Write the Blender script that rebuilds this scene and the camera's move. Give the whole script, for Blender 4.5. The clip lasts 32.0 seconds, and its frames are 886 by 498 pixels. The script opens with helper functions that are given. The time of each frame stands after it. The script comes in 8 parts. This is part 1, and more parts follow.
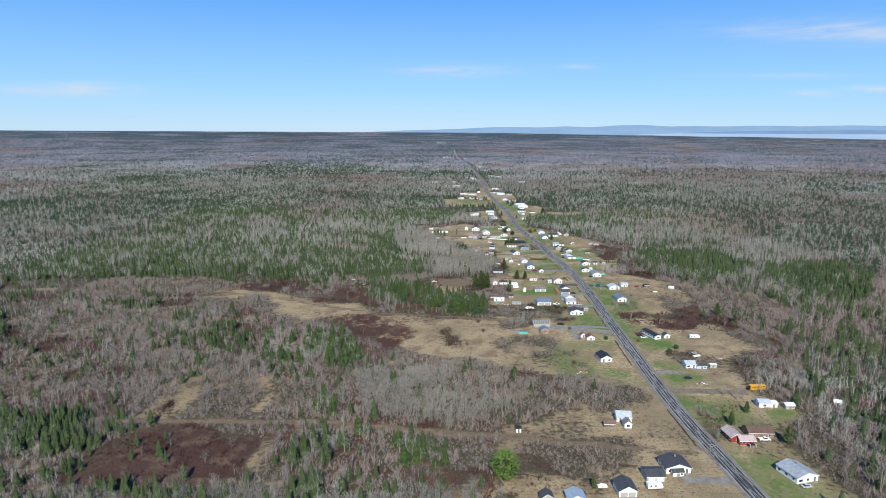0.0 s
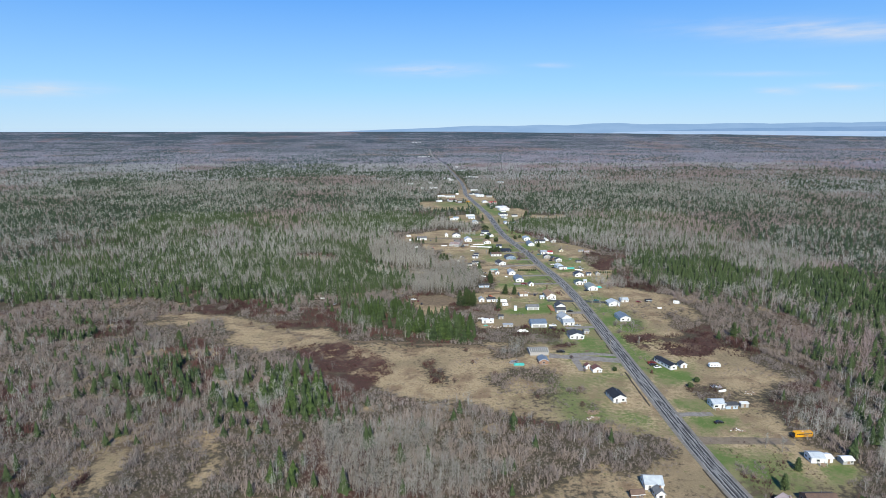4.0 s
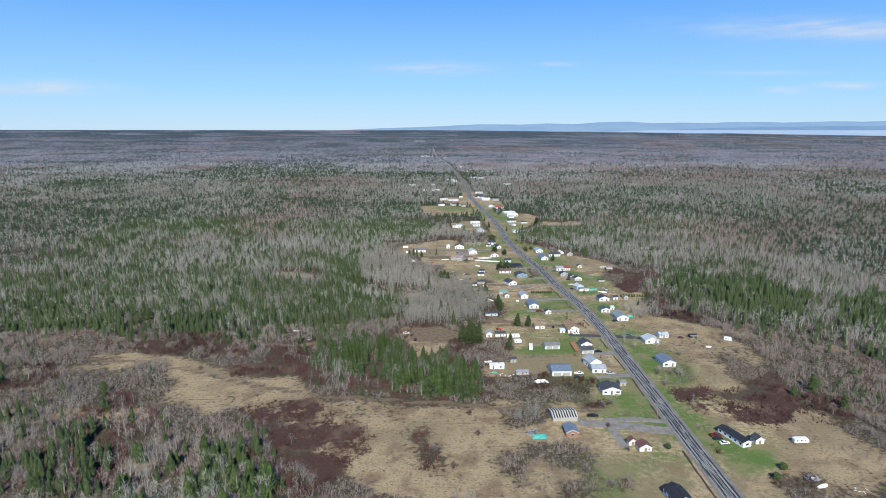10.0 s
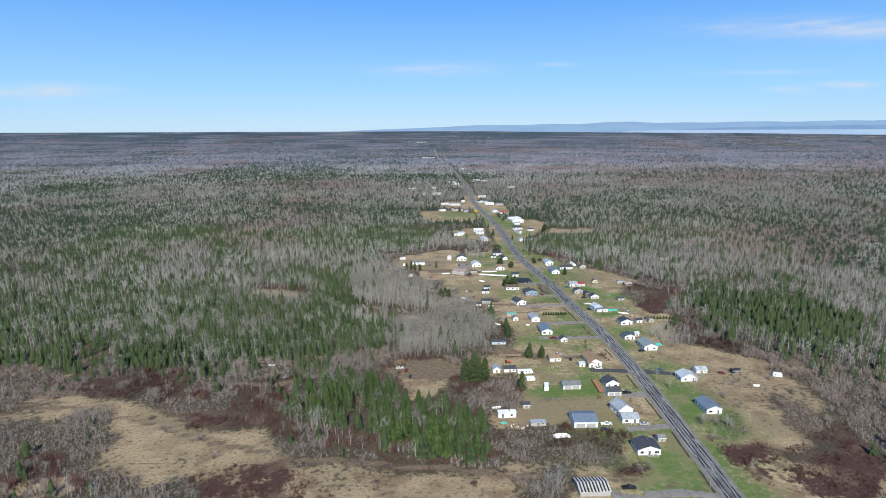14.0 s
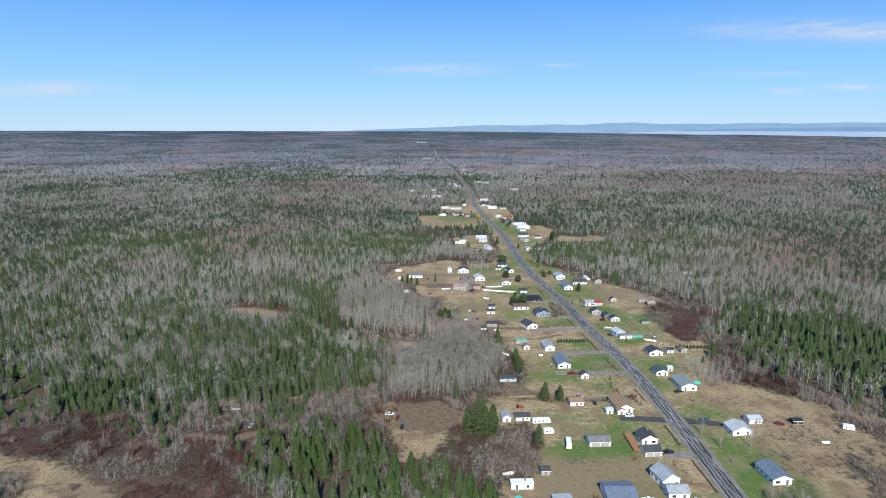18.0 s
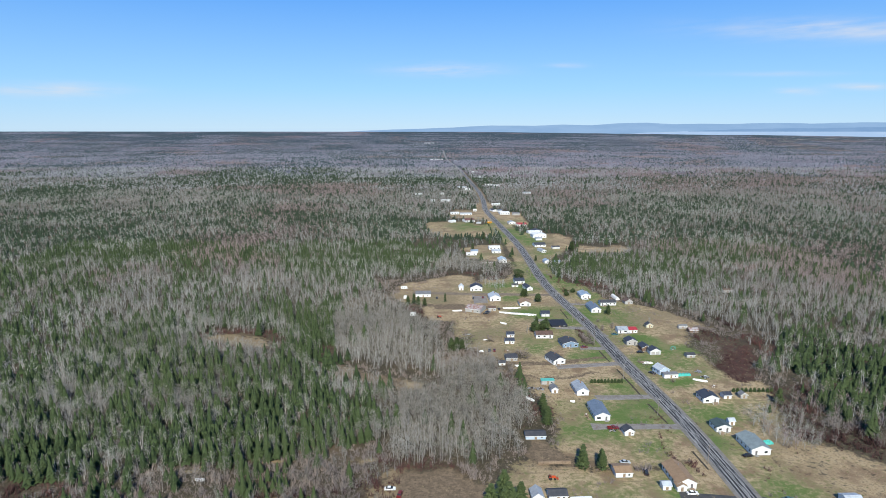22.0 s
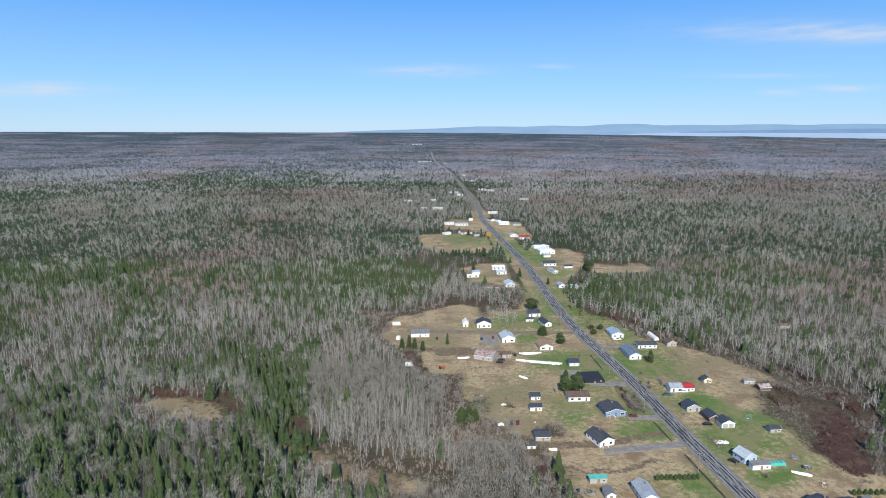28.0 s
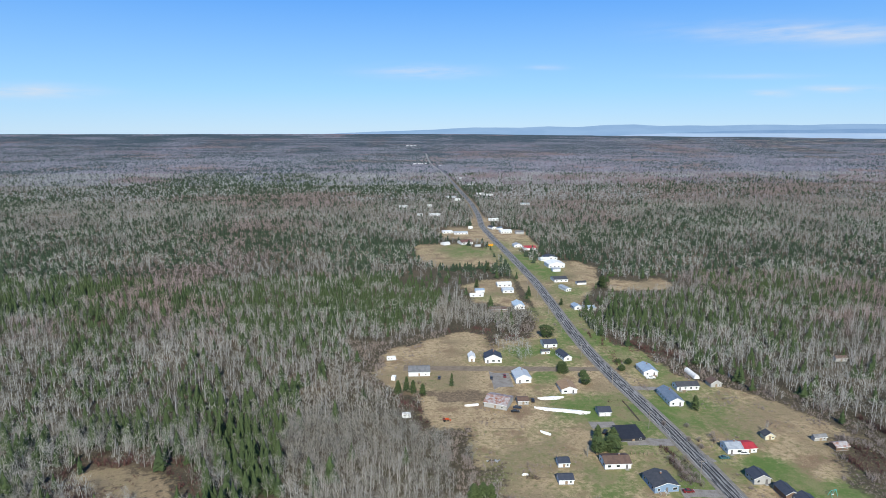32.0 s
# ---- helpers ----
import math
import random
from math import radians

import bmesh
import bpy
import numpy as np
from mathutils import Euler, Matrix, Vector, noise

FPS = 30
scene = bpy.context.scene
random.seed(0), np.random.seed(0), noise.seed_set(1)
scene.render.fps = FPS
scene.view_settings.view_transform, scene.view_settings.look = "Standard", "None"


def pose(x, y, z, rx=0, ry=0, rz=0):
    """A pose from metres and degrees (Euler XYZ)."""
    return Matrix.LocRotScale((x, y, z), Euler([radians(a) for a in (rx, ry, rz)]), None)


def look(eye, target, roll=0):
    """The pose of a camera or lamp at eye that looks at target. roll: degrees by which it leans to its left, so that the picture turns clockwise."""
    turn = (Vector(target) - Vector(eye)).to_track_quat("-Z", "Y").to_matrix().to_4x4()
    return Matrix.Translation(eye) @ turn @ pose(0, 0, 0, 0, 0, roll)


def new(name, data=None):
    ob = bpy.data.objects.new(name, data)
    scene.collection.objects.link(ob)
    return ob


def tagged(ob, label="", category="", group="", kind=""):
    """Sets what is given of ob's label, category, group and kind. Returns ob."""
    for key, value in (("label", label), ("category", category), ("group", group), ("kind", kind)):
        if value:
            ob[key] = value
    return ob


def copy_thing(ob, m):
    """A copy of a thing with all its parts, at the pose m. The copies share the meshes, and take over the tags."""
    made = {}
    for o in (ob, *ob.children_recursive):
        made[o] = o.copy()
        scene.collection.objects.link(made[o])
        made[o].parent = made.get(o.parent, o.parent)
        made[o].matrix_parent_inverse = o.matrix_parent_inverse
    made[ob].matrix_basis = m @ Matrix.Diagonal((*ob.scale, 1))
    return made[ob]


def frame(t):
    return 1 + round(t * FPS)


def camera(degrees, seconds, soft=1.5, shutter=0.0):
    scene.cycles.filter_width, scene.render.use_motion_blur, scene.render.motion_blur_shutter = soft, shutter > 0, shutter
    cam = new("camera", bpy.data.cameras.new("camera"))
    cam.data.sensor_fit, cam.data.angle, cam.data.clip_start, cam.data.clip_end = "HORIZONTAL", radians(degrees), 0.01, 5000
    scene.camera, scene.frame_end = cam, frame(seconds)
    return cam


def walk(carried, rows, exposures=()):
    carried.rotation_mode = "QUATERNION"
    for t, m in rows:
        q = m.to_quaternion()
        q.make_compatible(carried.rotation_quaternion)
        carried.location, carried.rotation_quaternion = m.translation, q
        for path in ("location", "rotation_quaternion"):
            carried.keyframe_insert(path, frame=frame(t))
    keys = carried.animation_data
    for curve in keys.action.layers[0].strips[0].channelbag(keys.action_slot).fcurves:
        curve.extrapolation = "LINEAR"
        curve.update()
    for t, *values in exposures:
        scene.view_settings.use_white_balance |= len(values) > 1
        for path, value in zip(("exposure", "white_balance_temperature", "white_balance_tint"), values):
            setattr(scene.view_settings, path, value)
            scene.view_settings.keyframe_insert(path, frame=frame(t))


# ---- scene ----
# flight path: seconds, place in metres, then turn to the right, tilt down and lean in degrees
FLIGHT = [
    (0.0, 0.03, -0.04, 145.00, 0.000, 11.155, -0.284),
    (0.5, -0.48, 8.23, 144.91, 0.253, 11.163, -0.299),
    (1.0, -1.07, 16.53, 144.89, 0.414, 11.175, -0.292),
    (1.5, -1.72, 24.81, 144.92, 0.784, 11.192, -0.276),
    (2.0, -2.38, 33.00, 145.00, 1.195, 11.209, -0.222),
    (2.5, -2.93, 41.02, 145.11, 1.632, 11.223, -0.129),
    (3.0, -3.29, 48.84, 145.21, 2.002, 11.232, -0.019),
    (3.5, -3.45, 56.45, 145.29, 2.266, 11.231, 0.095),
    (5.5, -2.13, 85.10, 145.43, 2.259, 11.319, -0.160),
    (6.0, -1.61, 92.77, 145.36, 2.260, 11.325, -0.181),
    (6.5, -0.99, 100.64, 145.25, 2.242, 11.337, -0.163),
    (7.0, -0.28, 108.67, 145.10, 2.232, 11.349, -0.118),
    (7.5, 0.52, 116.83, 144.93, 2.177, 11.351, -0.067),
    (8.0, 1.36, 125.05, 144.75, 2.124, 11.346, -0.018),
    (8.5, 2.18, 133.33, 144.55, 2.056, 11.343, 0.034),
    (9.0, 2.95, 141.65, 144.32, 1.986, 11.344, 0.074),
    (9.5, 3.65, 149.98, 144.05, 1.921, 11.351, 0.042),
    (10.0, 4.28, 158.23, 143.77, 1.871, 11.356, -0.055),
    (10.5, 4.84, 166.34, 143.52, 1.838, 11.349, -0.131),
    (11.0, 5.34, 174.28, 143.34, 1.813, 11.332, -0.129),
    (11.5, 5.81, 182.08, 143.26, 1.802, 11.313, -0.057),
    (12.0, 6.27, 189.80, 143.27, 1.810, 11.298, 0.030),
    (12.5, 6.74, 197.52, 143.34, 1.786, 11.290, 0.093),
    (13.0, 7.24, 205.28, 143.41, 1.746, 11.284, 0.141),
    (13.5, 7.73, 213.11, 143.42, 1.699, 11.279, 0.180),
    (14.0, 8.18, 221.02, 143.35, 1.648, 11.272, 0.202),
    (14.5, 8.59, 228.97, 143.19, 1.632, 11.259, 0.201),
    (16.5, 9.60, 261.13, 141.82, 1.643, 11.260, -0.029),
    (17.0, 9.80, 269.12, 141.69, 1.636, 11.249, -0.097),
    (17.5, 9.99, 277.10, 141.66, 1.635, 11.245, -0.119),
    (18.0, 10.17, 285.06, 141.71, 1.650, 11.247, -0.093),
    (18.5, 10.33, 292.99, 141.80, 1.652, 11.254, -0.048),
    (19.0, 10.40, 300.90, 141.87, 1.667, 11.253, 0.003),
    (19.5, 10.36, 308.84, 141.91, 1.622, 11.242, 0.038),
    (20.0, 10.19, 316.81, 141.93, 1.238, 11.232, 0.036),
    (20.5, 9.94, 324.83, 141.96, 0.846, 11.229, -0.002),
    (21.0, 9.66, 332.87, 142.03, 0.856, 11.228, -0.044),
    (21.5, 9.43, 340.89, 142.15, 0.898, 11.225, -0.059),
    (22.0, 9.31, 348.86, 142.33, 0.914, 11.220, -0.047),
    (22.5, 9.27, 356.79, 142.54, 0.928, 11.216, -0.012),
    (23.0, 9.28, 364.69, 142.76, 0.919, 11.218, 0.027),
    (23.5, 9.25, 372.59, 142.96, 0.940, 11.213, 0.054),
    (24.0, 9.11, 380.51, 143.13, 0.950, 11.202, 0.065),
    (24.5, 8.73, 388.48, 143.24, 1.024, 11.193, 0.038),
    (25.0, 8.10, 396.51, 143.33, 1.147, 11.191, -0.018),
    (25.5, 7.23, 404.58, 143.39, 1.335, 11.202, -0.065),
    (27.5, 1.58, 437.30, 143.63, 2.034, 11.163, -0.153),
    (28.0, 0.61, 445.37, 143.88, 2.204, 11.162, -0.130),
    (28.5, -0.16, 453.40, 144.19, 2.315, 11.161, -0.110),
    (29.0, -0.72, 461.40, 144.57, 2.376, 11.160, -0.064),
    (29.5, -1.06, 469.41, 144.91, 2.424, 11.155, 0.005),
    (30.0, -1.24, 477.47, 145.15, 2.481, 11.143, 0.075),
    (30.5, -1.34, 485.60, 145.25, 2.507, 11.125, 0.102),
    (31.0, -1.41, 493.80, 145.21, 2.562, 11.106, 0.091),
    (31.5, -1.51, 502.07, 145.04, 2.652, 11.086, 0.075),
    (32.0, -1.68, 510.43, 144.79, 2.723, 11.064, 0.016),
]


def aim(x, y, z, yaw, tilt, lean):
    a, p = radians(yaw), radians(tilt)
    way = Vector((math.sin(a) * math.cos(p), math.cos(a) * math.cos(p), -math.sin(p)))
    eye = Vector((x, y, z))
    return look(eye, eye + way * 100, -lean)


cam = camera(71.98, 32.0, soft=0.45)
walk(cam, [(r[0], aim(*r[1:])) for r in FLIGHT])

# ---- world, sun, exposure ----
SUN_AZ, SUN_EL = radians(181.5), radians(38)   # azimuth from +y towards +x
scene.view_settings.exposure = 0.16
world = bpy.data.worlds.new("sky")
scene.world = world
world.use_nodes = True
nt = world.node_tree
nt.nodes.clear()
w_out = nt.nodes.new("ShaderNodeOutputWorld")
w_bg = nt.nodes.new("ShaderNodeBackground")
w_sky = nt.nodes.new("ShaderNodeTexSky")
w_sky.sky_type = "NISHITA"
w_sky.sun_disc = False
w_sky.sun_elevation = SUN_EL
w_sky.sun_rotation = SUN_AZ
w_sky.altitude = 200
w_sky.air_density, w_sky.dust_density, w_sky.ozone_density = 1.0, 0.0, 3.0
w_bg.inputs["Strength"].default_value = 0.12
w_co = nt.nodes.new("ShaderNodeTexCoord")
w_map = nt.nodes.new("ShaderNodeMapping")
w_map.inputs["Scale"].default_value = (9.0, 9.0, 60.0)
w_map.inputs["Location"].default_value = (0.3, 1.7, 0.4)
w_n = nt.nodes.new("ShaderNodeTexNoise")
w_n.inputs["Scale"].default_value = 1.5
w_n.inputs["Detail"].default_value = 7
w_n.inputs["Roughness"].default_value = 0.55


def w_math(op, x, y=None):
    n = nt.nodes.new("ShaderNodeMath")
    n.operation = op
    for k, v in enumerate((x, y)):
        if isinstance(v, bpy.types.NodeSocket):
            nt.links.new(v, n.inputs[k])
        elif v is not None:
            n.inputs[k].default_value = v
    return n.outputs[0]


w_mix = nt.nodes.new("ShaderNodeMix")
w_mix.data_type = "RGBA"
w_mix.inputs["B"].default_value = (5.6, 5.75, 6.2, 1)
w_tint = nt.nodes.new("ShaderNodeMix")
w_tint.data_type, w_tint.blend_type = "RGBA", "MULTIPLY"
w_tint.inputs["Factor"].default_value = 1.0
w_tint.inputs["B"].default_value = (0.76, 0.88, 1.03, 1)
w_sep = nt.nodes.new("ShaderNodeSeparateXYZ")
w_grad = nt.nodes.new("ShaderNodeValToRGB")
w_k = 1.0 / w_bg.inputs["Strength"].default_value
for i, (z, c) in enumerate(((0.0, (0.42, 0.63, 0.85)), (0.06, (0.28, 0.565, 0.895)), (0.21, (0.08, 0.322, 0.86)), (1.0, (0.027, 0.103, 0.36)))):
    e = w_grad.color_ramp.elements[i] if i < 2 else w_grad.color_ramp.elements.new(z)
    e.position, e.color = z, (*c, 1)
w_amp = nt.nodes.new("ShaderNodeVectorMath")
w_amp.operation = "SCALE"
w_amp.inputs["Scale"].default_value = w_k
w_blend = nt.nodes.new("ShaderNodeMix")
w_blend.data_type = "RGBA"
w_blend.inputs["Factor"].default_value = 0.85
nt.links.new(w_co.outputs["Generated"], w_sep.inputs["Vector"])
nt.links.new(w_sep.outputs["Z"], w_grad.inputs["Fac"])
nt.links.new(w_grad.outputs["Color"], w_amp.inputs[0])
nt.links.new(w_amp.outputs["Vector"], w_blend.inputs["B"])
nt.links.new(w_blend.outputs["Result"], w_mix.inputs["A"])
nt.links.new(w_co.outputs["Generated"], w_map.inputs["Vector"])
nt.links.new(w_map.outputs["Vector"], w_n.inputs["Vector"])
# thin wisps of cloud low over the far shore: bearing, height, width, depth, strength
w_u, w_v = w_math("DIVIDE", w_sep.outputs["X"], w_sep.outputs["Y"]), w_math("DIVIDE", w_sep.outputs["Z"], w_sep.outputs["Y"])
w_sum = None
for u0, v0, du, dv, k in ((0.65, 0.153, 0.19, 0.015, 0.8), (0.58, 0.0575, 0.035, 0.005, 0.9), (0.71, 0.066, 0.06, 0.005, 1.0), (-0.60, 0.058, 0.09, 0.010, 0.95), (0.02, 0.090, 0.08, 0.009, 0.75), (0.21, 0.097, 0.03, 0.004, 0.5), (0.55, 0.085, 0.12, 0.004, 0.3)):
    p, q = w_math("DIVIDE", w_math("SUBTRACT", w_u, u0), du), w_math("DIVIDE", w_math("SUBTRACT", w_v, v0), dv)
    d = w_math("ADD", w_math("MULTIPLY", p, p), w_math("MULTIPLY", q, q))
    g = w_math("MULTIPLY", w_math("EXPONENT", w_math("MULTIPLY", d, -1.0)), k)
    w_sum = g if w_sum is None else w_math("ADD", w_sum, g)
w_fac = w_math("MULTIPLY", w_math("MULTIPLY", w_sum, w_math("GREATER_THAN", w_sep.outputs["Y"], 0.2)), w_math("MULTIPLY", w_math("SUBTRACT", w_n.outputs["Fac"], 0.30), 2.2))
w_clamp = nt.nodes.new("ShaderNodeClamp")
nt.links.new(w_fac, w_clamp.inputs["Value"])
nt.links.new(w_clamp.outputs["Result"], w_mix.inputs["Factor"])
nt.links.new(w_sky.outputs["Color"], w_tint.inputs["A"])
nt.links.new(w_tint.outputs["Result"], w_blend.inputs["A"])
nt.links.new(w_mix.outputs["Result"], w_bg.inputs["Color"])
nt.links.new(w_bg.outputs["Background"], w_out.inputs["Surface"])

sun = new("sun", bpy.data.lights.new("sun", "SUN"))
sun.data.energy, sun.data.angle, sun.data.color = 5.5, radians(0.53), (0.985, 0.97, 0.86)
to_sun = Vector((math.sin(SUN_AZ) * math.cos(SUN_EL), math.cos(SUN_AZ) * math.cos(SUN_EL), math.sin(SUN_EL)))
sun.matrix_world = look((0, 0, 300), Vector((0, 0, 300)) - to_sun * 10)


# ---- materials ----
def node(nodes, kind, **kw):
    n = nodes.new(kind)
    for k, v in kw.items():
        n.inputs[k.replace("_", " ")].default_value = v
    return n


def mixed(tree, fac, a, b):
    """A colour mix; fac, a and b are sockets or values."""
    m = tree.nodes.new("ShaderNodeMix")
    m.data_type = "RGBA"
    for key, val in (("Factor", fac), ("A", a), ("B", b)):
        if isinstance(val, bpy.types.NodeSocket):
            tree.links.new(val, m.inputs[key])
        else:
            m.inputs[key].default_value = val if key == "Factor" else (*val, 1)
    return m.outputs["Result"]


def ramp(tree, sock, lo, hi):
    r = tree.nodes.new("ShaderNodeMapRange")
    r.interpolation_type = "SMOOTHSTEP"
    r.inputs["From Min"].default_value, r.inputs["From Max"].default_value = lo, hi
    tree.links.new(sock, r.inputs["Value"])
    return r.outputs["Result"]


def noise_tex(tree, scale, detail=4, rough=0.55, stretch=None):
    co = tree.nodes.new("ShaderNodeTexCoord")
    vec = co.outputs["Object"]
    if stretch:
        mp = tree.nodes.new("ShaderNodeMapping")
        mp.inputs["Scale"].default_value = stretch
        tree.links.new(vec, mp.inputs["Vector"])
        vec = mp.outputs["Vector"]
    n = node(tree.nodes, "ShaderNodeTexNoise", Scale=scale, Detail=detail, Roughness=rough)
    tree.links.new(vec, n.inputs["Vector"])
    return n.outputs["Fac"]


def base_material(name, rough=0.8, metal=0.0):
    m = bpy.data.materials.new(name)
    m.use_nodes = True
    b = m.node_tree.nodes["Principled BSDF"]
    b.inputs["Roughness"].default_value = rough
    b.inputs["Metallic"].default_value = metal
    b.inputs["Specular IOR Level"].default_value = 0.3
    return m, m.node_tree, b


def surface(name, col, col2=None, scale=1.5, rough=0.8, metal=0.0, stretch=None, fine=18.0, bump=0.02, vary=0.0):
    """A two-scale worn surface: broad stains from col to col2, fine grain, light relief."""
    col2 = col2 or tuple(c * 0.72 for c in col)
    m, t, b = base_material(name, rough, metal)
    broad = ramp(t, noise_tex(t, scale, 4, 0.6, stretch), 0.35, 0.7)
    c = mixed(t, broad, col, col2)
    grain = noise_tex(t, fine, 3, 0.6, stretch)
    c = mixed(t, ramp(t, grain, 0.45, 0.8), c, tuple(x * 0.8 for x in col2))
    if vary:
        oi = t.nodes.new("ShaderNodeObjectInfo")
        c = mixed(t, ramp(t, oi.outputs["Random"], 0.0, 1.0 / vary), c, tuple(x * 0.6 for x in col))
    t.links.new(c, b.inputs["Base Color"])
    bp = t.nodes.new("ShaderNodeBump")
    bp.inputs["Distance"].default_value = bump
    t.links.new(grain, bp.inputs["Height"])
    t.links.new(bp.outputs["Normal"], b.inputs["Normal"])
    return m


def islands(name, cols, rough=0.85, seed_scale=0.012, drift=None):
    """Colour that differs from one leaf or twig piece to the next, and slowly over the land."""
    m, t, b = base_material(name, rough)
    g = t.nodes.new("ShaderNodeNewGeometry")
    r = t.nodes.new("ShaderNodeValToRGB")
    r.color_ramp.elements[0].color = (*cols[0], 1)
    r.color_ramp.elements[1].color = (*cols[-1], 1)
    for i, c in enumerate(cols[1:-1]):
        e = r.color_ramp.elements.new((i + 1) / (len(cols) - 1))
        e.color = (*c, 1)
    t.links.new(g.outputs["Random Per Island"], r.inputs["Fac"])
    broad = ramp(t, noise_tex(t, seed_scale, 3), 0.35, 0.65)
    c = mixed(t, broad, r.outputs["Color"], tuple(x * 0.8 for x in cols[len(cols) // 2]))
    if drift:
        c = mixed(t, ramp(t, noise_tex(t, 0.0042, 4), 0.48, 0.66), c, drift)
    t.links.new(c, b.inputs["Base Color"])
    b.inputs["Specular IOR Level"].default_value = 0.1
    return m


CONIFER = islands("conifer needles", [(0.025, 0.040, 0.018), (0.040, 0.060, 0.026), (0.066, 0.092, 0.038), (0.031, 0.047, 0.021)])
PINE = islands("bright pine needles", [(0.028, 0.047, 0.017), (0.050, 0.078, 0.026), (0.084, 0.120, 0.037)])
TWIG = islands("bare twigs", [(0.33, 0.325, 0.284), (0.42, 0.413, 0.366), (0.245, 0.234, 0.203), (0.375, 0.366, 0.322)], drift=(0.28, 0.262, 0.23))
# mid-distance twigs lean blue: haze put into the base colour
TWIG_MID = islands("farther twigs with slight haze cast", [(0.35, 0.348, 0.338), (0.43, 0.428, 0.415), (0.27, 0.264, 0.258)], drift=(0.285, 0.266, 0.262))
SAPLING = islands("brown sapling twigs", [(0.20, 0.163, 0.146), (0.265, 0.222, 0.20), (0.145, 0.115, 0.104)])
LEAFY = islands("fresh yellow-green leaves", [(0.075, 0.115, 0.03), (0.11, 0.16, 0.042), (0.15, 0.20, 0.06)])
# distance haze painted into the far twigs as a blue-grey cast
TWIG_FAR = islands("far twigs with blue haze cast", [(0.275, 0.27, 0.315), (0.335, 0.33, 0.375), (0.205, 0.20, 0.24)], seed_scale=0.004, drift=(0.235, 0.215, 0.25))
TWIG_WARM = islands("brown-grey poplar twigs", [(0.265, 0.245, 0.206), (0.335, 0.312, 0.266), (0.20, 0.18, 0.150)])
TWIG_RED = islands("reddish budding twigs", [(0.285, 0.215, 0.205), (0.34, 0.265, 0.25), (0.225, 0.17, 0.165)])
# both needle colours below are shifted towards blue to stand for haze
CONIFER_MID = islands("needles with slight haze cast", [(0.026, 0.042, 0.026), (0.042, 0.062, 0.036), (0.066, 0.090, 0.050)])
CONIFER_FAR = islands("far needles with blue haze cast", [(0.040, 0.061, 0.064), (0.060, 0.088, 0.090), (0.050, 0.074, 0.077)])
BIRCH = islands("pale birch bark", [(0.25, 0.235, 0.21), (0.48, 0.46, 0.42), (0.17, 0.155, 0.138), (0.32, 0.30, 0.27)])
BARK = surface("brown bark", (0.12, 0.09, 0.065), scale=2, fine=14)
BRUSH = islands("dead brush", [(0.215, 0.172, 0.145), (0.285, 0.232, 0.20), (0.15, 0.118, 0.10)])
RED_BRUSH = islands("reddish brush", [(0.115, 0.052, 0.046), (0.165, 0.078, 0.066), (0.078, 0.042, 0.038), (0.14, 0.092, 0.077)])
WEED = islands("brown weed stalks", [(0.15, 0.115, 0.075), (0.22, 0.165, 0.10), (0.11, 0.09, 0.05)])
STRAW = islands("dry straw tufts", [(0.42, 0.33, 0.19), (0.33, 0.26, 0.15), (0.25, 0.21, 0.11)])


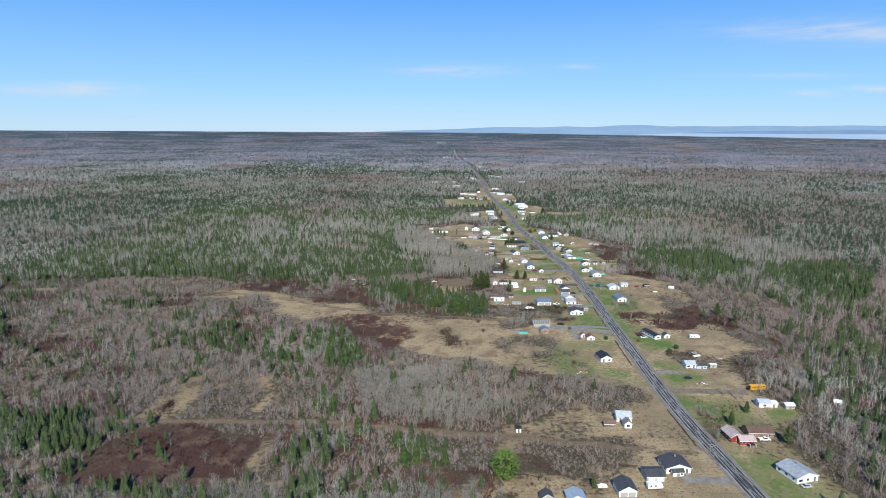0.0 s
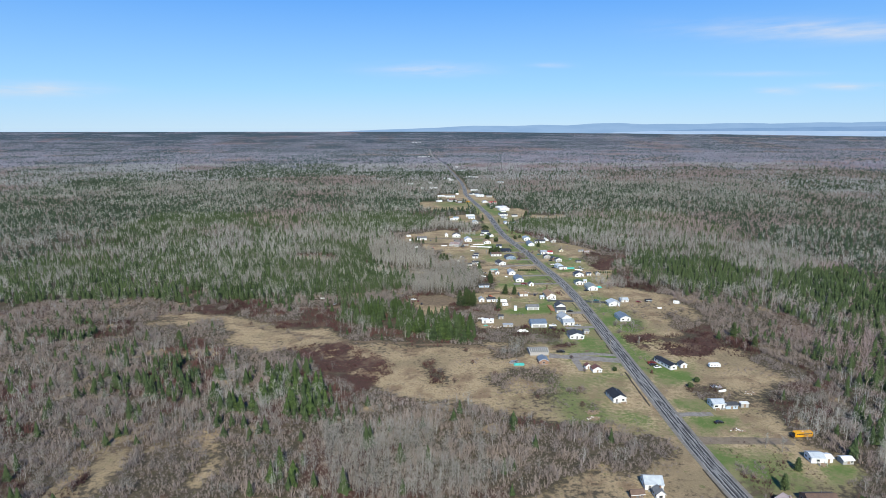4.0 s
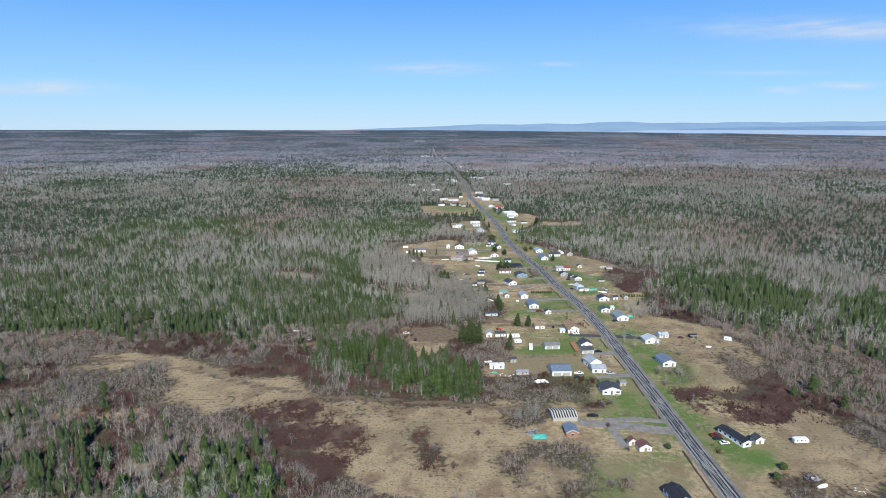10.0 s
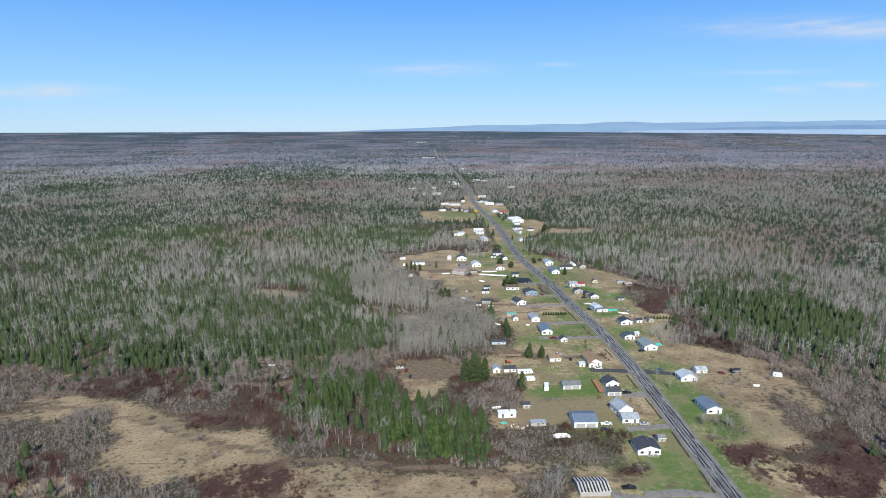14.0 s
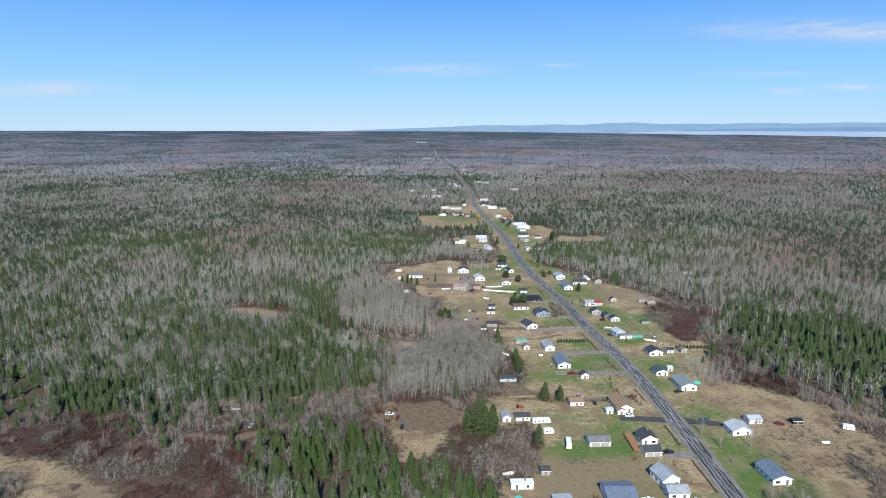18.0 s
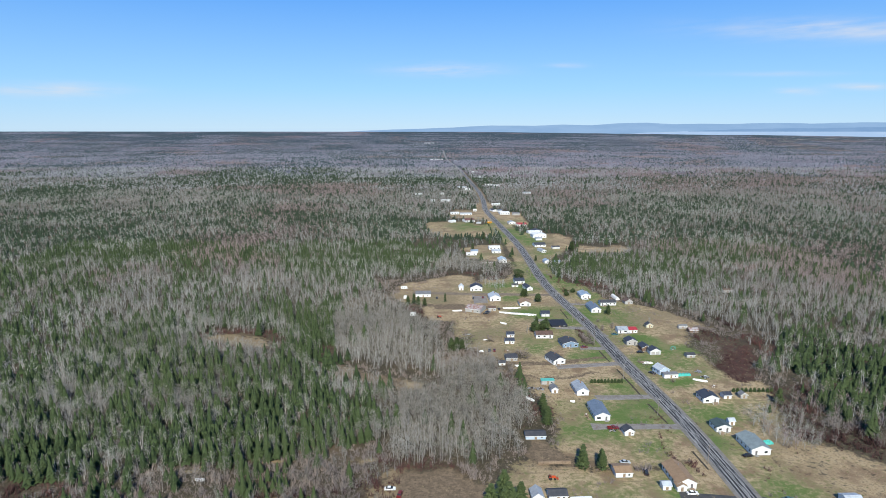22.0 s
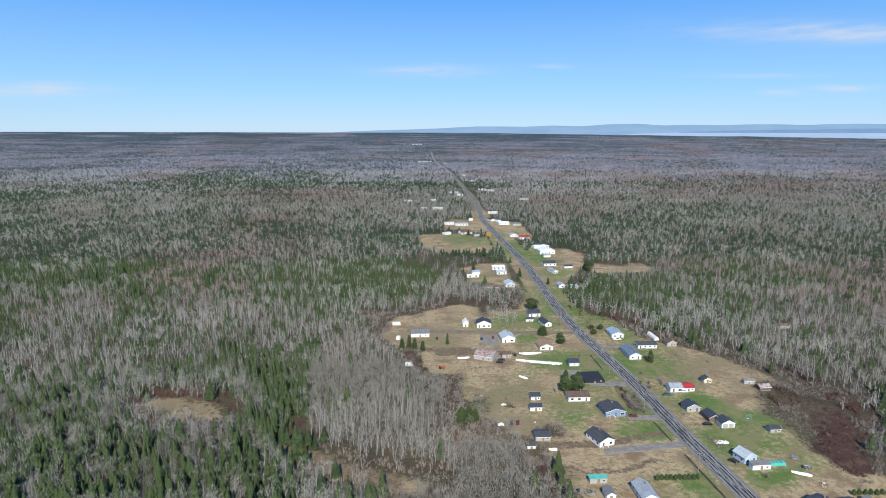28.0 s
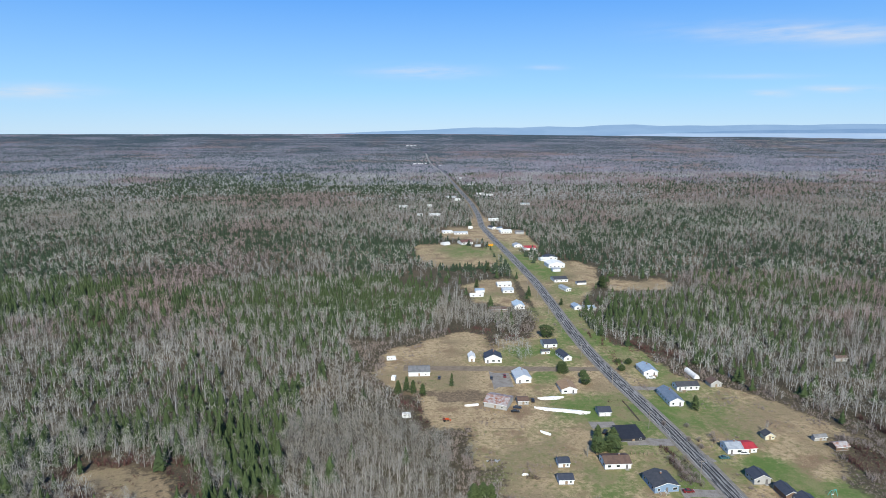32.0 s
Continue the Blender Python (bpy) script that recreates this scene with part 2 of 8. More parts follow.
def ground_material():
    m, t, b = base_material("ground cover", 0.95)
    at = t.nodes.new("ShaderNodeAttribute")
    at.attribute_name = "zone"
    sep = t.nodes.new("ShaderNodeSeparateColor")
    t.links.new(at.outputs["Color"], sep.inputs["Color"])
    n_big, n_mid, n_small, n_fine = noise_tex(t, 0.011, 4), noise_tex(t, 0.07, 5, 0.6), noise_tex(t, 0.35, 5, 0.65), noise_tex(t, 1.6, 4, 0.7)
    n_tuft = noise_tex(t, 0.85, 3, 0.75)
    rows = noise_tex(t, 1.0, 3, 0.6, (0.03, 0.42, 1))
    # leaf litter, coloured darker to carry the shade between the trees
    floor = mixed(t, ramp(t, n_mid, 0.35, 0.65), (0.084, 0.068, 0.047), (0.056, 0.047, 0.033))
    floor = mixed(t, ramp(t, n_small, 0.45, 0.65), floor, (0.048, 0.045, 0.027))
    floor = mixed(t, ramp(t, n_big, 0.52, 0.68), floor, (0.108, 0.080, 0.054))
    floor = mixed(t, ramp(t, n_tuft, 0.52, 0.68), floor, (0.155, 0.125, 0.083))
    tan = mixed(t, ramp(t, n_small, 0.38, 0.62), (0.40, 0.308, 0.186), (0.305, 0.222, 0.130))
    tan = mixed(t, ramp(t, n_mid, 0.46, 0.64), tan, (0.205, 0.138, 0.086))
    tan = mixed(t, ramp(t, n_big, 0.50, 0.62), tan, (0.235, 0.18, 0.108))
    tan = mixed(t, ramp(t, rows, 0.60, 0.74), tan, (0.18, 0.135, 0.085))
    tan = mixed(t, ramp(t, n_tuft, 0.53, 0.68), tan, (0.165, 0.122, 0.074))
    tan = mixed(t, ramp(t, n_small, 0.58, 0.67), tan, (0.15, 0.137, 0.066))
    tan = mixed(t, ramp(t, n_fine, 0.55, 0.72), tan, (0.43, 0.345, 0.215))
    lawn = mixed(t, ramp(t, n_mid, 0.45, 0.64), (0.094, 0.146, 0.040), (0.19, 0.185, 0.085))
    lawn = mixed(t, ramp(t, n_small, 0.54, 0.70), lawn, (0.165, 0.162, 0.072))
    lawn = mixed(t, ramp(t, n_fine, 0.53, 0.72), lawn, (0.07, 0.112, 0.030))
    red = mixed(t, ramp(t, n_small, 0.35, 0.65), (0.090, 0.043, 0.036), (0.066, 0.043, 0.033))
    red = mixed(t, ramp(t, n_tuft, 0.48, 0.66), red, (0.05, 0.035, 0.026))
    red = mixed(t, ramp(t, n_mid, 0.50, 0.65), red, (0.125, 0.085, 0.060))
    dirt = mixed(t, ramp(t, n_small, 0.38, 0.62), (0.205, 0.15, 0.098), (0.14, 0.105, 0.07))
    dirt = mixed(t, ramp(t, n_tuft, 0.50, 0.66), dirt, (0.10, 0.076, 0.052))

    def edged(sock, lo=0.30, hi=0.70):
        ad = t.nodes.new("ShaderNodeMath")
        ad.operation = "ADD"
        sb = t.nodes.new("ShaderNodeMath")
        sb.operation = "MULTIPLY_ADD"
        sb.inputs[1].default_value, sb.inputs[2].default_value = 1.8, -0.9
        t.links.new(n_small, sb.inputs[0])
        t.links.new(sock, ad.inputs[0])
        t.links.new(sb.outputs[0], ad.inputs[1])
        return ramp(t, ad.outputs[0], lo, hi)

    c = mixed(t, edged(sep.outputs["Red"]), floor, tan)
    c = mixed(t, edged(sep.outputs["Green"], 0.08, 1.0), c, lawn)
    c = mixed(t, edged(sep.outputs["Blue"]), c, red)
    c = mixed(t, edged(at.outputs["Alpha"]), c, dirt)
    t.links.new(c, b.inputs["Base Color"])
    bp = t.nodes.new("ShaderNodeBump")
    bp.inputs["Distance"].default_value = 0.5
    bp.inputs["Strength"].default_value = 0.6
    t.links.new(n_fine, bp.inputs["Height"])
    t.links.new(bp.outputs["Normal"], b.inputs["Normal"])
    b.inputs["Specular IOR Level"].default_value = 0.1
    return m


GROUND = ground_material()
GRAVEL = surface("grey gravel", (0.22, 0.20, 0.175), (0.15, 0.135, 0.115), scale=0.4, rough=0.95, fine=3)
DRIVE = surface("packed gravel drive", (0.25, 0.23, 0.21), (0.17, 0.15, 0.13), scale=0.3, rough=0.95, fine=2)
TARMAC = surface("dark new tarmac", (0.07, 0.07, 0.072), (0.05, 0.05, 0.05), scale=0.5, rough=0.9, fine=4)
# wet mud, with the shadow of the ditch bank put into its dark colour
DITCH = surface("wet ditch mud with painted shade", (0.045, 0.036, 0.026), (0.07, 0.055, 0.035), scale=0.4, rough=0.9, fine=3)


def asphalt_material():
    m, t, b = base_material("weathered patched asphalt", 0.85)
    long_streak = noise_tex(t, 1.0, 4, 0.6, (2.2, 0.05, 1))
    patch = noise_tex(t, 1.0, 3, 0.5, (0.35, 0.05, 1))
    fine = noise_tex(t, 5.0, 3, 0.6)
    c = mixed(t, ramp(t, long_streak, 0.42, 0.58), (0.155, 0.152, 0.147), (0.30, 0.293, 0.278))
    c = mixed(t, ramp(t, patch, 0.58, 0.64), c, (0.085, 0.084, 0.082))
    c = mixed(t, ramp(t, fine, 0.5, 0.8), c, (0.12, 0.117, 0.112))
    t.links.new(c, b.inputs["Base Color"])
    return m


ASPHALT = asphalt_material()


def tar_material():
    """Wheel tracks: black sealed bands, worn through to pale stone in broken stretches."""
    m, t, b = base_material("sealed wheel track", 0.8)
    patch = noise_tex(t, 1.0, 3, 0.6, (1.2, 0.11, 1))
    seam = noise_tex(t, 1.0, 3, 0.6, (3.0, 0.06, 1))
    c = mixed(t, ramp(t, patch, 0.53, 0.60), (0.030, 0.030, 0.031), (0.235, 0.23, 0.22))
    c = mixed(t, ramp(t, seam, 0.56, 0.62), c, (0.026, 0.026, 0.027))
    t.links.new(c, b.inputs["Base Color"])
    return m


TAR_BAND = tar_material()

ROOFS = {
    "dark": ((0.045, 0.048, 0.055), (0.07, 0.07, 0.075)), "black": ((0.02, 0.021, 0.026), (0.03, 0.03, 0.035)),
    "navy": ((0.035, 0.042, 0.06), (0.055, 0.06, 0.075)), "grey": ((0.20, 0.20, 0.20), (0.13, 0.13, 0.13)),
    "silver": ((0.34, 0.37, 0.40), (0.24, 0.26, 0.29)), "pale": ((0.46, 0.50, 0.53), (0.34, 0.37, 0.40)),
    "palegrey": ((0.42, 0.46, 0.50), (0.34, 0.37, 0.40)), "white": ((0.72, 0.72, 0.71), (0.6, 0.6, 0.58)),
    "blue": ((0.29, 0.36, 0.44), (0.22, 0.285, 0.36)), "lightblue": ((0.40, 0.50, 0.58), (0.32, 0.40, 0.47)),
    "bluegrey": ((0.15, 0.19, 0.25), (0.11, 0.145, 0.19)), "brown": ((0.14, 0.09, 0.065), (0.10, 0.065, 0.05)),
    "tan": ((0.30, 0.20, 0.12), (0.24, 0.155, 0.09)), "pink": ((0.46, 0.37, 0.35), (0.36, 0.28, 0.27)),
    "redbrown": ((0.17, 0.075, 0.06), (0.12, 0.06, 0.05)), "redroof": ((0.42, 0.04, 0.05), (0.30, 0.03, 0.04)),
    "rust": ((0.36, 0.36, 0.36), (0.24, 0.09, 0.05)), "teal": ((0.10, 0.42, 0.36), (0.08, 0.33, 0.29)),
    "greygreen": ((0.23, 0.27, 0.27), (0.17, 0.20, 0.20)), "darkgreen": ((0.07, 0.10, 0.095), (0.05, 0.07, 0.07)),
    "striped": ((0.52, 0.51, 0.48), (0.35, 0.33, 0.30)),
}
ROOF_WORDS = {"dark": "charcoal shingle", "black": "black", "navy": "dark blue-grey shingle", "grey": "grey", "silver": "silver metal",
              "pale": "pale metal", "palegrey": "pale grey metal", "white": "white", "blue": "light blue metal", "lightblue": "pale blue metal",
              "bluegrey": "blue-grey metal", "brown": "brown shingle", "tan": "tan shingle", "pink": "faded pinkish", "redbrown": "reddish-brown",
              "redroof": "bright red metal", "rust": "rusting metal", "teal": "turquoise", "greygreen": "grey-green", "darkgreen": "dark green",
              "striped": "striped translucent"}
ROOF_M = {k: surface("roof " + k, *v, scale=0.5, rough=0.65, fine=6) for k, v in ROOFS.items()}
WALLS = {"white": (0.78, 0.78, 0.76), "grey": (0.40, 0.39, 0.37), "brown": (0.17, 0.11, 0.075), "red": (0.27, 0.035, 0.035), "brick": (0.30, 0.17, 0.11),
         "bluewall": (0.45, 0.55, 0.66), "blue": (0.20, 0.29, 0.40), "cream": (0.62, 0.57, 0.40), "tealwall": (0.12, 0.24, 0.26), "black": (0.035, 0.035, 0.04)}
WALL_WORDS = {"bluewall": "pale blue", "tealwall": "dark teal", "brick": "brick"}
WALL_M = {k: surface("siding " + k, v, tuple(c * 0.86 for c in v), scale=0.4, rough=0.7, stretch=(1, 1, 6), fine=5) for k, v in WALLS.items()}
TRIM = surface("white trim", (0.75, 0.75, 0.74), (0.66, 0.66, 0.64), scale=1)
CONCRETE = surface("concrete footing", (0.30, 0.29, 0.27), scale=0.8)
WOOD = surface("weathered timber", (0.30, 0.22, 0.15), (0.21, 0.15, 0.10), scale=0.8, stretch=(1, 6, 1))
DECK = surface("orange-brown deck boards", (0.34, 0.17, 0.085), (0.26, 0.13, 0.07), scale=0.8, stretch=(6, 1, 1))
DOOR_M = surface("dark door paint", (0.16, 0.15, 0.15), scale=1)
STEEL = surface("galvanised steel", (0.45, 0.46, 0.47), scale=1, rough=0.45, metal=0.7)
RUBBER = surface("tyre rubber", (0.025, 0.025, 0.025), scale=3)
WHITE = surface("white gelcoat", (0.80, 0.80, 0.78), (0.68, 0.68, 0.66), scale=0.7, rough=0.45)
YELLOW = surface("school bus yellow", (0.75, 0.36, 0.015), (0.66, 0.31, 0.012), scale=0.6, rough=0.5)
BLACK = surface("black paint", (0.02, 0.02, 0.022), scale=1, rough=0.4)
TEAL = surface("turquoise tarpaulin", (0.08, 0.45, 0.38), (0.06, 0.36, 0.31), scale=0.8)
ORANGE = surface("orange-red tractor paint", (0.52, 0.075, 0.02), scale=1, rough=0.5)
PLASTIC = surface("white plastic sheet", (0.78, 0.77, 0.74), (0.62, 0.60, 0.56), scale=0.6)


def glass_material():
    m, t, b = base_material("window glass", 0.08)
    b.inputs["Base Color"].default_value = (0.03, 0.035, 0.04, 1)
    b.inputs["Specular IOR Level"].default_value = 0.6
    return m


GLASS = glass_material()


def paint(name, col):
    return surface("car paint " + name, col, tuple(c * 0.85 for c in col), scale=0.8, rough=0.3)


PAINTS = {"black": paint("black", (0.018, 0.018, 0.02)), "dark": paint("dark blue", (0.03, 0.04, 0.06)), "white": paint("white", (0.75, 0.75, 0.74)),
          "silver": paint("silver", (0.42, 0.44, 0.46)), "red": paint("maroon", (0.16, 0.02, 0.02)), "green": paint("teal", (0.04, 0.12, 0.13))}


# ---- mesh helpers ----
def mesh_of(name, verts, faces, *mats):
    me = bpy.data.meshes.new(name)
    me.from_pydata([tuple(v) for v in verts], [], faces)
    for m in mats:
        me.materials.append(m)
    me.update()
    return me


def part(name, data, parent, label="", loc=(0, 0, 0), rz=0.0):
    ob = new(name, data)
    ob.parent = parent
    ob.matrix_local = pose(*loc, 0, 0, rz)
    if label:
        tagged(ob, label)
    return ob


def thing(name, x, y, z=0.0, rz=0.0, label="", category="", group="", kind=""):
    ob = new(name)
    ob.empty_display_size = 0.5
    ob.matrix_world = pose(x, y, z, 0, 0, rz)
    return tagged(ob, label, category, group, kind)


def box_data(x0, y0, z0, x1, y1, z1):
    v = [(x0, y0, z0), (x1, y0, z0), (x1, y1, z0), (x0, y1, z0), (x0, y0, z1), (x1, y0, z1), (x1, y1, z1), (x0, y1, z1)]
    f = [(3, 2, 1, 0), (4, 5, 6, 7), (0, 1, 5, 4), (1, 2, 6, 5), (2, 3, 7, 6), (3, 0, 4, 7)]
    return v, f


def box(name, x0, y0, z0, x1, y1, z1, mat, bevel=0.0):
    v, f = box_data(x0, y0, z0, x1, y1, z1)
    if not bevel:
        return mesh_of(name, v, f, mat)
    bm = bmesh.new()
    vs = [bm.verts.new(p) for p in v]
    for q in f:
        bm.faces.new([vs[i] for i in q])
    bmesh.ops.bevel(bm, geom=bm.edges[:], offset=bevel, segments=2, affect="EDGES", profile=0.6)
    me = bpy.data.meshes.new(name)
    bm.to_mesh(me)
    bm.free()
    me.materials.append(mat)
    return me


def joined(name, pieces, mat):
    """One mesh out of several (verts, faces) pieces."""
    vs, fs = [], []
    for v, f in pieces:
        k = len(vs)
        vs += list(v)
        fs += [tuple(i + k for i in q) for q in f]
    return mesh_of(name, vs, fs, mat)


def tube(p, q, r0, r1=None, n=6):
    p, q = Vector(p), Vector(q)
    r1 = r0 if r1 is None else r1
    turn = (q - p).to_track_quat("Z", "Y").to_matrix()
    v = [c + turn @ Vector((r * math.cos(6.2832 * i / n), r * math.sin(6.2832 * i / n), 0)) for c, r in ((p, r0), (q, r1)) for i in range(n)]
    f = [(i, (i + 1) % n, n + (i + 1) % n, n + i) for i in range(n)] + [tuple(range(n))[::-1], tuple(range(n, 2 * n))]
    return v, f


def big_mesh(name, verts, tris, mats, mat_index=None):
    """A mesh from numpy arrays of triangles."""
    me = bpy.data.meshes.new(name)
    n, m = len(verts), len(tris)
    me.vertices.add(n)
    me.vertices.foreach_set("co", verts.astype(np.float32).ravel())
    me.loops.add(m * 3)
    me.loops.foreach_set("vertex_index", tris.astype(np.int32).ravel())
    me.polygons.add(m)
    me.polygons.foreach_set("loop_start", np.arange(0, m * 3, 3, dtype=np.int32))
    if mat_index is not None:
        me.polygons.foreach_set("material_index", mat_index.astype(np.int32))
    for k in mats:
        me.materials.append(k)
    me.update()
    me.validate()
    return me


# ---- the plan: clearings, lawns and kinds of wood, as outlines on the ground ----
OPEN = []
OPEN.append([-218, 520, -163, 547, -84, 513, -45, 466, 42, 457, 55, 435, 88, 418, 110, 417, 122, 382, 113, 317, 69, 339, 29, 365, -18, 379, -39, 401, -80, 446, -115, 482, -169, 474])
OPEN.append([136, 472, 41, 475, 43, 509, 35, 525, -5, 526, -8, 577, 30, 576, 58, 598, 69, 616, 68, 657, 58, 688, 31, 756, 3, 784, -47, 901, -24, 929, 33, 937, 55, 884, 84, 884, 106, 834, 118, 811, 130, 614])
OPEN.append([49, 563, 114, 619, 141, 577, 127, 417, 107, 408, 52, 420, 39, 463])
OPEN.append([27, 277, 112, 325, 123, 303, 119, 257, 124, 221, 27, 220])
OPEN.append([164, 464, 212, 532, 217, 574, 197, 596, 174, 596, 139, 495, 131, 317, 134, 257, 140, 221, 163, 221, 165, 248, 173, 279, 193, 304, 173, 325, 187, 369, 225, 400, 229, 424, 194, 450])
OPEN.append([150, 856, 177, 832, 222, 751, 196, 678, 179, 613, 193, 599, 211, 571, 224, 520, 189, 471, 136, 472, 142, 572, 142, 706])
OPEN.append([63, 971, 99, 969, 107, 928, 115, 830, 128, 725, 24, 730, 22, 756, -6, 807, -36, 880, -38, 900, 20, 920, 25, 932, 45, 925, 53, 896])
OPEN.append([120, 915, 144, 892, 163, 827, 188, 779, 202, 743, 186, 722, 132, 725, 129, 794, 129, 872])
OPEN.append([44, 1070, 92, 1102, 94, 970, 64, 979, 42, 987])
OPEN.append([146, 1197, 198, 1149, 176, 1075, 123, 976, 115, 1000, 119, 1153])
OPEN.append([-7, 1204, 3, 1274, 40, 1292, 94, 1251, 94, 1154, 56, 1142, 26, 1144])
OPEN.append([185, 1086, 246, 1083, 229, 1041, 174, 1049])
OPEN.append([38, 1408, 99, 1432, 106, 1289, 49, 1312, 34, 1335])
OPEN.append([108, 1432, 159, 1376, 153, 1230, 115, 1250])
OPEN.append([-146, 753, -128, 763, -105, 749, -103, 733, -127, 731])
OPEN.append([-61, 706, -25, 682, -1, 672, -10, 664, -46, 694])
OPEN.append([-103, 292, -101, 334, -93, 326, -92, 292])
OPEN.append([-143, 290, -147, 326, -140, 326, -134, 290])
OPEN.append([-146, 752, -141, 760, -126, 760, -118, 747, -102, 746, -101, 735, -118, 732, -137, 738])
OPEN.append([-43, 694, -28, 690, -10, 683, 3, 679, 2, 670, -21, 674, -39, 684])
OPEN.append([-85, 232, -88, 268, -77, 270, -77, 245, -79, 230])
OPEN.append([-195, 515, -176, 532, -137, 534, -98, 502, -72, 485, -66, 455, -88, 458, -100, 444, -128, 460, -150, 465, -172, 480, -188, 496])
OPEN.append([136, 262, 164, 262, 168, 210, 136, 210])
OPEN.append([36, 246, 124, 262, 124, 204, 36, 204])
LAWN = []
LAWN.append([132, 399, 160, 409, 165, 393, 133, 382])
LAWN.append([135, 370, 156, 369, 151, 355, 132, 356])
LAWN.append([131, 348, 155, 350, 152, 338, 130, 325, 130, 334])
LAWN.append([89, 553, 110, 563, 112, 547, 102, 525, 67, 526, 64, 535])
LAWN.append([139, 681, 169, 681, 162, 667, 139, 664])
LAWN.append([143, 729, 182, 736, 184, 713, 140, 707])
LAWN.append([96, 722, 127, 729, 122, 707, 91, 704])
LAWN.append([99, 671, 125, 676, 124, 660, 100, 658])
LAWN.append([66, 852, 86, 865, 85, 839, 64, 832])
LAWN.append([128, 821, 141, 828, 135, 807, 125, 801])
LAWN.append([131, 751, 160, 764, 172, 732, 151, 729])
LAWN.append([137, 262, 150, 257, 148, 234, 131, 226])
LAWN.append([168, 304, 187, 304, 178, 288, 163, 288])
LAWN.append([118, 1131, 159, 1180, 149, 1099, 122, 1078])
REDS = []
REDS.append([-77, 440, -53, 473, -21, 423, -22, 396, -37, 381, -67, 411])
REDS.append([-162, 254, -137, 285, -86, 265, -84, 228, -149, 223])
REDS.append([140, 473, 167, 477, 174, 456, 182, 444, 167, 444, 148, 457])
REDS.append([178, 696, 205, 702, 202, 683, 183, 674])
REDS.append([142, 471, 165, 464, 209, 477, 204, 451, 174, 425, 142, 445])
REDS.append([-90, 455, -67, 471, -39, 444, -25, 411, -37, 395, -62, 412])
REDS.append([-194, 560, -175, 555, -148, 531, -175, 532])
REDS.append([-118, 515, -92, 524, -65, 507, -63, 498, -106, 500])
REDS.append([141, 463, 169, 472, 217, 494, 208, 462, 176, 437, 151, 438])
REDS.append([88, 459, 103, 461, 101, 449, 88, 447])
REDS.append([139, 471, 160, 474, 177, 461, 181, 446, 162, 444, 144, 455])
REDS.append([-72, 731, -61, 734, -51, 713, -60, 706])
REDS.append([183, 705, 207, 708, 197, 681, 180, 677])
REDS.append([200, 741, 221, 747, 213, 707, 194, 683, 187, 703])
DIRT = []
DIRT.append([-105, 556, -79, 551, -50, 568, -47, 565, -77, 545, -103, 550])
DIRT.append([-169, 286, -64, 287, 40, 271, 119, 257, 117, 253, 39, 265, -63, 281, -167, 281])
DIRT.append([29, 711, 62, 705, 96, 709, 124, 717, 123, 714, 94, 702, 61, 699, 28, 706])
DIRT.append([-212, 531, -164, 522, -98, 491, -44, 469, 9, 463, 44, 455, 93, 449, 121, 441, 121, 439, 93, 447, 44, 452, 9, 459, -43, 465, -97, 486, -162, 518, -210, 528])
DIRT.append([-13, 836, 50, 825, 80, 820, 79, 817, 49, 820, -13, 830])
DIRT.append([-8, 583, 18, 586, 31, 570, 22, 555, 12, 550, -4, 556])
DIRT.append([56, 615, 70, 592, 81, 589, 81, 587, 64, 587, 50, 593])
DIRT.append([46, 697, 62, 684, 88, 683, 110, 691, 109, 688, 87, 679, 61, 680, 44, 693])
DIRT.append([8, 830, 37, 833, 37, 820, 10, 817])
DIRT.append([-66, 708, -52, 702, -28, 690, -8, 680, -8, 669, -31, 677, -54, 693, -66, 700])
CONIFERS = []
CONIFERS.append([-284, 649, -146, 661, -16, 659, -6, 602, -127, 599, -265, 617])
CONIFERS.append([331, 632, 496, 675, 351, 487, 324, 525, 312, 569])
CONIFERS.append([-222, 284, -179, 287, -157, 249, -197, 249])
CONIFERS.append([-78, 535, 26, 540, 26, 509, -72, 511])
CONIFERS.append([-115, 794, -89, 811, -62, 791, -55, 755, -78, 752, -103, 762])
CONIFERS.append([-90, 1046, -20, 1074, -8, 975, -60, 963])
CONIFERS.append([-128, 662, -36, 665, -15, 611, -138, 614])
CONIFERS.append([212, 704, 219, 682, 223, 662, 231, 638, 262, 655, 285, 710, 257, 734])
CONIFERS.append([201, 674, 227, 650, 243, 620, 256, 598, 268, 580, 330, 640, 320, 715, 229, 716])
BARES = []
BARES.append([-45, 280, 27, 276, 33, 336, -50, 336])
BARES.append([-69, 838, 2, 814, 31, 740, 56, 669, 65, 636, 54, 590, -8, 592, -15, 659])
BARES.append([-63, 802, -16, 840, 17, 745, 12, 699, -10, 681, -55, 717])
BARES.append([-54, 885, -23, 839, 0, 834, 3, 790, 25, 780, 23, 719, -38, 721])
BARES.append([15, 1015, 59, 1004, 92, 993, 84, 919, 65, 916, 47, 941, 12, 936])
SCRUB = []
SCRUB.append([-420, 561, -243, 587, 39, 462, 112, 325, 121, 257, 116, 218, -174, 216])
SCRUB.append([200, 574, 227, 465, 247, 412, 225, 360, 238, 305, 177, 218, 139, 218, 145, 279])
SCRUB.append([-194, 577, -89, 583, -6, 609, 37, 582, 35, 512, -154, 517])
SCRUB.append([180, 653, 207, 643, 231, 565, 187, 507, 151, 509])
SCRUB.append([214, 604, 258, 571, 286, 531, 293, 477, 212, 371, 207, 398, 199, 462])
BRUSHY = []
BRUSHY.append([35, 554, 65, 564, 65, 526, 60, 511, 33, 512])
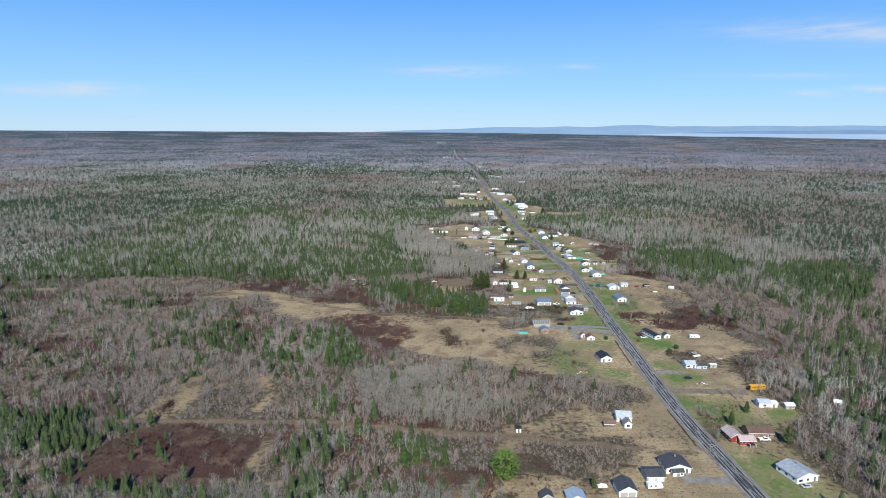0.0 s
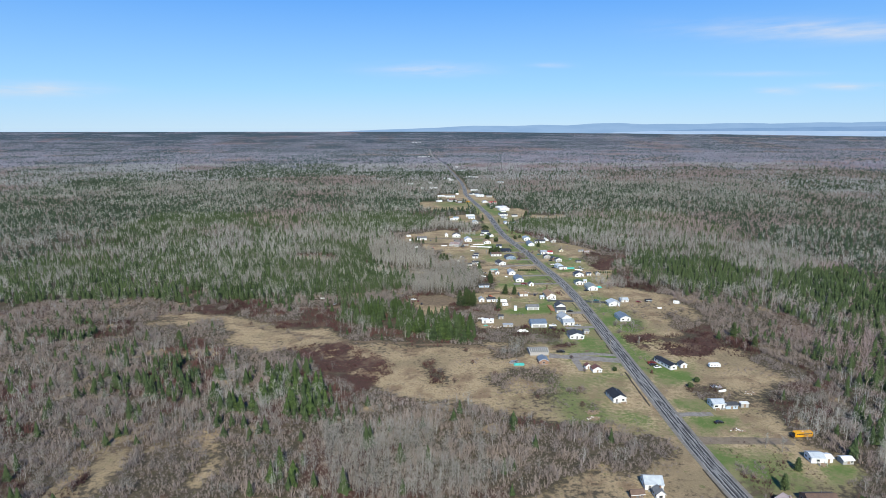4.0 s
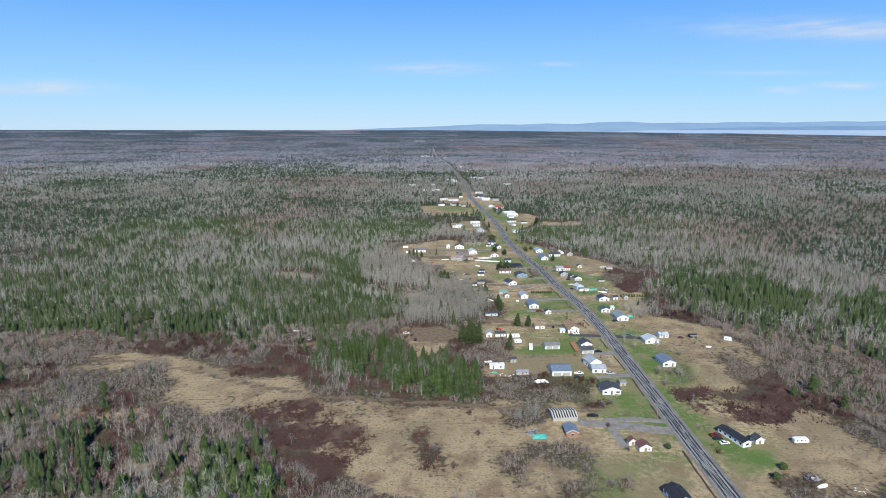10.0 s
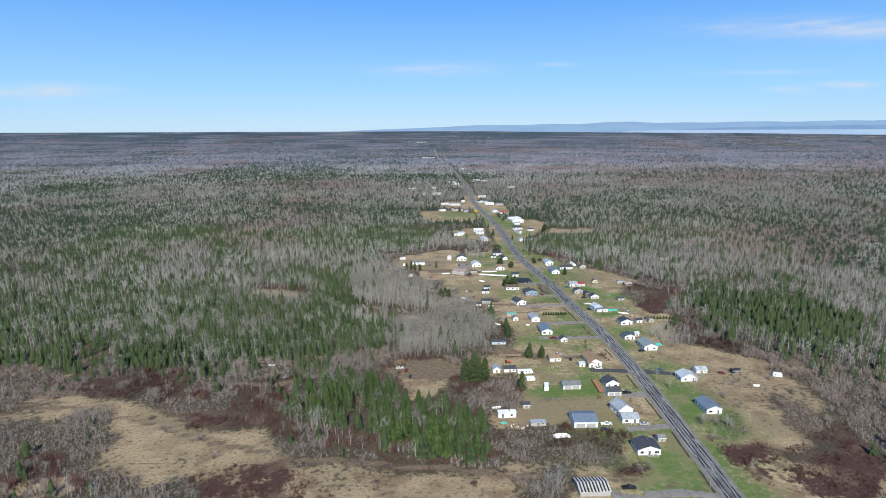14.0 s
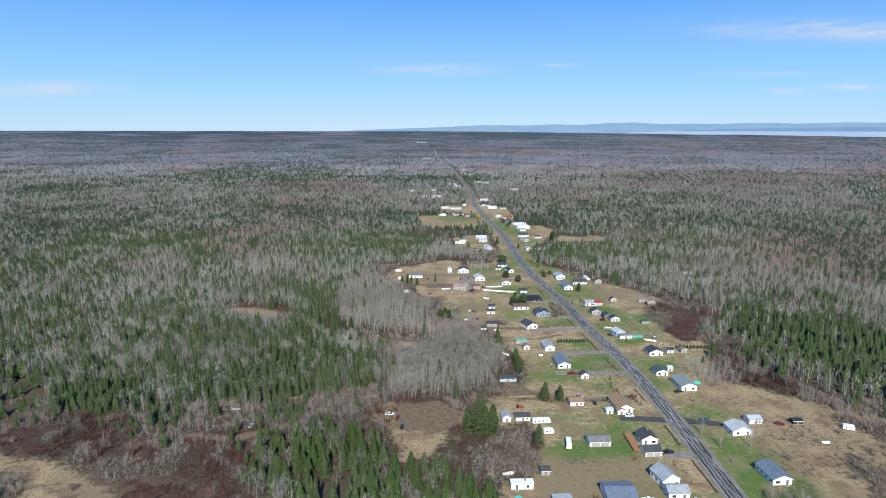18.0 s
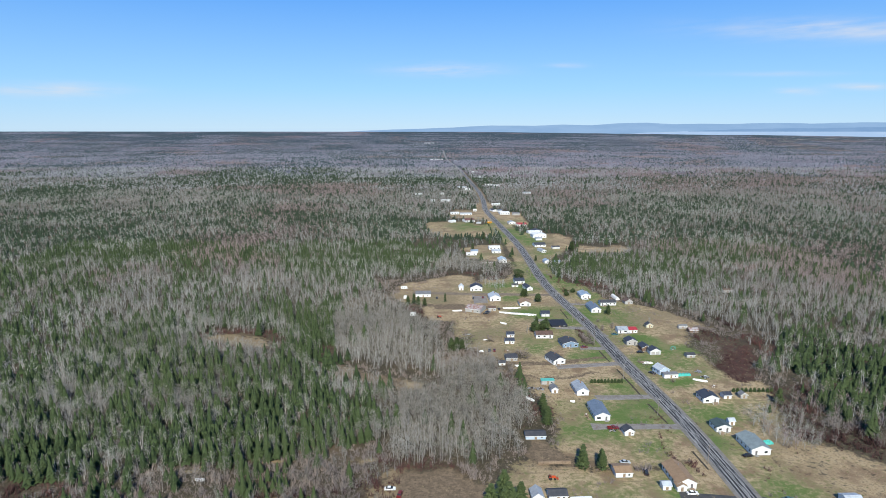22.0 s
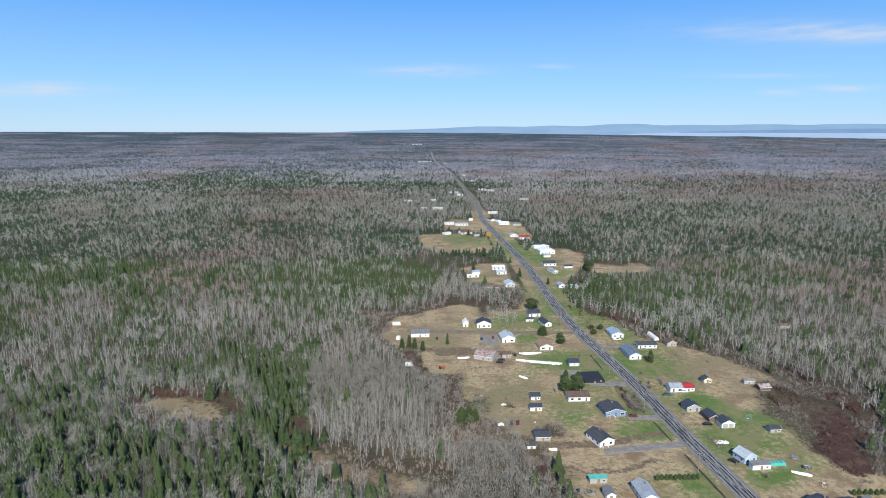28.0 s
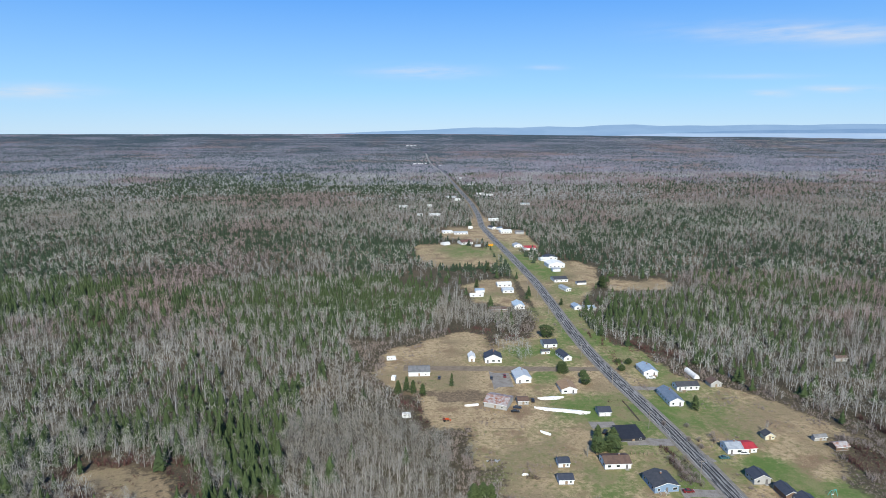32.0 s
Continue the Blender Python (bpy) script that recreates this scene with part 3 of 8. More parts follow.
BRUSHY.append([38, 495, 79, 497, 103, 486, 94, 454, 72, 465, 35, 461])
BRUSHY.append([42, 456, 68, 457, 65, 433, 45, 431])
BRUSHY.append([49, 615, 68, 614, 68, 597, 49, 597])
BRUSHY.append([28, 324, 106, 341, 116, 317, 95, 300, 35, 302])
BRUSHY.append([39, 261, 87, 272, 81, 242, 71, 233, 28, 233])
BRUSHY.append([153, 369, 166, 372, 161, 363, 149, 361])
BRUSHY.append([14, 732, 33, 758, 38, 719, 25, 698])
BRUSHY.append([43, 406, 74, 419, 77, 392, 46, 378])
BRUSHY.append([61, 592, 93, 590, 122, 592, 121, 587, 92, 585, 60, 585])
BRUSHY.append([74, 527, 94, 528, 114, 527, 113, 524, 92, 524, 73, 523])
BRUSHY.append([118, 613, 117, 574, 115, 573, 116, 612])
BRUSHY.append([-206, 511, -156, 509, -136, 466, -161, 467])
BRUSHY.append([0, 424, 9, 430, 9, 399, 2, 399])
BRUSHY.append([33, 409, 71, 410, 73, 387, 55, 385, 36, 393])
BRUSHY.append([-192, 557, -147, 538, -119, 522, -90, 502, -64, 501, -79, 536, -138, 556, -199, 569])
BRUSHY.append([5, 348, 25, 348, 59, 342, 90, 344, 108, 323, 105, 311, 87, 304, 51, 300, 22, 306, 4, 309])
BRUSHY.append([132, 305, 145, 302, 137, 272, 130, 272])
BRUSHY.append([44, 398, 49, 413, 61, 418, 79, 405, 73, 384, 52, 384])
BRUSHY.append([18, 558, 50, 560, 56, 538, 51, 511, 17, 512])
BRUSHY.append([11, 733, 30, 738, 38, 716, 30, 701, 12, 702])
BRUSHY.append([58, 724, 69, 725, 68, 710, 57, 710])
BRUSHY.append([-177, 501, -174, 523, -154, 513, -137, 480, -153, 467])
BRUSHY.append([218, 497, 230, 451, 220, 408, 226, 389, 216, 376, 209, 401, 206, 434])
BRUSHY.append([39, 496, 65, 497, 88, 484, 81, 460, 40, 466])
BRUSHY.append([46, 407, 63, 410, 77, 403, 69, 379, 54, 382, 44, 390])
BRUSHY.append([78, 387, 87, 387, 84, 377, 75, 377])
BRUSHY.append([84, 370, 90, 370, 85, 354, 79, 354])
BRUSHY.append([155, 387, 169, 385, 155, 363, 146, 366])
BRUSHY.append([56, 491, 78, 493, 93, 484, 99, 475, 89, 469, 62, 471])
BRUSHY.append([192, 524, 203, 509, 207, 483, 190, 469, 186, 496])
BRUSHY.append([151, 511, 163, 507, 158, 481, 142, 479])
BRUSHY.append([15, 723, 30, 731, 40, 715, 34, 704, 14, 707])
BRUSHY.append([195, 773, 227, 760, 217, 707, 193, 674, 178, 688, 181, 729])
BRUSHY.append([112, 762, 120, 761, 118, 738, 112, 736])
BRUSHY.append([9, 723, 25, 733, 37, 722, 36, 713, 8, 714])
BRUSHY.append([-51, 918, -19, 908, -21, 870, -34, 853])
GROVES = []
GROVES.append([162, 631, 185, 640, 197, 628, 184, 604, 164, 599, 162, 613])
GROVES.append([198, 369, 230, 374, 207, 326, 184, 332])
GROVES.append([52, 916, 77, 923, 75, 875, 57, 875])
GROVES.append([47, 451, 62, 455, 61, 433, 46, 431])
GROVES.append([-176, 511, -154, 524, -144, 483, -164, 484])
GREENS = []
GREENS.append([-76, 542, -46, 558, -4, 532, 40, 489, 40, 461, 19, 464, -22, 491, -71, 519])
GREENS.append([-32, 528, 38, 511, 39, 469, -11, 476])
GREENS.append([-128, 413, -65, 408, -53, 356, -107, 360])
GREENS.append([-76, 315, -44, 308, -38, 266, -60, 271])
GREENS.append([-71, 260, -48, 260, -41, 217, -58, 217])
GREENS.append([-22, 261, 2, 261, 2, 242, -20, 241])
SHUT = []
SHUT.append([-175, 532, -147, 530, -120, 515, -105, 500, -61, 498, -74, 546, -147, 574, -210, 585])
SHUT.append([-54, 885, -23, 839, 0, 834, 3, 790, 25, 780, 23, 733, -39, 735])
SHUT.append([4, 345, 25, 344, 58, 339, 89, 340, 104, 321, 103, 313, 88, 307, 52, 304, 22, 309, 4, 312])
SHUT.append([15, 1015, 59, 1004, 92, 993, 84, 919, 65, 916, 47, 941, 12, 936])
SHUT.append([-71, 978, 27, 973, 33, 932, -4, 914, -19, 902, -31, 880, -46, 845, -63, 924])


def inside(xs, ys, outline):
    px, py = np.array(outline[0::2], float), np.array(outline[1::2], float)
    hit = np.zeros(xs.shape, bool)
    j = len(px) - 1
    for i in range(len(px)):
        cross = ((py[i] > ys) != (py[j] > ys)) & (xs < (px[j] - px[i]) * (ys - py[i]) / (py[j] - py[i] + 1e-9) + px[i])
        hit ^= cross
        j = i
    return hit


def any_of(xs, ys, outlines, fray=18.0):
    """True inside any outline; their edges are frayed a few metres."""
    dx, dy = fray * (octaves(xs, ys, 22, 81) - 0.5), fray * (octaves(xs, ys, 22, 91) - 0.5)
    xs, ys = xs + dx, ys + dy
    r = np.zeros(xs.shape, bool)
    for o in outlines:
        r |= inside(xs, ys, o)
    return r


def cover_of(xs, ys, outlines, fray=18.0):
    """Share of the ground near each point that lies in the outlines."""
    total = np.zeros(xs.shape)
    for dx, dy in ((0, 0), (4, 1), (-4, -1), (1, -4), (-1, 4), (2.5, 3), (-2.5, -3), (3, -2.5), (-3, 2.5)):
        total += any_of(xs + dx * fray / 18, ys + dy * fray / 18, outlines, fray)
    return total / 9


def lattice(xs, ys, size, seed):
    """Smooth value noise from 0 to 1 with cells of that size."""
    x, y = xs / size + 7.31 * seed, ys / size + 3.17 * seed
    xi, yi = np.floor(x).astype(np.int64), np.floor(y).astype(np.int64)
    fx, fy = x - xi, y - yi
    fx, fy = fx * fx * (3 - 2 * fx), fy * fy * (3 - 2 * fy)

    def h(a, b):
        k = (a * 374761393 + b * 668265263 + seed * 1274126177) & 0xFFFFFFFF
        k = ((k ^ (k >> 13)) * 1274126177) & 0xFFFFFFFF
        return ((k ^ (k >> 16)) & 0xFFFF) / 65535.0

    return (h(xi, yi) * (1 - fx) + h(xi + 1, yi) * fx) * (1 - fy) + (h(xi, yi + 1) * (1 - fx) + h(xi + 1, yi + 1) * fx) * fy


def octaves(xs, ys, size, seed):
    return 0.55 * lattice(xs, ys, size, seed) + 0.3 * lattice(xs, ys, size / 2.3, seed + 1) + 0.15 * lattice(xs, ys, size / 5.1, seed + 2)


ROAD = [(134, -400), (131, 60), (128.5, 190), (127, 234), (125.2, 260), (123.8, 300), (124.2, 330), (125.8, 360), (127.3, 410), (130.3, 480), (132.8, 540), (133.6, 600), (132.6, 640), (130.8, 662), (128, 690), (126, 720), (125, 755), (122.2, 790), (119.2, 820), (114.4, 863), (112.5, 916), (114, 1000), (115, 1078), (110, 1208), (105, 1310), (101, 1424), (109, 1552), (113, 1716), (109, 2037), (103, 2456), (72, 3183), (70, 3930), (55, 4900)]
RX, RY = np.array([p[0] for p in ROAD], float), np.array([p[1] for p in ROAD], float)


def road_x(y):
    """The road's centre line, smoothed over its corners."""
    return sum(np.interp(np.asarray(y, float) + d, RY, RX) for d in (-24, -12, 0, 12, 24)) / 5


def land(ys, xs=0.0):
    """Height of the land: level, then a slow rise to an uneven skyline, lower towards the water."""
    xs, ys = np.asarray(xs, float), np.asarray(ys, float)
    rim = np.interp(xs, (-3500, 300, 1200, 3600), (117, 117, 107, 78))
    rim = rim + 10.0 * np.clip((xs - 500) / 900, 0.12, 1) * (octaves(xs + 0 * ys, ys * 0.35, 430, 7) - 0.5)
    return rim * np.clip((ys - 3600) / 1300, 0, 1) ** 2


# ---- ground ----
def spread(lo, a, b, hi, step, grow):
    mid = list(np.arange(a, b + 0.1, step))
    left, right, s = [], [], step
    while (left[-1] if left else a) > lo:
        s *= grow
        left.append(max(lo, (left[-1] if left else a) - s))
    s = step
    while (right[-1] if right else b) < hi:
        s *= grow
        right.append(min(hi, (right[-1] if right else b) + s))
    return np.array(left[::-1] + mid + right)


def build_ground():
    gx, gy = spread(-4600, -240, 300, 4600, 4.0, 1.16), spread(-1500, 180, 920, 4900, 4.0, 1.08)
    X, Y = np.meshgrid(gx, gy)
    Z = land(Y, X) - 40 * np.clip((Y - 2300) / 2400, 0, 1)   # the far wood's own sheet lies over it there
    nx, ny = len(gx), len(gy)
    idx = np.arange(nx * ny).reshape(ny, nx)
    quads = np.stack([idx[:-1, :-1], idx[:-1, 1:], idx[1:, 1:], idx[1:, :-1]], -1).reshape(-1, 4)
    tris = np.concatenate([quads[:, [0, 1, 2]], quads[:, [0, 2, 3]]])
    me = big_mesh("ground", np.stack([X, Y, Z], -1).reshape(-1, 3), tris, [GROUND])
    xs, ys = X.ravel(), Y.ravel()
    off = np.abs(xs - road_x(ys))
    shown = (np.abs(xs) < 0.8 * ys + 120) & (ys < 2300)
    share = np.zeros(xs.shape)
    share[shown] = cover_of(xs[shown], ys[shown], OPEN) * (1 - cover_of(xs[shown], ys[shown], SHUT))
    opened = share > 0.5
    field = share
    field = np.maximum(field, np.where((off < np.where(ys < 1500, 16, 9)) & (ys < 2400), np.where(ys < 1500, 0.9, 0.55), 0))
    field = field * np.clip(0.30 + 1.5 * octaves(xs, ys, 45, 5), 0, 1)
    field = field * np.where(any_of(xs, ys, SCRUB), 0.72, 1.0) * (1 - 0.85 * cover_of(xs, ys, BRUSHY))
    lawn = cover_of(xs, ys, LAWN)
    near = np.clip(1.3 - off / np.where(xs > road_x(ys), np.where(ys > 600, 62.0, 48.0), np.where(ys > 560, 115.0, 75.0)), 0, 1) * ((ys > np.where(xs > road_x(ys), 215, 330)) & (ys < 1300)) * (opened | (off < 22))
    lawn = lawn * np.clip(0.5 + octaves(xs, ys, 18, 8), 0, 1)
    lush = np.where(xs > road_x(ys), 0.19, 0.11) + np.where(ys > 560, 0.08, 0.0)
    lawn = np.maximum(lawn, near * np.clip(lush + 0.22 + 2.3 * (octaves(xs, ys, 36, 9) - 0.5), 0, 1))
    red = cover_of(xs, ys, REDS)
    red = red * np.clip(2.6 * octaves(xs, ys, 14, 15) - 0.5, 0, 0.9)
    scrub = any_of(xs, ys, SCRUB)
    red = np.maximum(red, scrub * ~opened * np.clip(4 * octaves(xs, ys, 40, 13) - 2.1, 0, 0.75))
    field = np.maximum(field, scrub * np.clip(4 * octaves(xs, ys, 28, 17) - 2.45, 0, 0.75))
    dirt = 1.0 * cover_of(xs, ys, DIRT, 5.0)
    layer = me.color_attributes.new("zone", "FLOAT_COLOR", "POINT")
    layer.data.foreach_set("color", np.stack([field, lawn, red, dirt], -1).astype(np.float32).ravel())
    return tagged(new("ground", me), "brown spring land of dry grass and leaf litter", "ground", kind="structure")


build_ground()


def strip(name, y0, y1, x_in, x_out, z, mat, step=8.0):
    """A band along the road between two distances from its centre line."""
    ys = np.arange(y0, y1 + 0.1, step)
    cx = road_x(ys)
    lo = np.stack([cx + x_in, ys, land(ys) + z], 1)
    hi = np.stack([cx + x_out, ys, land(ys) + z], 1)
    n = len(ys)
    skirt = lo.copy(), hi.copy()
    skirt[0][:, 2] -= 0.3
    skirt[1][:, 2] -= 0.3
    v = np.concatenate([lo, hi, skirt[0], skirt[1]])
    f = []
    for i in range(n - 1):
        f += [(i, n + i, n + i + 1, i + 1), (2 * n + i, i, i + 1, 2 * n + i + 1), (n + i, 3 * n + i, 3 * n + i + 1, n + i + 1)]
    return mesh_of(name, v, f, mat)


road = tagged(new("road", strip("road", 60, 4880, -3.5, 3.5, 0.16, ASPHALT)), "two-lane road of worn patched grey asphalt", "road", kind="structure")
for side in (-1, 1):
    sh = new("shoulder", strip("shoulder", 60, 4880, min(side * 3.5, side * 5.0), max(side * 3.5, side * 5.0), 0.12, GRAVEL))
    tagged(sh, "grey gravel shoulder along the road", "road shoulder", kind="structure")
for x_in, x_out in ((-2.95, -2.0), (-1.35, -0.5), (-0.08, 0.16), (0.55, 1.4), (2.05, 3.0)):
    part("tyre_track", strip("tyre_track", 60, 2400, x_in, x_out, 0.166, TAR_BAND), road, "dark sealed band worn into the asphalt")


# ---- woods ----
def spruce_proto(rng, layers, sides):
    """A ragged spruce of unit height: whorls of drooping boughs with gaps between them."""
    vs, fs = [], []
    for k in range(layers):
        t = k / layers
        z0 = 0.05 + 0.84 * t + rng.uniform(-0.012, 0.012)
        z1 = min(1.0, z0 + 0.85 / layers + 0.07)
        reach = 0.235 * (1 - 0.88 * t) * rng.uniform(0.85, 1.12)
        top = len(vs)
        vs.append((rng.uniform(-0.012, 0.012), rng.uniform(-0.012, 0.012), z1))
        a0 = rng.uniform(0, 6.28)
        for i in range(sides):
            r = reach * (rng.uniform(0.75, 1.25) if i % 2 == 0 else rng.uniform(0.58, 0.85))
            a = a0 + 6.2832 * (i + rng.uniform(-0.25, 0.25)) / sides
            vs.append((r * math.cos(a), r * math.sin(a), z0 + (rng.uniform(-0.03, 0.02) if i % 2 == 0 else 0.07)))
        fs += [(top, top + 1 + i, top + 1 + (i + 1) % sides) for i in range(sides)]
    return np.array(vs), np.array(fs), np.zeros(len(fs), int)


def bare_proto(rng, limbs, twigs, wide, reach, length, stems=1):
    """A leafless tree of unit height: pale stems, rising limbs, and a rounded crown of many fine twigs."""
    vs, fs, mi = [], [], []

    def blade(p, q, w, m):
        d = np.array([-(q[1] - p[1]), q[0] - p[0], 0.0]) + rng.normal(0, 0.3, 3) * np.array([1, 1, 0])
        d = d / (np.linalg.norm(d) + 1e-9) * w
        k = len(vs)
        vs.extend([p - d, p + d, q])
        fs.append((k, k + 1, k + 2))
        mi.append(m)

    tops = []
    for i in range(stems):
        lean = rng.normal(0, 0.03 if i == 0 else 0.10, 2)
        foot, top = np.array([0.3 * lean[0] * (i > 0), 0.3 * lean[1] * (i > 0), 0.0]), np.array([lean[0], lean[1], 0.93 - 0.08 * i])
        tops.append((foot, top))
        if stems == 1 and limbs < 3:   # far off, one sliver of trunk will do
            blade(foot, top, 0.012, 1)
            continue
        k, thick = len(vs), 0.0105 if i == 0 else 0.008
        for a in (0, 2.09, 4.19):
            vs.append(foot + np.array([thick * math.cos(a), thick * math.sin(a), 0.0]))
        vs.append(top)
        fs.extend([(k, k + 1, k + 3), (k + 1, k + 2, k + 3), (k + 2, k, k + 3)])
        mi.extend([1, 1, 1])
    for i in range(limbs):
        foot, top = tops[i % len(tops)]
        z = 0.22 + 0.55 * (i + rng.uniform(0, 1)) / limbs
        p = foot + (top - foot) * z
        a, r = rng.uniform(0, 6.28), reach * rng.uniform(0.6, 1.0) * (1.15 - 0.6 * z)
        blade(p, p + np.array([r * math.cos(a), r * math.sin(a), rng.uniform(0.18, 0.34) * (1.2 - 0.6 * z)]), wide * 1.2, 1 if limbs > 6 and i % 2 else 0)
    for i in range(twigs):
        foot, top = tops[i % len(tops)]
        u = rng.uniform(-1, 1)
        z = 0.62 + 0.33 * u
        r = reach * math.sqrt(max(0.0, 1 - u * u)) * math.sqrt(rng.uniform(0.02, 1.0))
        a = rng.uniform(0, 6.28)
        c = foot + (top - foot) * z + np.array([r * math.cos(a), r * math.sin(a), 0.0])
        way = np.array([math.cos(a), math.sin(a), 0.0]) * rng.uniform(0.1, 0.9) + rng.normal(0, 0.45, 3) + np.array([0, 0, 0.75])
        way = way / np.linalg.norm(way) * length * rng.uniform(0.6, 1.25)
        blade(c - way * 0.5, c + way * 0.5, wide * rng.uniform(0.7, 1.2), 0)
    return np.array(vs), np.array(fs), np.array(mi)


def tuft_proto(rng, n, reach):
    vs, fs = [], []
    for i in range(n):
        a, r = rng.uniform(0, 6.28), rng.uniform(0.1, reach)
        b = rng.uniform(0, 6.28)
        p = np.array([0.25 * reach * math.cos(b), 0.25 * reach * math.sin(b), 0])
        q = np.array([r * math.cos(a), r * math.sin(a), rng.uniform(0.5, 1.0)])
        d = np.array([math.sin(a), -math.cos(a), 0]) * 0.036
        k = len(vs)
        vs += [p - d, p + d, q]
        fs.append((k, k + 1, k + 2))
    return np.array(vs), np.array(fs), np.zeros(n, int)


def planted(name, protos, xs, ys, heights, widths, mats, rng):
    """All the plants of one kind as one mesh."""
    pick = rng.integers(0, len(protos), len(xs))
    V, F, M, base = [], [], [], 0
    for k, (pv, pf, pm) in enumerate(protos):
        sel = np.nonzero(pick == k)[0]
        if not len(sel):
            continue
        a = rng.uniform(0, 6.2832, len(sel))
        c, s, w, h = np.cos(a), np.sin(a), widths[sel], heights[sel]
        x = (pv[None, :, 0] * c[:, None] - pv[None, :, 1] * s[:, None]) * w[:, None] + xs[sel][:, None]
        y = (pv[None, :, 0] * s[:, None] + pv[None, :, 1] * c[:, None]) * w[:, None] + ys[sel][:, None]
        z = pv[None, :, 2] * h[:, None] + land(ys[sel], xs[sel])[:, None] - 0.05
        V.append(np.stack([x, y, z], -1).reshape(-1, 3))
        off = base + np.arange(len(sel)) * len(pv)
        F.append((pf[None] + off[:, None, None]).reshape(-1, 3))
        M.append(np.tile(pm, len(sel)))
        base += len(sel) * len(pv)
    return big_mesh(name, np.concatenate(V), np.concatenate(F), mats, np.concatenate(M))


def scattered(y0, y1, x_lo, x_hi, per_ha, rng):
    """Jittered points in the wedge of land that the flight looks over."""
    step = 100.0 / math.sqrt(per_ha)
    gx, gy = np.meshgrid(np.arange(x_lo, x_hi, step), np.arange(y0, y1, step))
    xs, ys = gx.ravel() + rng.uniform(-0.5, 0.5, gx.size) * step * 0.95, gy.ravel() + rng.uniform(-0.5, 0.5, gx.size) * step * 0.95
    keep = np.abs(xs) < 0.76 * ys + 45
    return xs[keep], ys[keep]


BUILT = []   # centres and radii kept free of trees


def free_of_buildings(xs, ys):
    ok = np.ones(xs.shape, bool)
    for bx, by, br in BUILT:
        ok &= (xs - bx) ** 2 + (ys - by) ** 2 > br * br
    return ok


def opened_at(xs, ys):
    return any_of(xs, ys, OPEN) & ~any_of(xs, ys, SHUT)


def margin_of(xs, ys, reach):
    """True just outside the clearings."""
    near = np.zeros(xs.shape, bool)
    for a in range(6):
        near |= opened_at(xs + reach * math.cos(a * 1.047), ys + reach * math.sin(a * 1.047))
    return near & ~opened_at(xs, ys)


def russet_at(xs, ys):
    """Share of red-budding maples in the wood, highest on the low ground to the east."""
    n = np.clip(4.5 * (octaves(xs, ys, 260, 77) - 0.52), 0, 0.9)
    east = 1.15 * np.exp(-((xs - 1050) / 620) ** 2 - ((ys - 2050) / 420) ** 2) * np.clip(2.2 * octaves(xs, ys, 180, 79) - 0.35, 0, 1.2)
    return np.maximum(n, east)


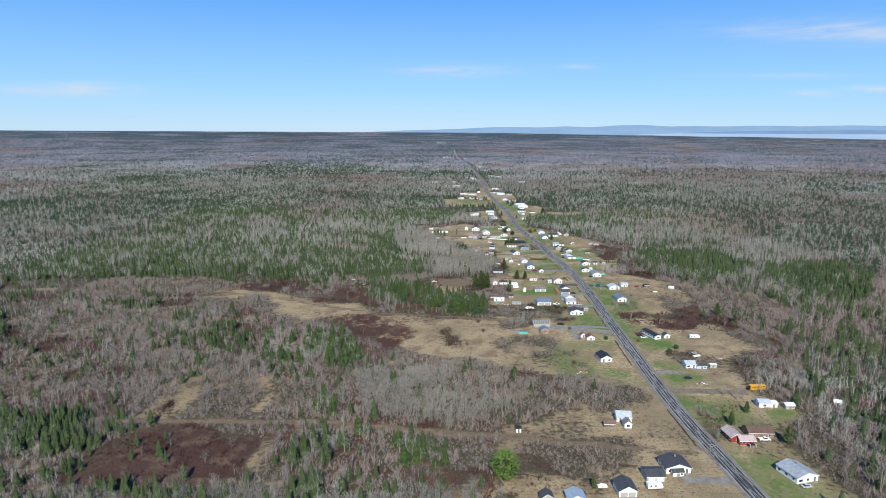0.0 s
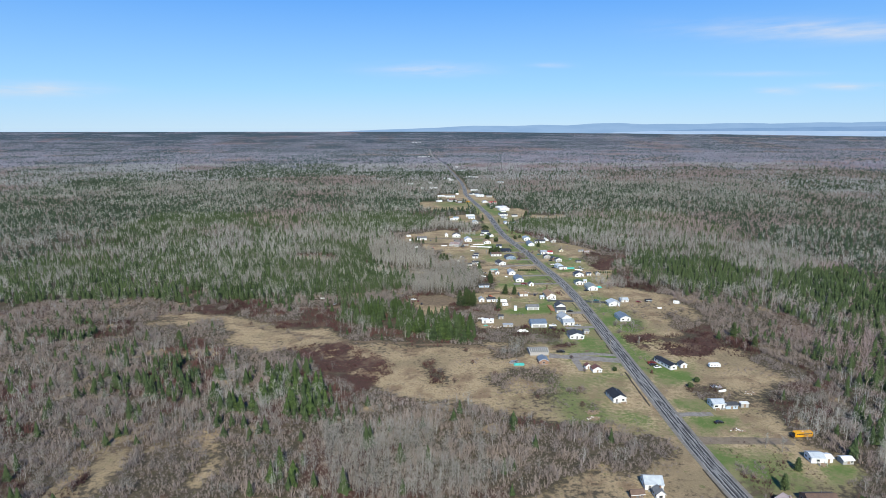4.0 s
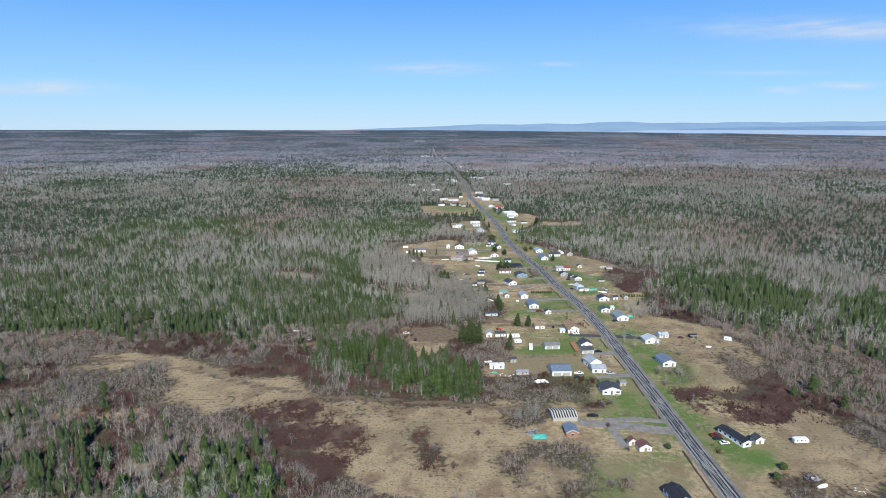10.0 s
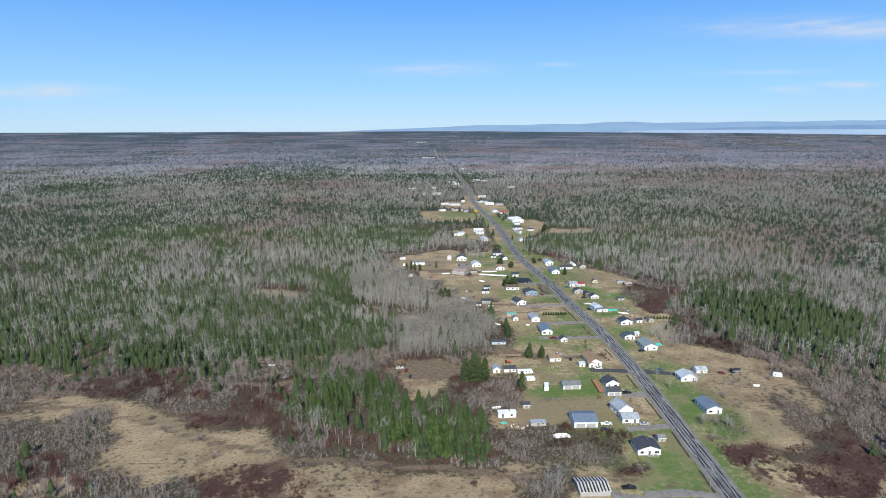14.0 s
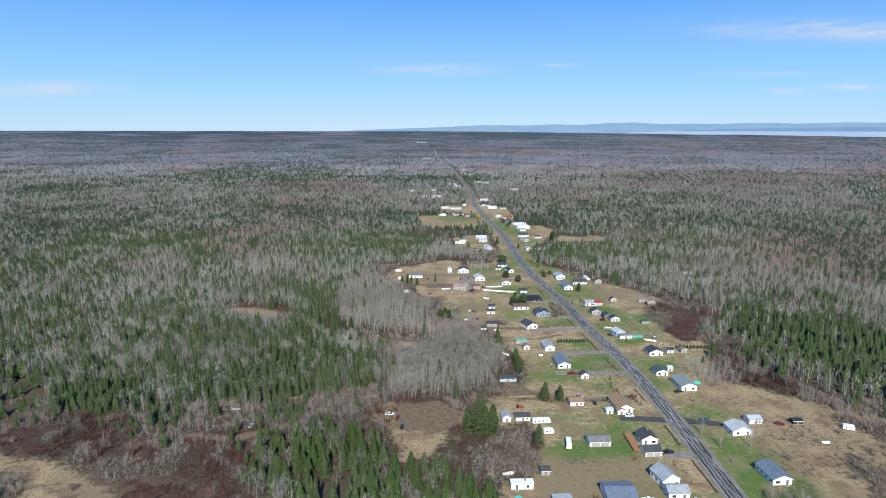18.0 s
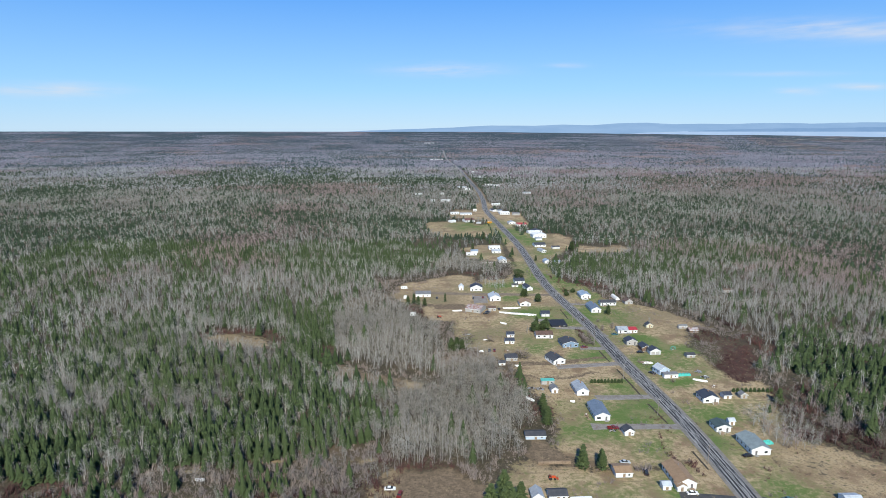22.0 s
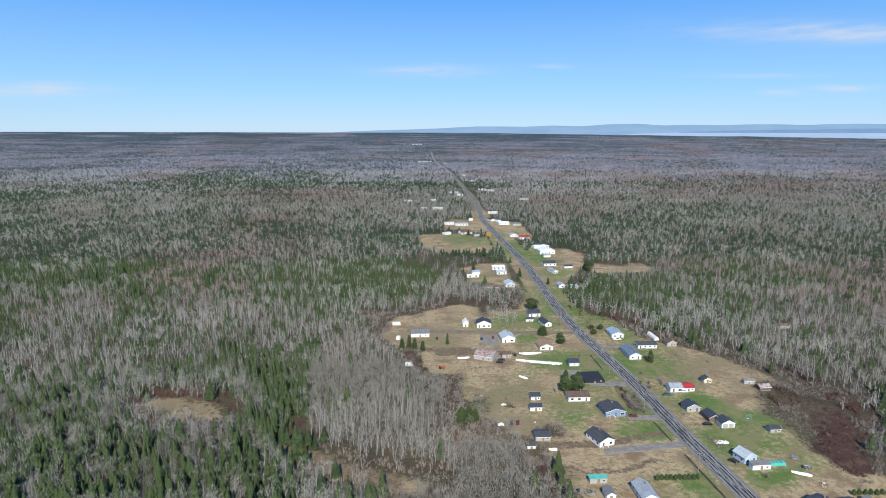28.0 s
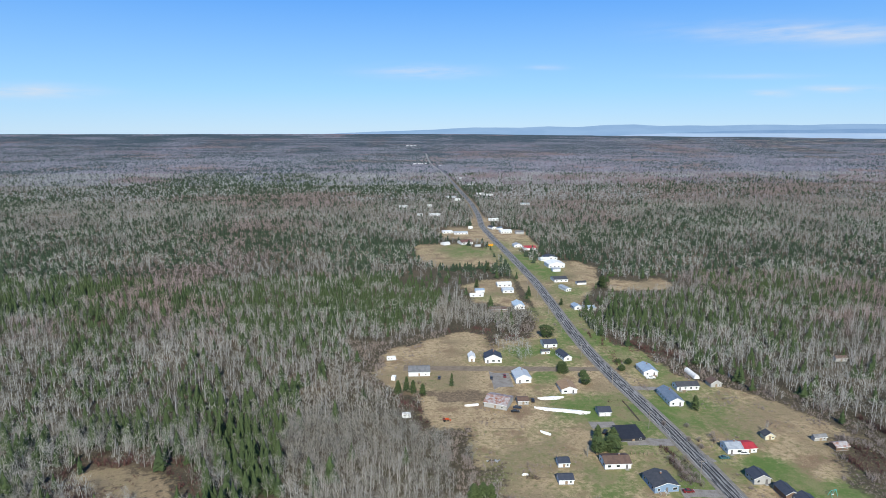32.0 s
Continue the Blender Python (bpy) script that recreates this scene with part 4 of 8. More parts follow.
def build_woods():
    rng = np.random.default_rng(5)
    spr_near = [spruce_proto(rng, 9, 10) for _ in range(5)]
    pine_near = [spruce_proto(rng, 14, 12) for _ in range(4)]
    spr_next = [spruce_proto(rng, 6, 6) for _ in range(4)]
    spr_mid = [spruce_proto(rng, 3, 5) for _ in range(4)]
    spr_far = [spruce_proto(rng, 2, 4) for _ in range(3)]
    bare_near = [bare_proto(rng, 7, 106, 0.0044, 0.255, 0.14, 1 + (k % 3 > 0) + (k % 5 == 4)) for k in range(10)]
    bare_young = [bare_proto(rng, 5, 56, 0.0066, 0.26, 0.17, 1 + k % 3) for k in range(8)]
    bare_next = [bare_proto(rng, 3, 34, 0.0108, 0.25, 0.17, 1 + (k % 3 == 1)) for k in range(7)]
    bare_mid = [bare_proto(rng, 1, 11, 0.026, 0.25, 0.27) for _ in range(6)]
    bare_mid_far = [bare_proto(rng, 0, 9, 0.034, 0.22, 0.32) for _ in range(5)]
    bare_far = [bare_proto(rng, 0, 4, 0.065, 0.17, 0.40) for _ in range(4)]
    # nearest distance at which the flight sees the land, trees for each hectare
    zones = ((0, 300, 760, "near"), (300, 600, 470, "next"), (600, 1250, 250, "mid"), (1250, 2050, 130, "mid_far"), (2050, 2950, 84, "far"), (2950, 3700, 62, "far"), (3700, 9000, 70, "rim"))
    for d0, d1, per_ha, grade in zones:
        y1 = min(4860, d1 + 520)
        wide = min(0.76 * y1 + 45, 0.727 * d1 + 5)
        xs, ys = scattered(max(185, 0.9 * d0), y1, -wide, wide, per_ha, rng)
        dist = np.maximum(np.abs(xs) / 0.727, ys - 500)
        keep = (dist >= d0) & (dist < d1)
        xs, ys = xs[keep], ys[keep]
        off = np.abs(xs - road_x(ys))
        corridor = np.where(ys < 1500, 15, np.where(ys < 2600, 10, 8))
        grove = any_of(xs, ys, GROVES)
        opened = (opened_at(xs, ys) & ~grove) | any_of(xs, ys, DIRT, 5.0)
        keep = ~opened & (off > corridor) & free_of_buildings(xs, ys)
        scrub = any_of(xs, ys, SCRUB) & ~any_of(xs, ys, GREENS) & ~(any_of(xs, ys, CONIFERS) & (ys < 420)) & ~((xs > 176) & (ys < 345)) & ~any_of(xs, ys, BARES)
        r = rng.uniform(0, 1, len(xs))
        keep &= ~(scrub & (r > 0.22 + 0.78 * (octaves(xs, ys, 17, 21) > 0.45)))
        keep &= ~(any_of(xs, ys, REDS) & (r > 0.06))
        keep &= ~(any_of(xs, ys, BRUSHY) & ~grove & (r > 0.25))
        keep &= ~(any_of(xs, ys, GREENS) & (r > 0.35 + 0.5 * (octaves(xs, ys, 13, 43) > 0.5)))
        keep &= ~((octaves(xs, ys, 120, 41) < 0.24) & (r > 0.25))
        if grade in ("near", "next"):
            keep &= ~(margin_of(xs, ys, 11) & ~grove & (r > 0.22))
            keep &= ~(margin_of(xs, ys, 22) & (xs > 120) & ~grove & (r > 0.5))
        keep |= grove & (off > corridor) & free_of_buildings(xs, ys)
        xs, ys, scrub, grove = xs[keep], ys[keep], scrub[keep], grove[keep]
        n = octaves(xs, ys, 230, 31)
        share = np.clip((n - 0.36) * 1.9 + np.where(xs < 20, {"near": 0.03, "next": 0.03}.get(grade, 0.0), 0.0), 0.06, 0.6)
        share = np.clip(share + 1.0 * (octaves(xs, ys, 30, 37) - 0.5), 0.05, 0.85)
        share = np.where((xs > 190) & (grade != "near"), 0.66 * share, share)
        share = np.where(scrub, np.where(octaves(xs, ys, 30, 23) > 0.60, 0.55, 0.10), share)
        share = np.where(any_of(xs, ys, CONIFERS), np.where((ys < 420) | (xs > 200), 0.86, 0.24 + 0.40 * (octaves(xs, ys, 40, 39) > 0.46)), share)
        green = any_of(xs, ys, GREENS)
        share = np.where(green, np.where(ys < 440, 0.30 + 0.36 * (octaves(xs, ys, 19, 45) > 0.45), 0.35 + 0.5 * (octaves(xs, ys, 19, 45) > 0.45)), share)
        share = np.where(any_of(xs, ys, BARES) | grove, 0.03, share)
        if grade in ("near", "next"):
            share = np.where(margin_of(xs, ys, 26) & ~green, 0.35 * share, share)
        is_spruce = rng.uniform(0, 1, len(xs)) < share
        h = rng.uniform(7.5, 13.0, len(xs)) * (0.75 + 0.5 * octaves(xs, ys, 90, 51)) * np.where(scrub, 0.72, 1.0) * np.where(grove, 0.8, 1.0) * np.where(any_of(xs, ys, BARES), 1.15, 1.0)
        h *= 1 - land(ys, xs) / 160   # the far rise carries smaller growth
        sp = {"near": spr_near, "next": spr_next, "mid": spr_mid, "mid_far": spr_mid, "far": spr_far, "rim": spr_far}[grade]
        bp = {"near": bare_near, "next": bare_next, "mid": bare_mid, "mid_far": bare_mid_far, "far": bare_far, "rim": bare_far}[grade]
        swell = {"near": 1.0, "next": 1.05, "mid": 1.2, "mid_far": 1.45, "far": 1.9, "rim": 2.6}[grade]
        green &= rng.uniform(0, 1, len(xs)) < 0.5
        s, g = is_spruce & ~green, is_spruce & green
        young = ~is_spruce & ((scrub & ~grove) | (grove & (xs < 0))) & (rng.uniform(0, 1, len(xs)) < 0.75)
        b = ~is_spruce & ~young
        if g.sum() > 20:
            me = planted("pine_wood", pine_near if grade == "near" else sp, xs[g], ys[g], h[g] * 0.95, h[g] * rng.uniform(1.1, 1.6, g.sum()), [PINE], rng)
            tagged(new("pine_wood", me), "bright green young pines in a dense belt", "conifer wood", kind="stuff")
        if young.sum() > 20:
            me = planted("sapling_wood", bare_young if grade == "near" else bp, xs[young], ys[young], h[young] * 0.75, h[young] * rng.uniform(0.9, 1.4, young.sum()), [SAPLING, BIRCH], rng)
            tagged(new("sapling_wood", me), "grey-brown leafless saplings of the scrub", "bare wood", kind="stuff")
        squat = {"near": 0.92, "next": 0.82, "mid": 0.72}.get(grade, 0.75)
        # farther grades take the haze-tinted needle and twig colours
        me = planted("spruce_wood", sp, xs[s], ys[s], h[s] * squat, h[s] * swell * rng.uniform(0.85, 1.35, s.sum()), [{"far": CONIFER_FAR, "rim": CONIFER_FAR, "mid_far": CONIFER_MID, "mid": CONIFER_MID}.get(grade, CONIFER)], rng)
        tagged(new("spruce_wood", me), "dark green spruce and fir trees of the wood", "conifer wood", kind="stuff")
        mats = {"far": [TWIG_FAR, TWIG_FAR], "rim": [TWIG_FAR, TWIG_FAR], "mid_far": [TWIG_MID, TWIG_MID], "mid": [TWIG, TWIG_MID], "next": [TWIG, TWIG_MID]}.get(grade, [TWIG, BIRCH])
        budding = b & (russet_at(xs, ys) > rng.uniform(0.15, 0.85, len(xs)))
        stand = b & any_of(xs, ys, BARES) & (rng.uniform(0, 1, len(xs)) < 0.85)
        budding &= ~stand
        for kind, sel, label in (("bare_wood", b & ~budding & ~stand, "leafless grey birches and poplars of the wood"), ("poplar_wood", stand, "tall leafless brown-grey poplars in a dense stand"), ("budding_wood", budding, "leafless maples with reddish-brown swelling buds")):
            if sel.sum() < 20:
                continue
            tall = h[sel] * squat * rng.uniform(0.8, 1.18, sel.sum())
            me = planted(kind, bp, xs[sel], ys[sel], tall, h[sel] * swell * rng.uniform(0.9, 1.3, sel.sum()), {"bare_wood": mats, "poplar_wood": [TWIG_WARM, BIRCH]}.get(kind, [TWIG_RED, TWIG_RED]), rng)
            tagged(new(kind, me), label, "bare wood", kind="stuff")

    # the wood goes on behind and beside the flight
    xs, ys = rng.uniform(-560, 560, 15000), rng.uniform(-120, 640, 15000)
    keep = ((np.abs(xs) > 0.76 * ys + 45) | (ys < 185)) & (np.abs(xs - road_x(ys)) > 15) & free_of_buildings(xs, ys)
    xs, ys = xs[keep][:7500], ys[keep][:7500]
    h, s = rng.uniform(7, 12, len(xs)), rng.uniform(0, 1, len(xs)) < 0.35
    me = planted("spruce_wood", spr_mid, xs[s], ys[s], h[s] * 0.9, h[s] * 1.1, [CONIFER], rng)
    tagged(new("spruce_wood", me), "dark green spruce and fir trees of the wood", "conifer wood", kind="stuff")
    me = planted("bare_wood", bare_mid_far, xs[~s], ys[~s], h[~s] * 0.9, h[~s] * 1.1, [TWIG, TWIG_MID], rng)
    tagged(new("bare_wood", me), "leafless grey birches and poplars of the wood", "bare wood", kind="stuff")


def canopy_material():
    """Wood seen from so far that single crowns merge: grey and russet twigs, needles, and pale fields, with haze put
    into the colours as a blue cast.
    """
    m, t, b = base_material("far wood canopy with haze cast", 0.95)
    at = t.nodes.new("ShaderNodeAttribute")
    at.attribute_name = "cover"
    sep = t.nodes.new("ShaderNodeSeparateColor")
    t.links.new(at.outputs["Color"], sep.inputs["Color"])
    fine, mid = noise_tex(t, 0.055, 4, 0.7), noise_tex(t, 0.016, 4, 0.65)

    def pushed(sock, n):
        ad = t.nodes.new("ShaderNodeMath")
        ad.operation = "ADD"
        t.links.new(sock, ad.inputs[0])
        t.links.new(n, ad.inputs[1])
        return ramp(t, ad.outputs[0], 0.88, 1.12)

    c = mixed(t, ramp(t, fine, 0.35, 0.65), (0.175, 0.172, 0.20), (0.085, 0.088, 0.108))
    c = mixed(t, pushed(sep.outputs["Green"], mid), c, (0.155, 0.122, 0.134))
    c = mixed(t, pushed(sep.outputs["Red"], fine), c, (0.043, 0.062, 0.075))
    c = mixed(t, ramp(t, sep.outputs["Blue"], 0.45, 0.60), c, (0.26, 0.245, 0.215))
    t.links.new(c, b.inputs["Base Color"])
    b.inputs["Specular IOR Level"].default_value = 0.05
    return m


def build_far_canopy():
    """The closed top of the far wood, a rough sheet at the height of its lower crowns."""
    rng = np.random.default_rng(12)
    ys = np.concatenate([np.arange(2150, 3600, 26.0), np.arange(3600, 4890, 9.0)])
    us = np.linspace(-1, 1, 330)
    U, Y = np.meshgrid(us, ys)
    X = U * (0.78 * Y + 120)
    X = X + rng.uniform(-4, 4, X.shape)
    Y = np.clip(Y + rng.uniform(-8, 8, Y.shape) * (Y < 3600), 2150, 4890)
    scale = 1 - land(Y, X) / 150
    road = (np.abs(X - road_x(Y)) < 16) & (Y < 4000)
    lump = rng.uniform(0, 1, X.shape) * 0.5 + 0.5 * octaves(X, Y, 60, 17)
    Z = land(Y, X) + scale * (0.4 + 3.4 * lump) * np.clip((Y - 2050) / 500, 0.05, 1)
    Z = np.where(road, land(Y, X) - 1.5, Z)
    ny, nx = X.shape
    idx = np.arange(nx * ny).reshape(ny, nx)
    quads = np.stack([idx[:-1, :-1], idx[:-1, 1:], idx[1:, 1:], idx[1:, :-1]], -1).reshape(-1, 4)
    tris = np.concatenate([quads[:, [0, 1, 2]], quads[:, [0, 2, 3]]])
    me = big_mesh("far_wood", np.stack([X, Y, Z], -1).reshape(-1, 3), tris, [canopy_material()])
    x, y = X.ravel(), Y.ravel()
    rise = np.clip((y - 3600) / 1300, 0, 1)
    deep = y + 2.6 * np.maximum(y - 3600, 0) * (1 + rise)   # land beyond the rise lies foreshortened
    needles = np.clip(0.46 + 1.0 * (octaves(x, deep, 300, 87) - 0.5) + 0.18 * rise ** 2, 0, 1)
    red = np.clip(0.40 + 0.9 * (octaves(x, deep, 480, 89) - 0.5) + 0.6 * russet_at(x, y) - 0.25 * rise ** 2, 0, 1)
    pale = (octaves(x * 0.8, deep * 1.3, 120, 93) > 0.70) * np.clip((x - 1100) / 500, 0, 1) * (rise > 0.25) * (rise < 0.92)
    layer = me.color_attributes.new("cover", "FLOAT_COLOR", "POINT")
    layer.data.foreach_set("color", np.stack([needles, red, pale, np.ones(len(x))], -1).astype(np.float32).ravel())
    tagged(new("far_wood", me), "closed grey and dark green wood running to the skyline", "far wood", kind="stuff")


def build_brush():
    rng = np.random.default_rng(8)
    protos = [tuft_proto(rng, 13, 0.85) for _ in range(8)]
    xs, ys = scattered(185, 960, -330, 360, 3300, rng)
    off = np.abs(xs - road_x(ys))
    scrub, opened, reds = any_of(xs, ys, SCRUB), opened_at(xs, ys), any_of(xs, ys, REDS)
    n, m = octaves(xs, ys, 32, 61), octaves(xs, ys, 11, 63)
    brushy = any_of(xs, ys, BRUSHY)
    edge = margin_of(xs, ys, 12) | (margin_of(xs, ys, 22) & (xs > 120))
    r = rng.uniform(0, 1, len(xs))
    keep = (off > 9) & free_of_buildings(xs, ys) & ~any_of(xs, ys, LAWN) & ~any_of(xs, ys, DIRT, 5.0)
    keep &= (brushy & (r < 0.85)) | (reds & (m > 0.36) & (r < 0.9)) | (edge & (r < 0.55)) | (scrub & ~opened & (r < 0.68)) | (opened & (n > 0.53) & (m > 0.53) & (r < 0.5)) | (~opened & ~scrub & (ys < 700) & (r < 0.07))
    xs, ys, reds, opened, m = xs[keep], ys[keep], reds[keep], opened[keep], m[keep]
    n = octaves(xs, ys, 50, 71)
    red = reds | (n > 0.60)
    h = rng.uniform(0.9, 2.8, len(xs)) * np.where(scrub[keep] & ~opened, 1.25, 1.0) * np.where(reds, 0.65, 1.0) * np.where(opened & ~reds & ~brushy[keep], 0.6, 1.0) * (0.45 + 2.0 * np.clip(lattice(xs, ys, 5.0, 67) - 0.3, 0, 1))
    for name, sel, mat, label in (("red_brush", red, RED_BRUSH, "low reddish-brown alder and dogwood brush"), ("grey_brush", ~red & (n < 0.5), BRUSH, "grey-brown leafless brush and saplings"), ("sapling_brush", ~red & (n >= 0.5), SAPLING, "grey-brown leafless brush and saplings")):
        me = planted(name, protos, xs[sel], ys[sel], h[sel], 0.8 + h[sel] * 0.8, [mat], rng)
        tagged(new(name, me), label, "brush", kind="stuff")
    # straw tufts and dark weed stalks over the open fields
    protos = [tuft_proto(rng, 5, 0.9) for _ in range(4)]
    xs, ys = scattered(190, 900, -260, 300, 900, rng)
    keep = opened_at(xs, ys) & ~any_of(xs, ys, LAWN) & (np.abs(xs - road_x(ys)) > 7) & free_of_buildings(xs, ys)
    xs, ys = xs[keep], ys[keep]
    n, r = octaves(xs, ys, 16, 65), rng.uniform(0, 1, len(xs))
    h = rng.uniform(0.3, 0.8, len(xs))
    for name, sel, mat, label in (("dry_grass", r < 0.35, STRAW, "dry straw-coloured grass tufts in the fields"), ("weeds", (r > 0.5) & (n > 0.52), WEED, "brown dead weed stalks in the fields")):
        me = planted(name, protos, xs[sel], ys[sel], h[sel], h[sel] * 2.4, [mat], rng)
        tagged(new(name, me), label, "dry grass", kind="stuff")


# ---- buildings ----
def gable_prism(w, d, h, rise, along):
    """Walls with gable ends; along: the ridge runs with the depth ('g') or the width ('l')."""
    a, b = w / 2, d / 2
    v = [(-a, -b, 0), (a, -b, 0), (a, b, 0), (-a, b, 0), (-a, -b, h), (a, -b, h), (a, b, h), (-a, b, h)]
    if along == "f":
        return v, [(0, 1, 5, 4), (1, 2, 6, 5), (2, 3, 7, 6), (3, 0, 4, 7), (4, 5, 6, 7)]
    if along == "g":
        v += [(0, -b, h + rise), (0, b, h + rise)]
        return v, [(0, 1, 5, 8, 4), (1, 2, 6, 5), (2, 3, 7, 9, 6), (3, 0, 4, 7), (4, 8, 9, 7), (5, 6, 9, 8)]
    v += [(-a, 0, h + rise), (a, 0, h + rise)]
    return v, [(0, 1, 5, 4), (1, 2, 6, 9, 5), (2, 3, 7, 6), (3, 0, 4, 8, 7), (4, 5, 9, 8), (7, 8, 9, 6)]


def roof_slab(w, d, h, rise, along, side, over=0.4, thick=0.14):
    """One roof slope as a slab with overhang. side: -1 or 1."""
    if along == "f":
        a, b = w / 2 + over * 0.6, d / 2 + over * 0.6
        v, f = box_data(-a, -b, h + 0.01, a, b, h + 0.16)
        v = [(x, y, z + (rise if y > 0 else 0)) for x, y, z in v]
        return v, f
    half, run = (w / 2, d / 2) if along == "g" else (d / 2, w / 2)
    k = rise / half
    e = half + over
    lo, top = h - over * k + 0.02, h + rise + 0.02
    pts = []
    for q in (-run - over * 0.8, run + over * 0.8):
        pts += [(side * e, q, lo), (0, q, top), (0, q, top + thick), (side * e, q, lo + thick)]
    if along == "l":
        pts = [(-y, x, z) for x, y, z in pts]
    return pts, [(0, 1, 2, 3), (7, 6, 5, 4), (0, 4, 5, 1), (1, 5, 6, 2), (2, 6, 7, 3), (3, 7, 4, 0)]


def window_on(parent, x, z, y, ww, wh, face, axis="front"):
    """A framed window on the front wall (towards -y) or on a side wall."""
    if axis == "front":
        fr = box("window", x - ww / 2 - 0.1, y - 0.05, z - wh / 2 - 0.1, x + ww / 2 + 0.1, y + 0.02, z + wh / 2 + 0.1, TRIM)
        pn = box("pane", x - ww / 2, y - 0.075, z - wh / 2, x + ww / 2, y - 0.04, z + wh / 2, GLASS)
    else:
        s = face
        fr = box("window", min(x - 0.02 * s, x + 0.05 * s), y - ww / 2 - 0.1, z - wh / 2 - 0.1, max(x - 0.02 * s, x + 0.05 * s), y + ww / 2 + 0.1, z + wh / 2 + 0.1, TRIM)
        pn = box("pane", min(x + 0.04 * s, x + 0.075 * s), y - ww / 2, z - wh / 2, max(x + 0.04 * s, x + 0.075 * s), y + ww / 2, z + wh / 2, GLASS)
    wdw = part("window", fr, parent, "white window frame")
    part("pane", pn, wdw, "dark glass pane")


def porch(parent, x, y, wide, deep):
    """A raised timber landing with railings and two steps before the front wall."""
    pr = part("porch", box("porch", x - wide / 2, y - deep, 0.42, x + wide / 2, y - 0.07, 0.55, WOOD), parent, "weathered timber porch")
    for u in (-1, 1):
        part("rail", box("rail", x + u * wide / 2 - 0.05, y - deep, 1.38, x + u * wide / 2 + 0.05, y - 0.08, 1.46, TRIM), pr, "white porch rail")
        for v in (0.06, 0.5, 0.94):
            part("post", box("post", x + u * wide / 2 - 0.06, y - deep * v - 0.12, -0.05, x + u * wide / 2 + 0.06, y - deep * v, 1.38, TRIM), pr)
    for k in range(2):
        part("step", box("step", x - 0.6, y - deep - 0.3 * (k + 1), 0.0, x + 0.6, y - deep - 0.3 * k, 0.36 - 0.18 * k, WOOD), pr)


house_rng = random.Random(3)


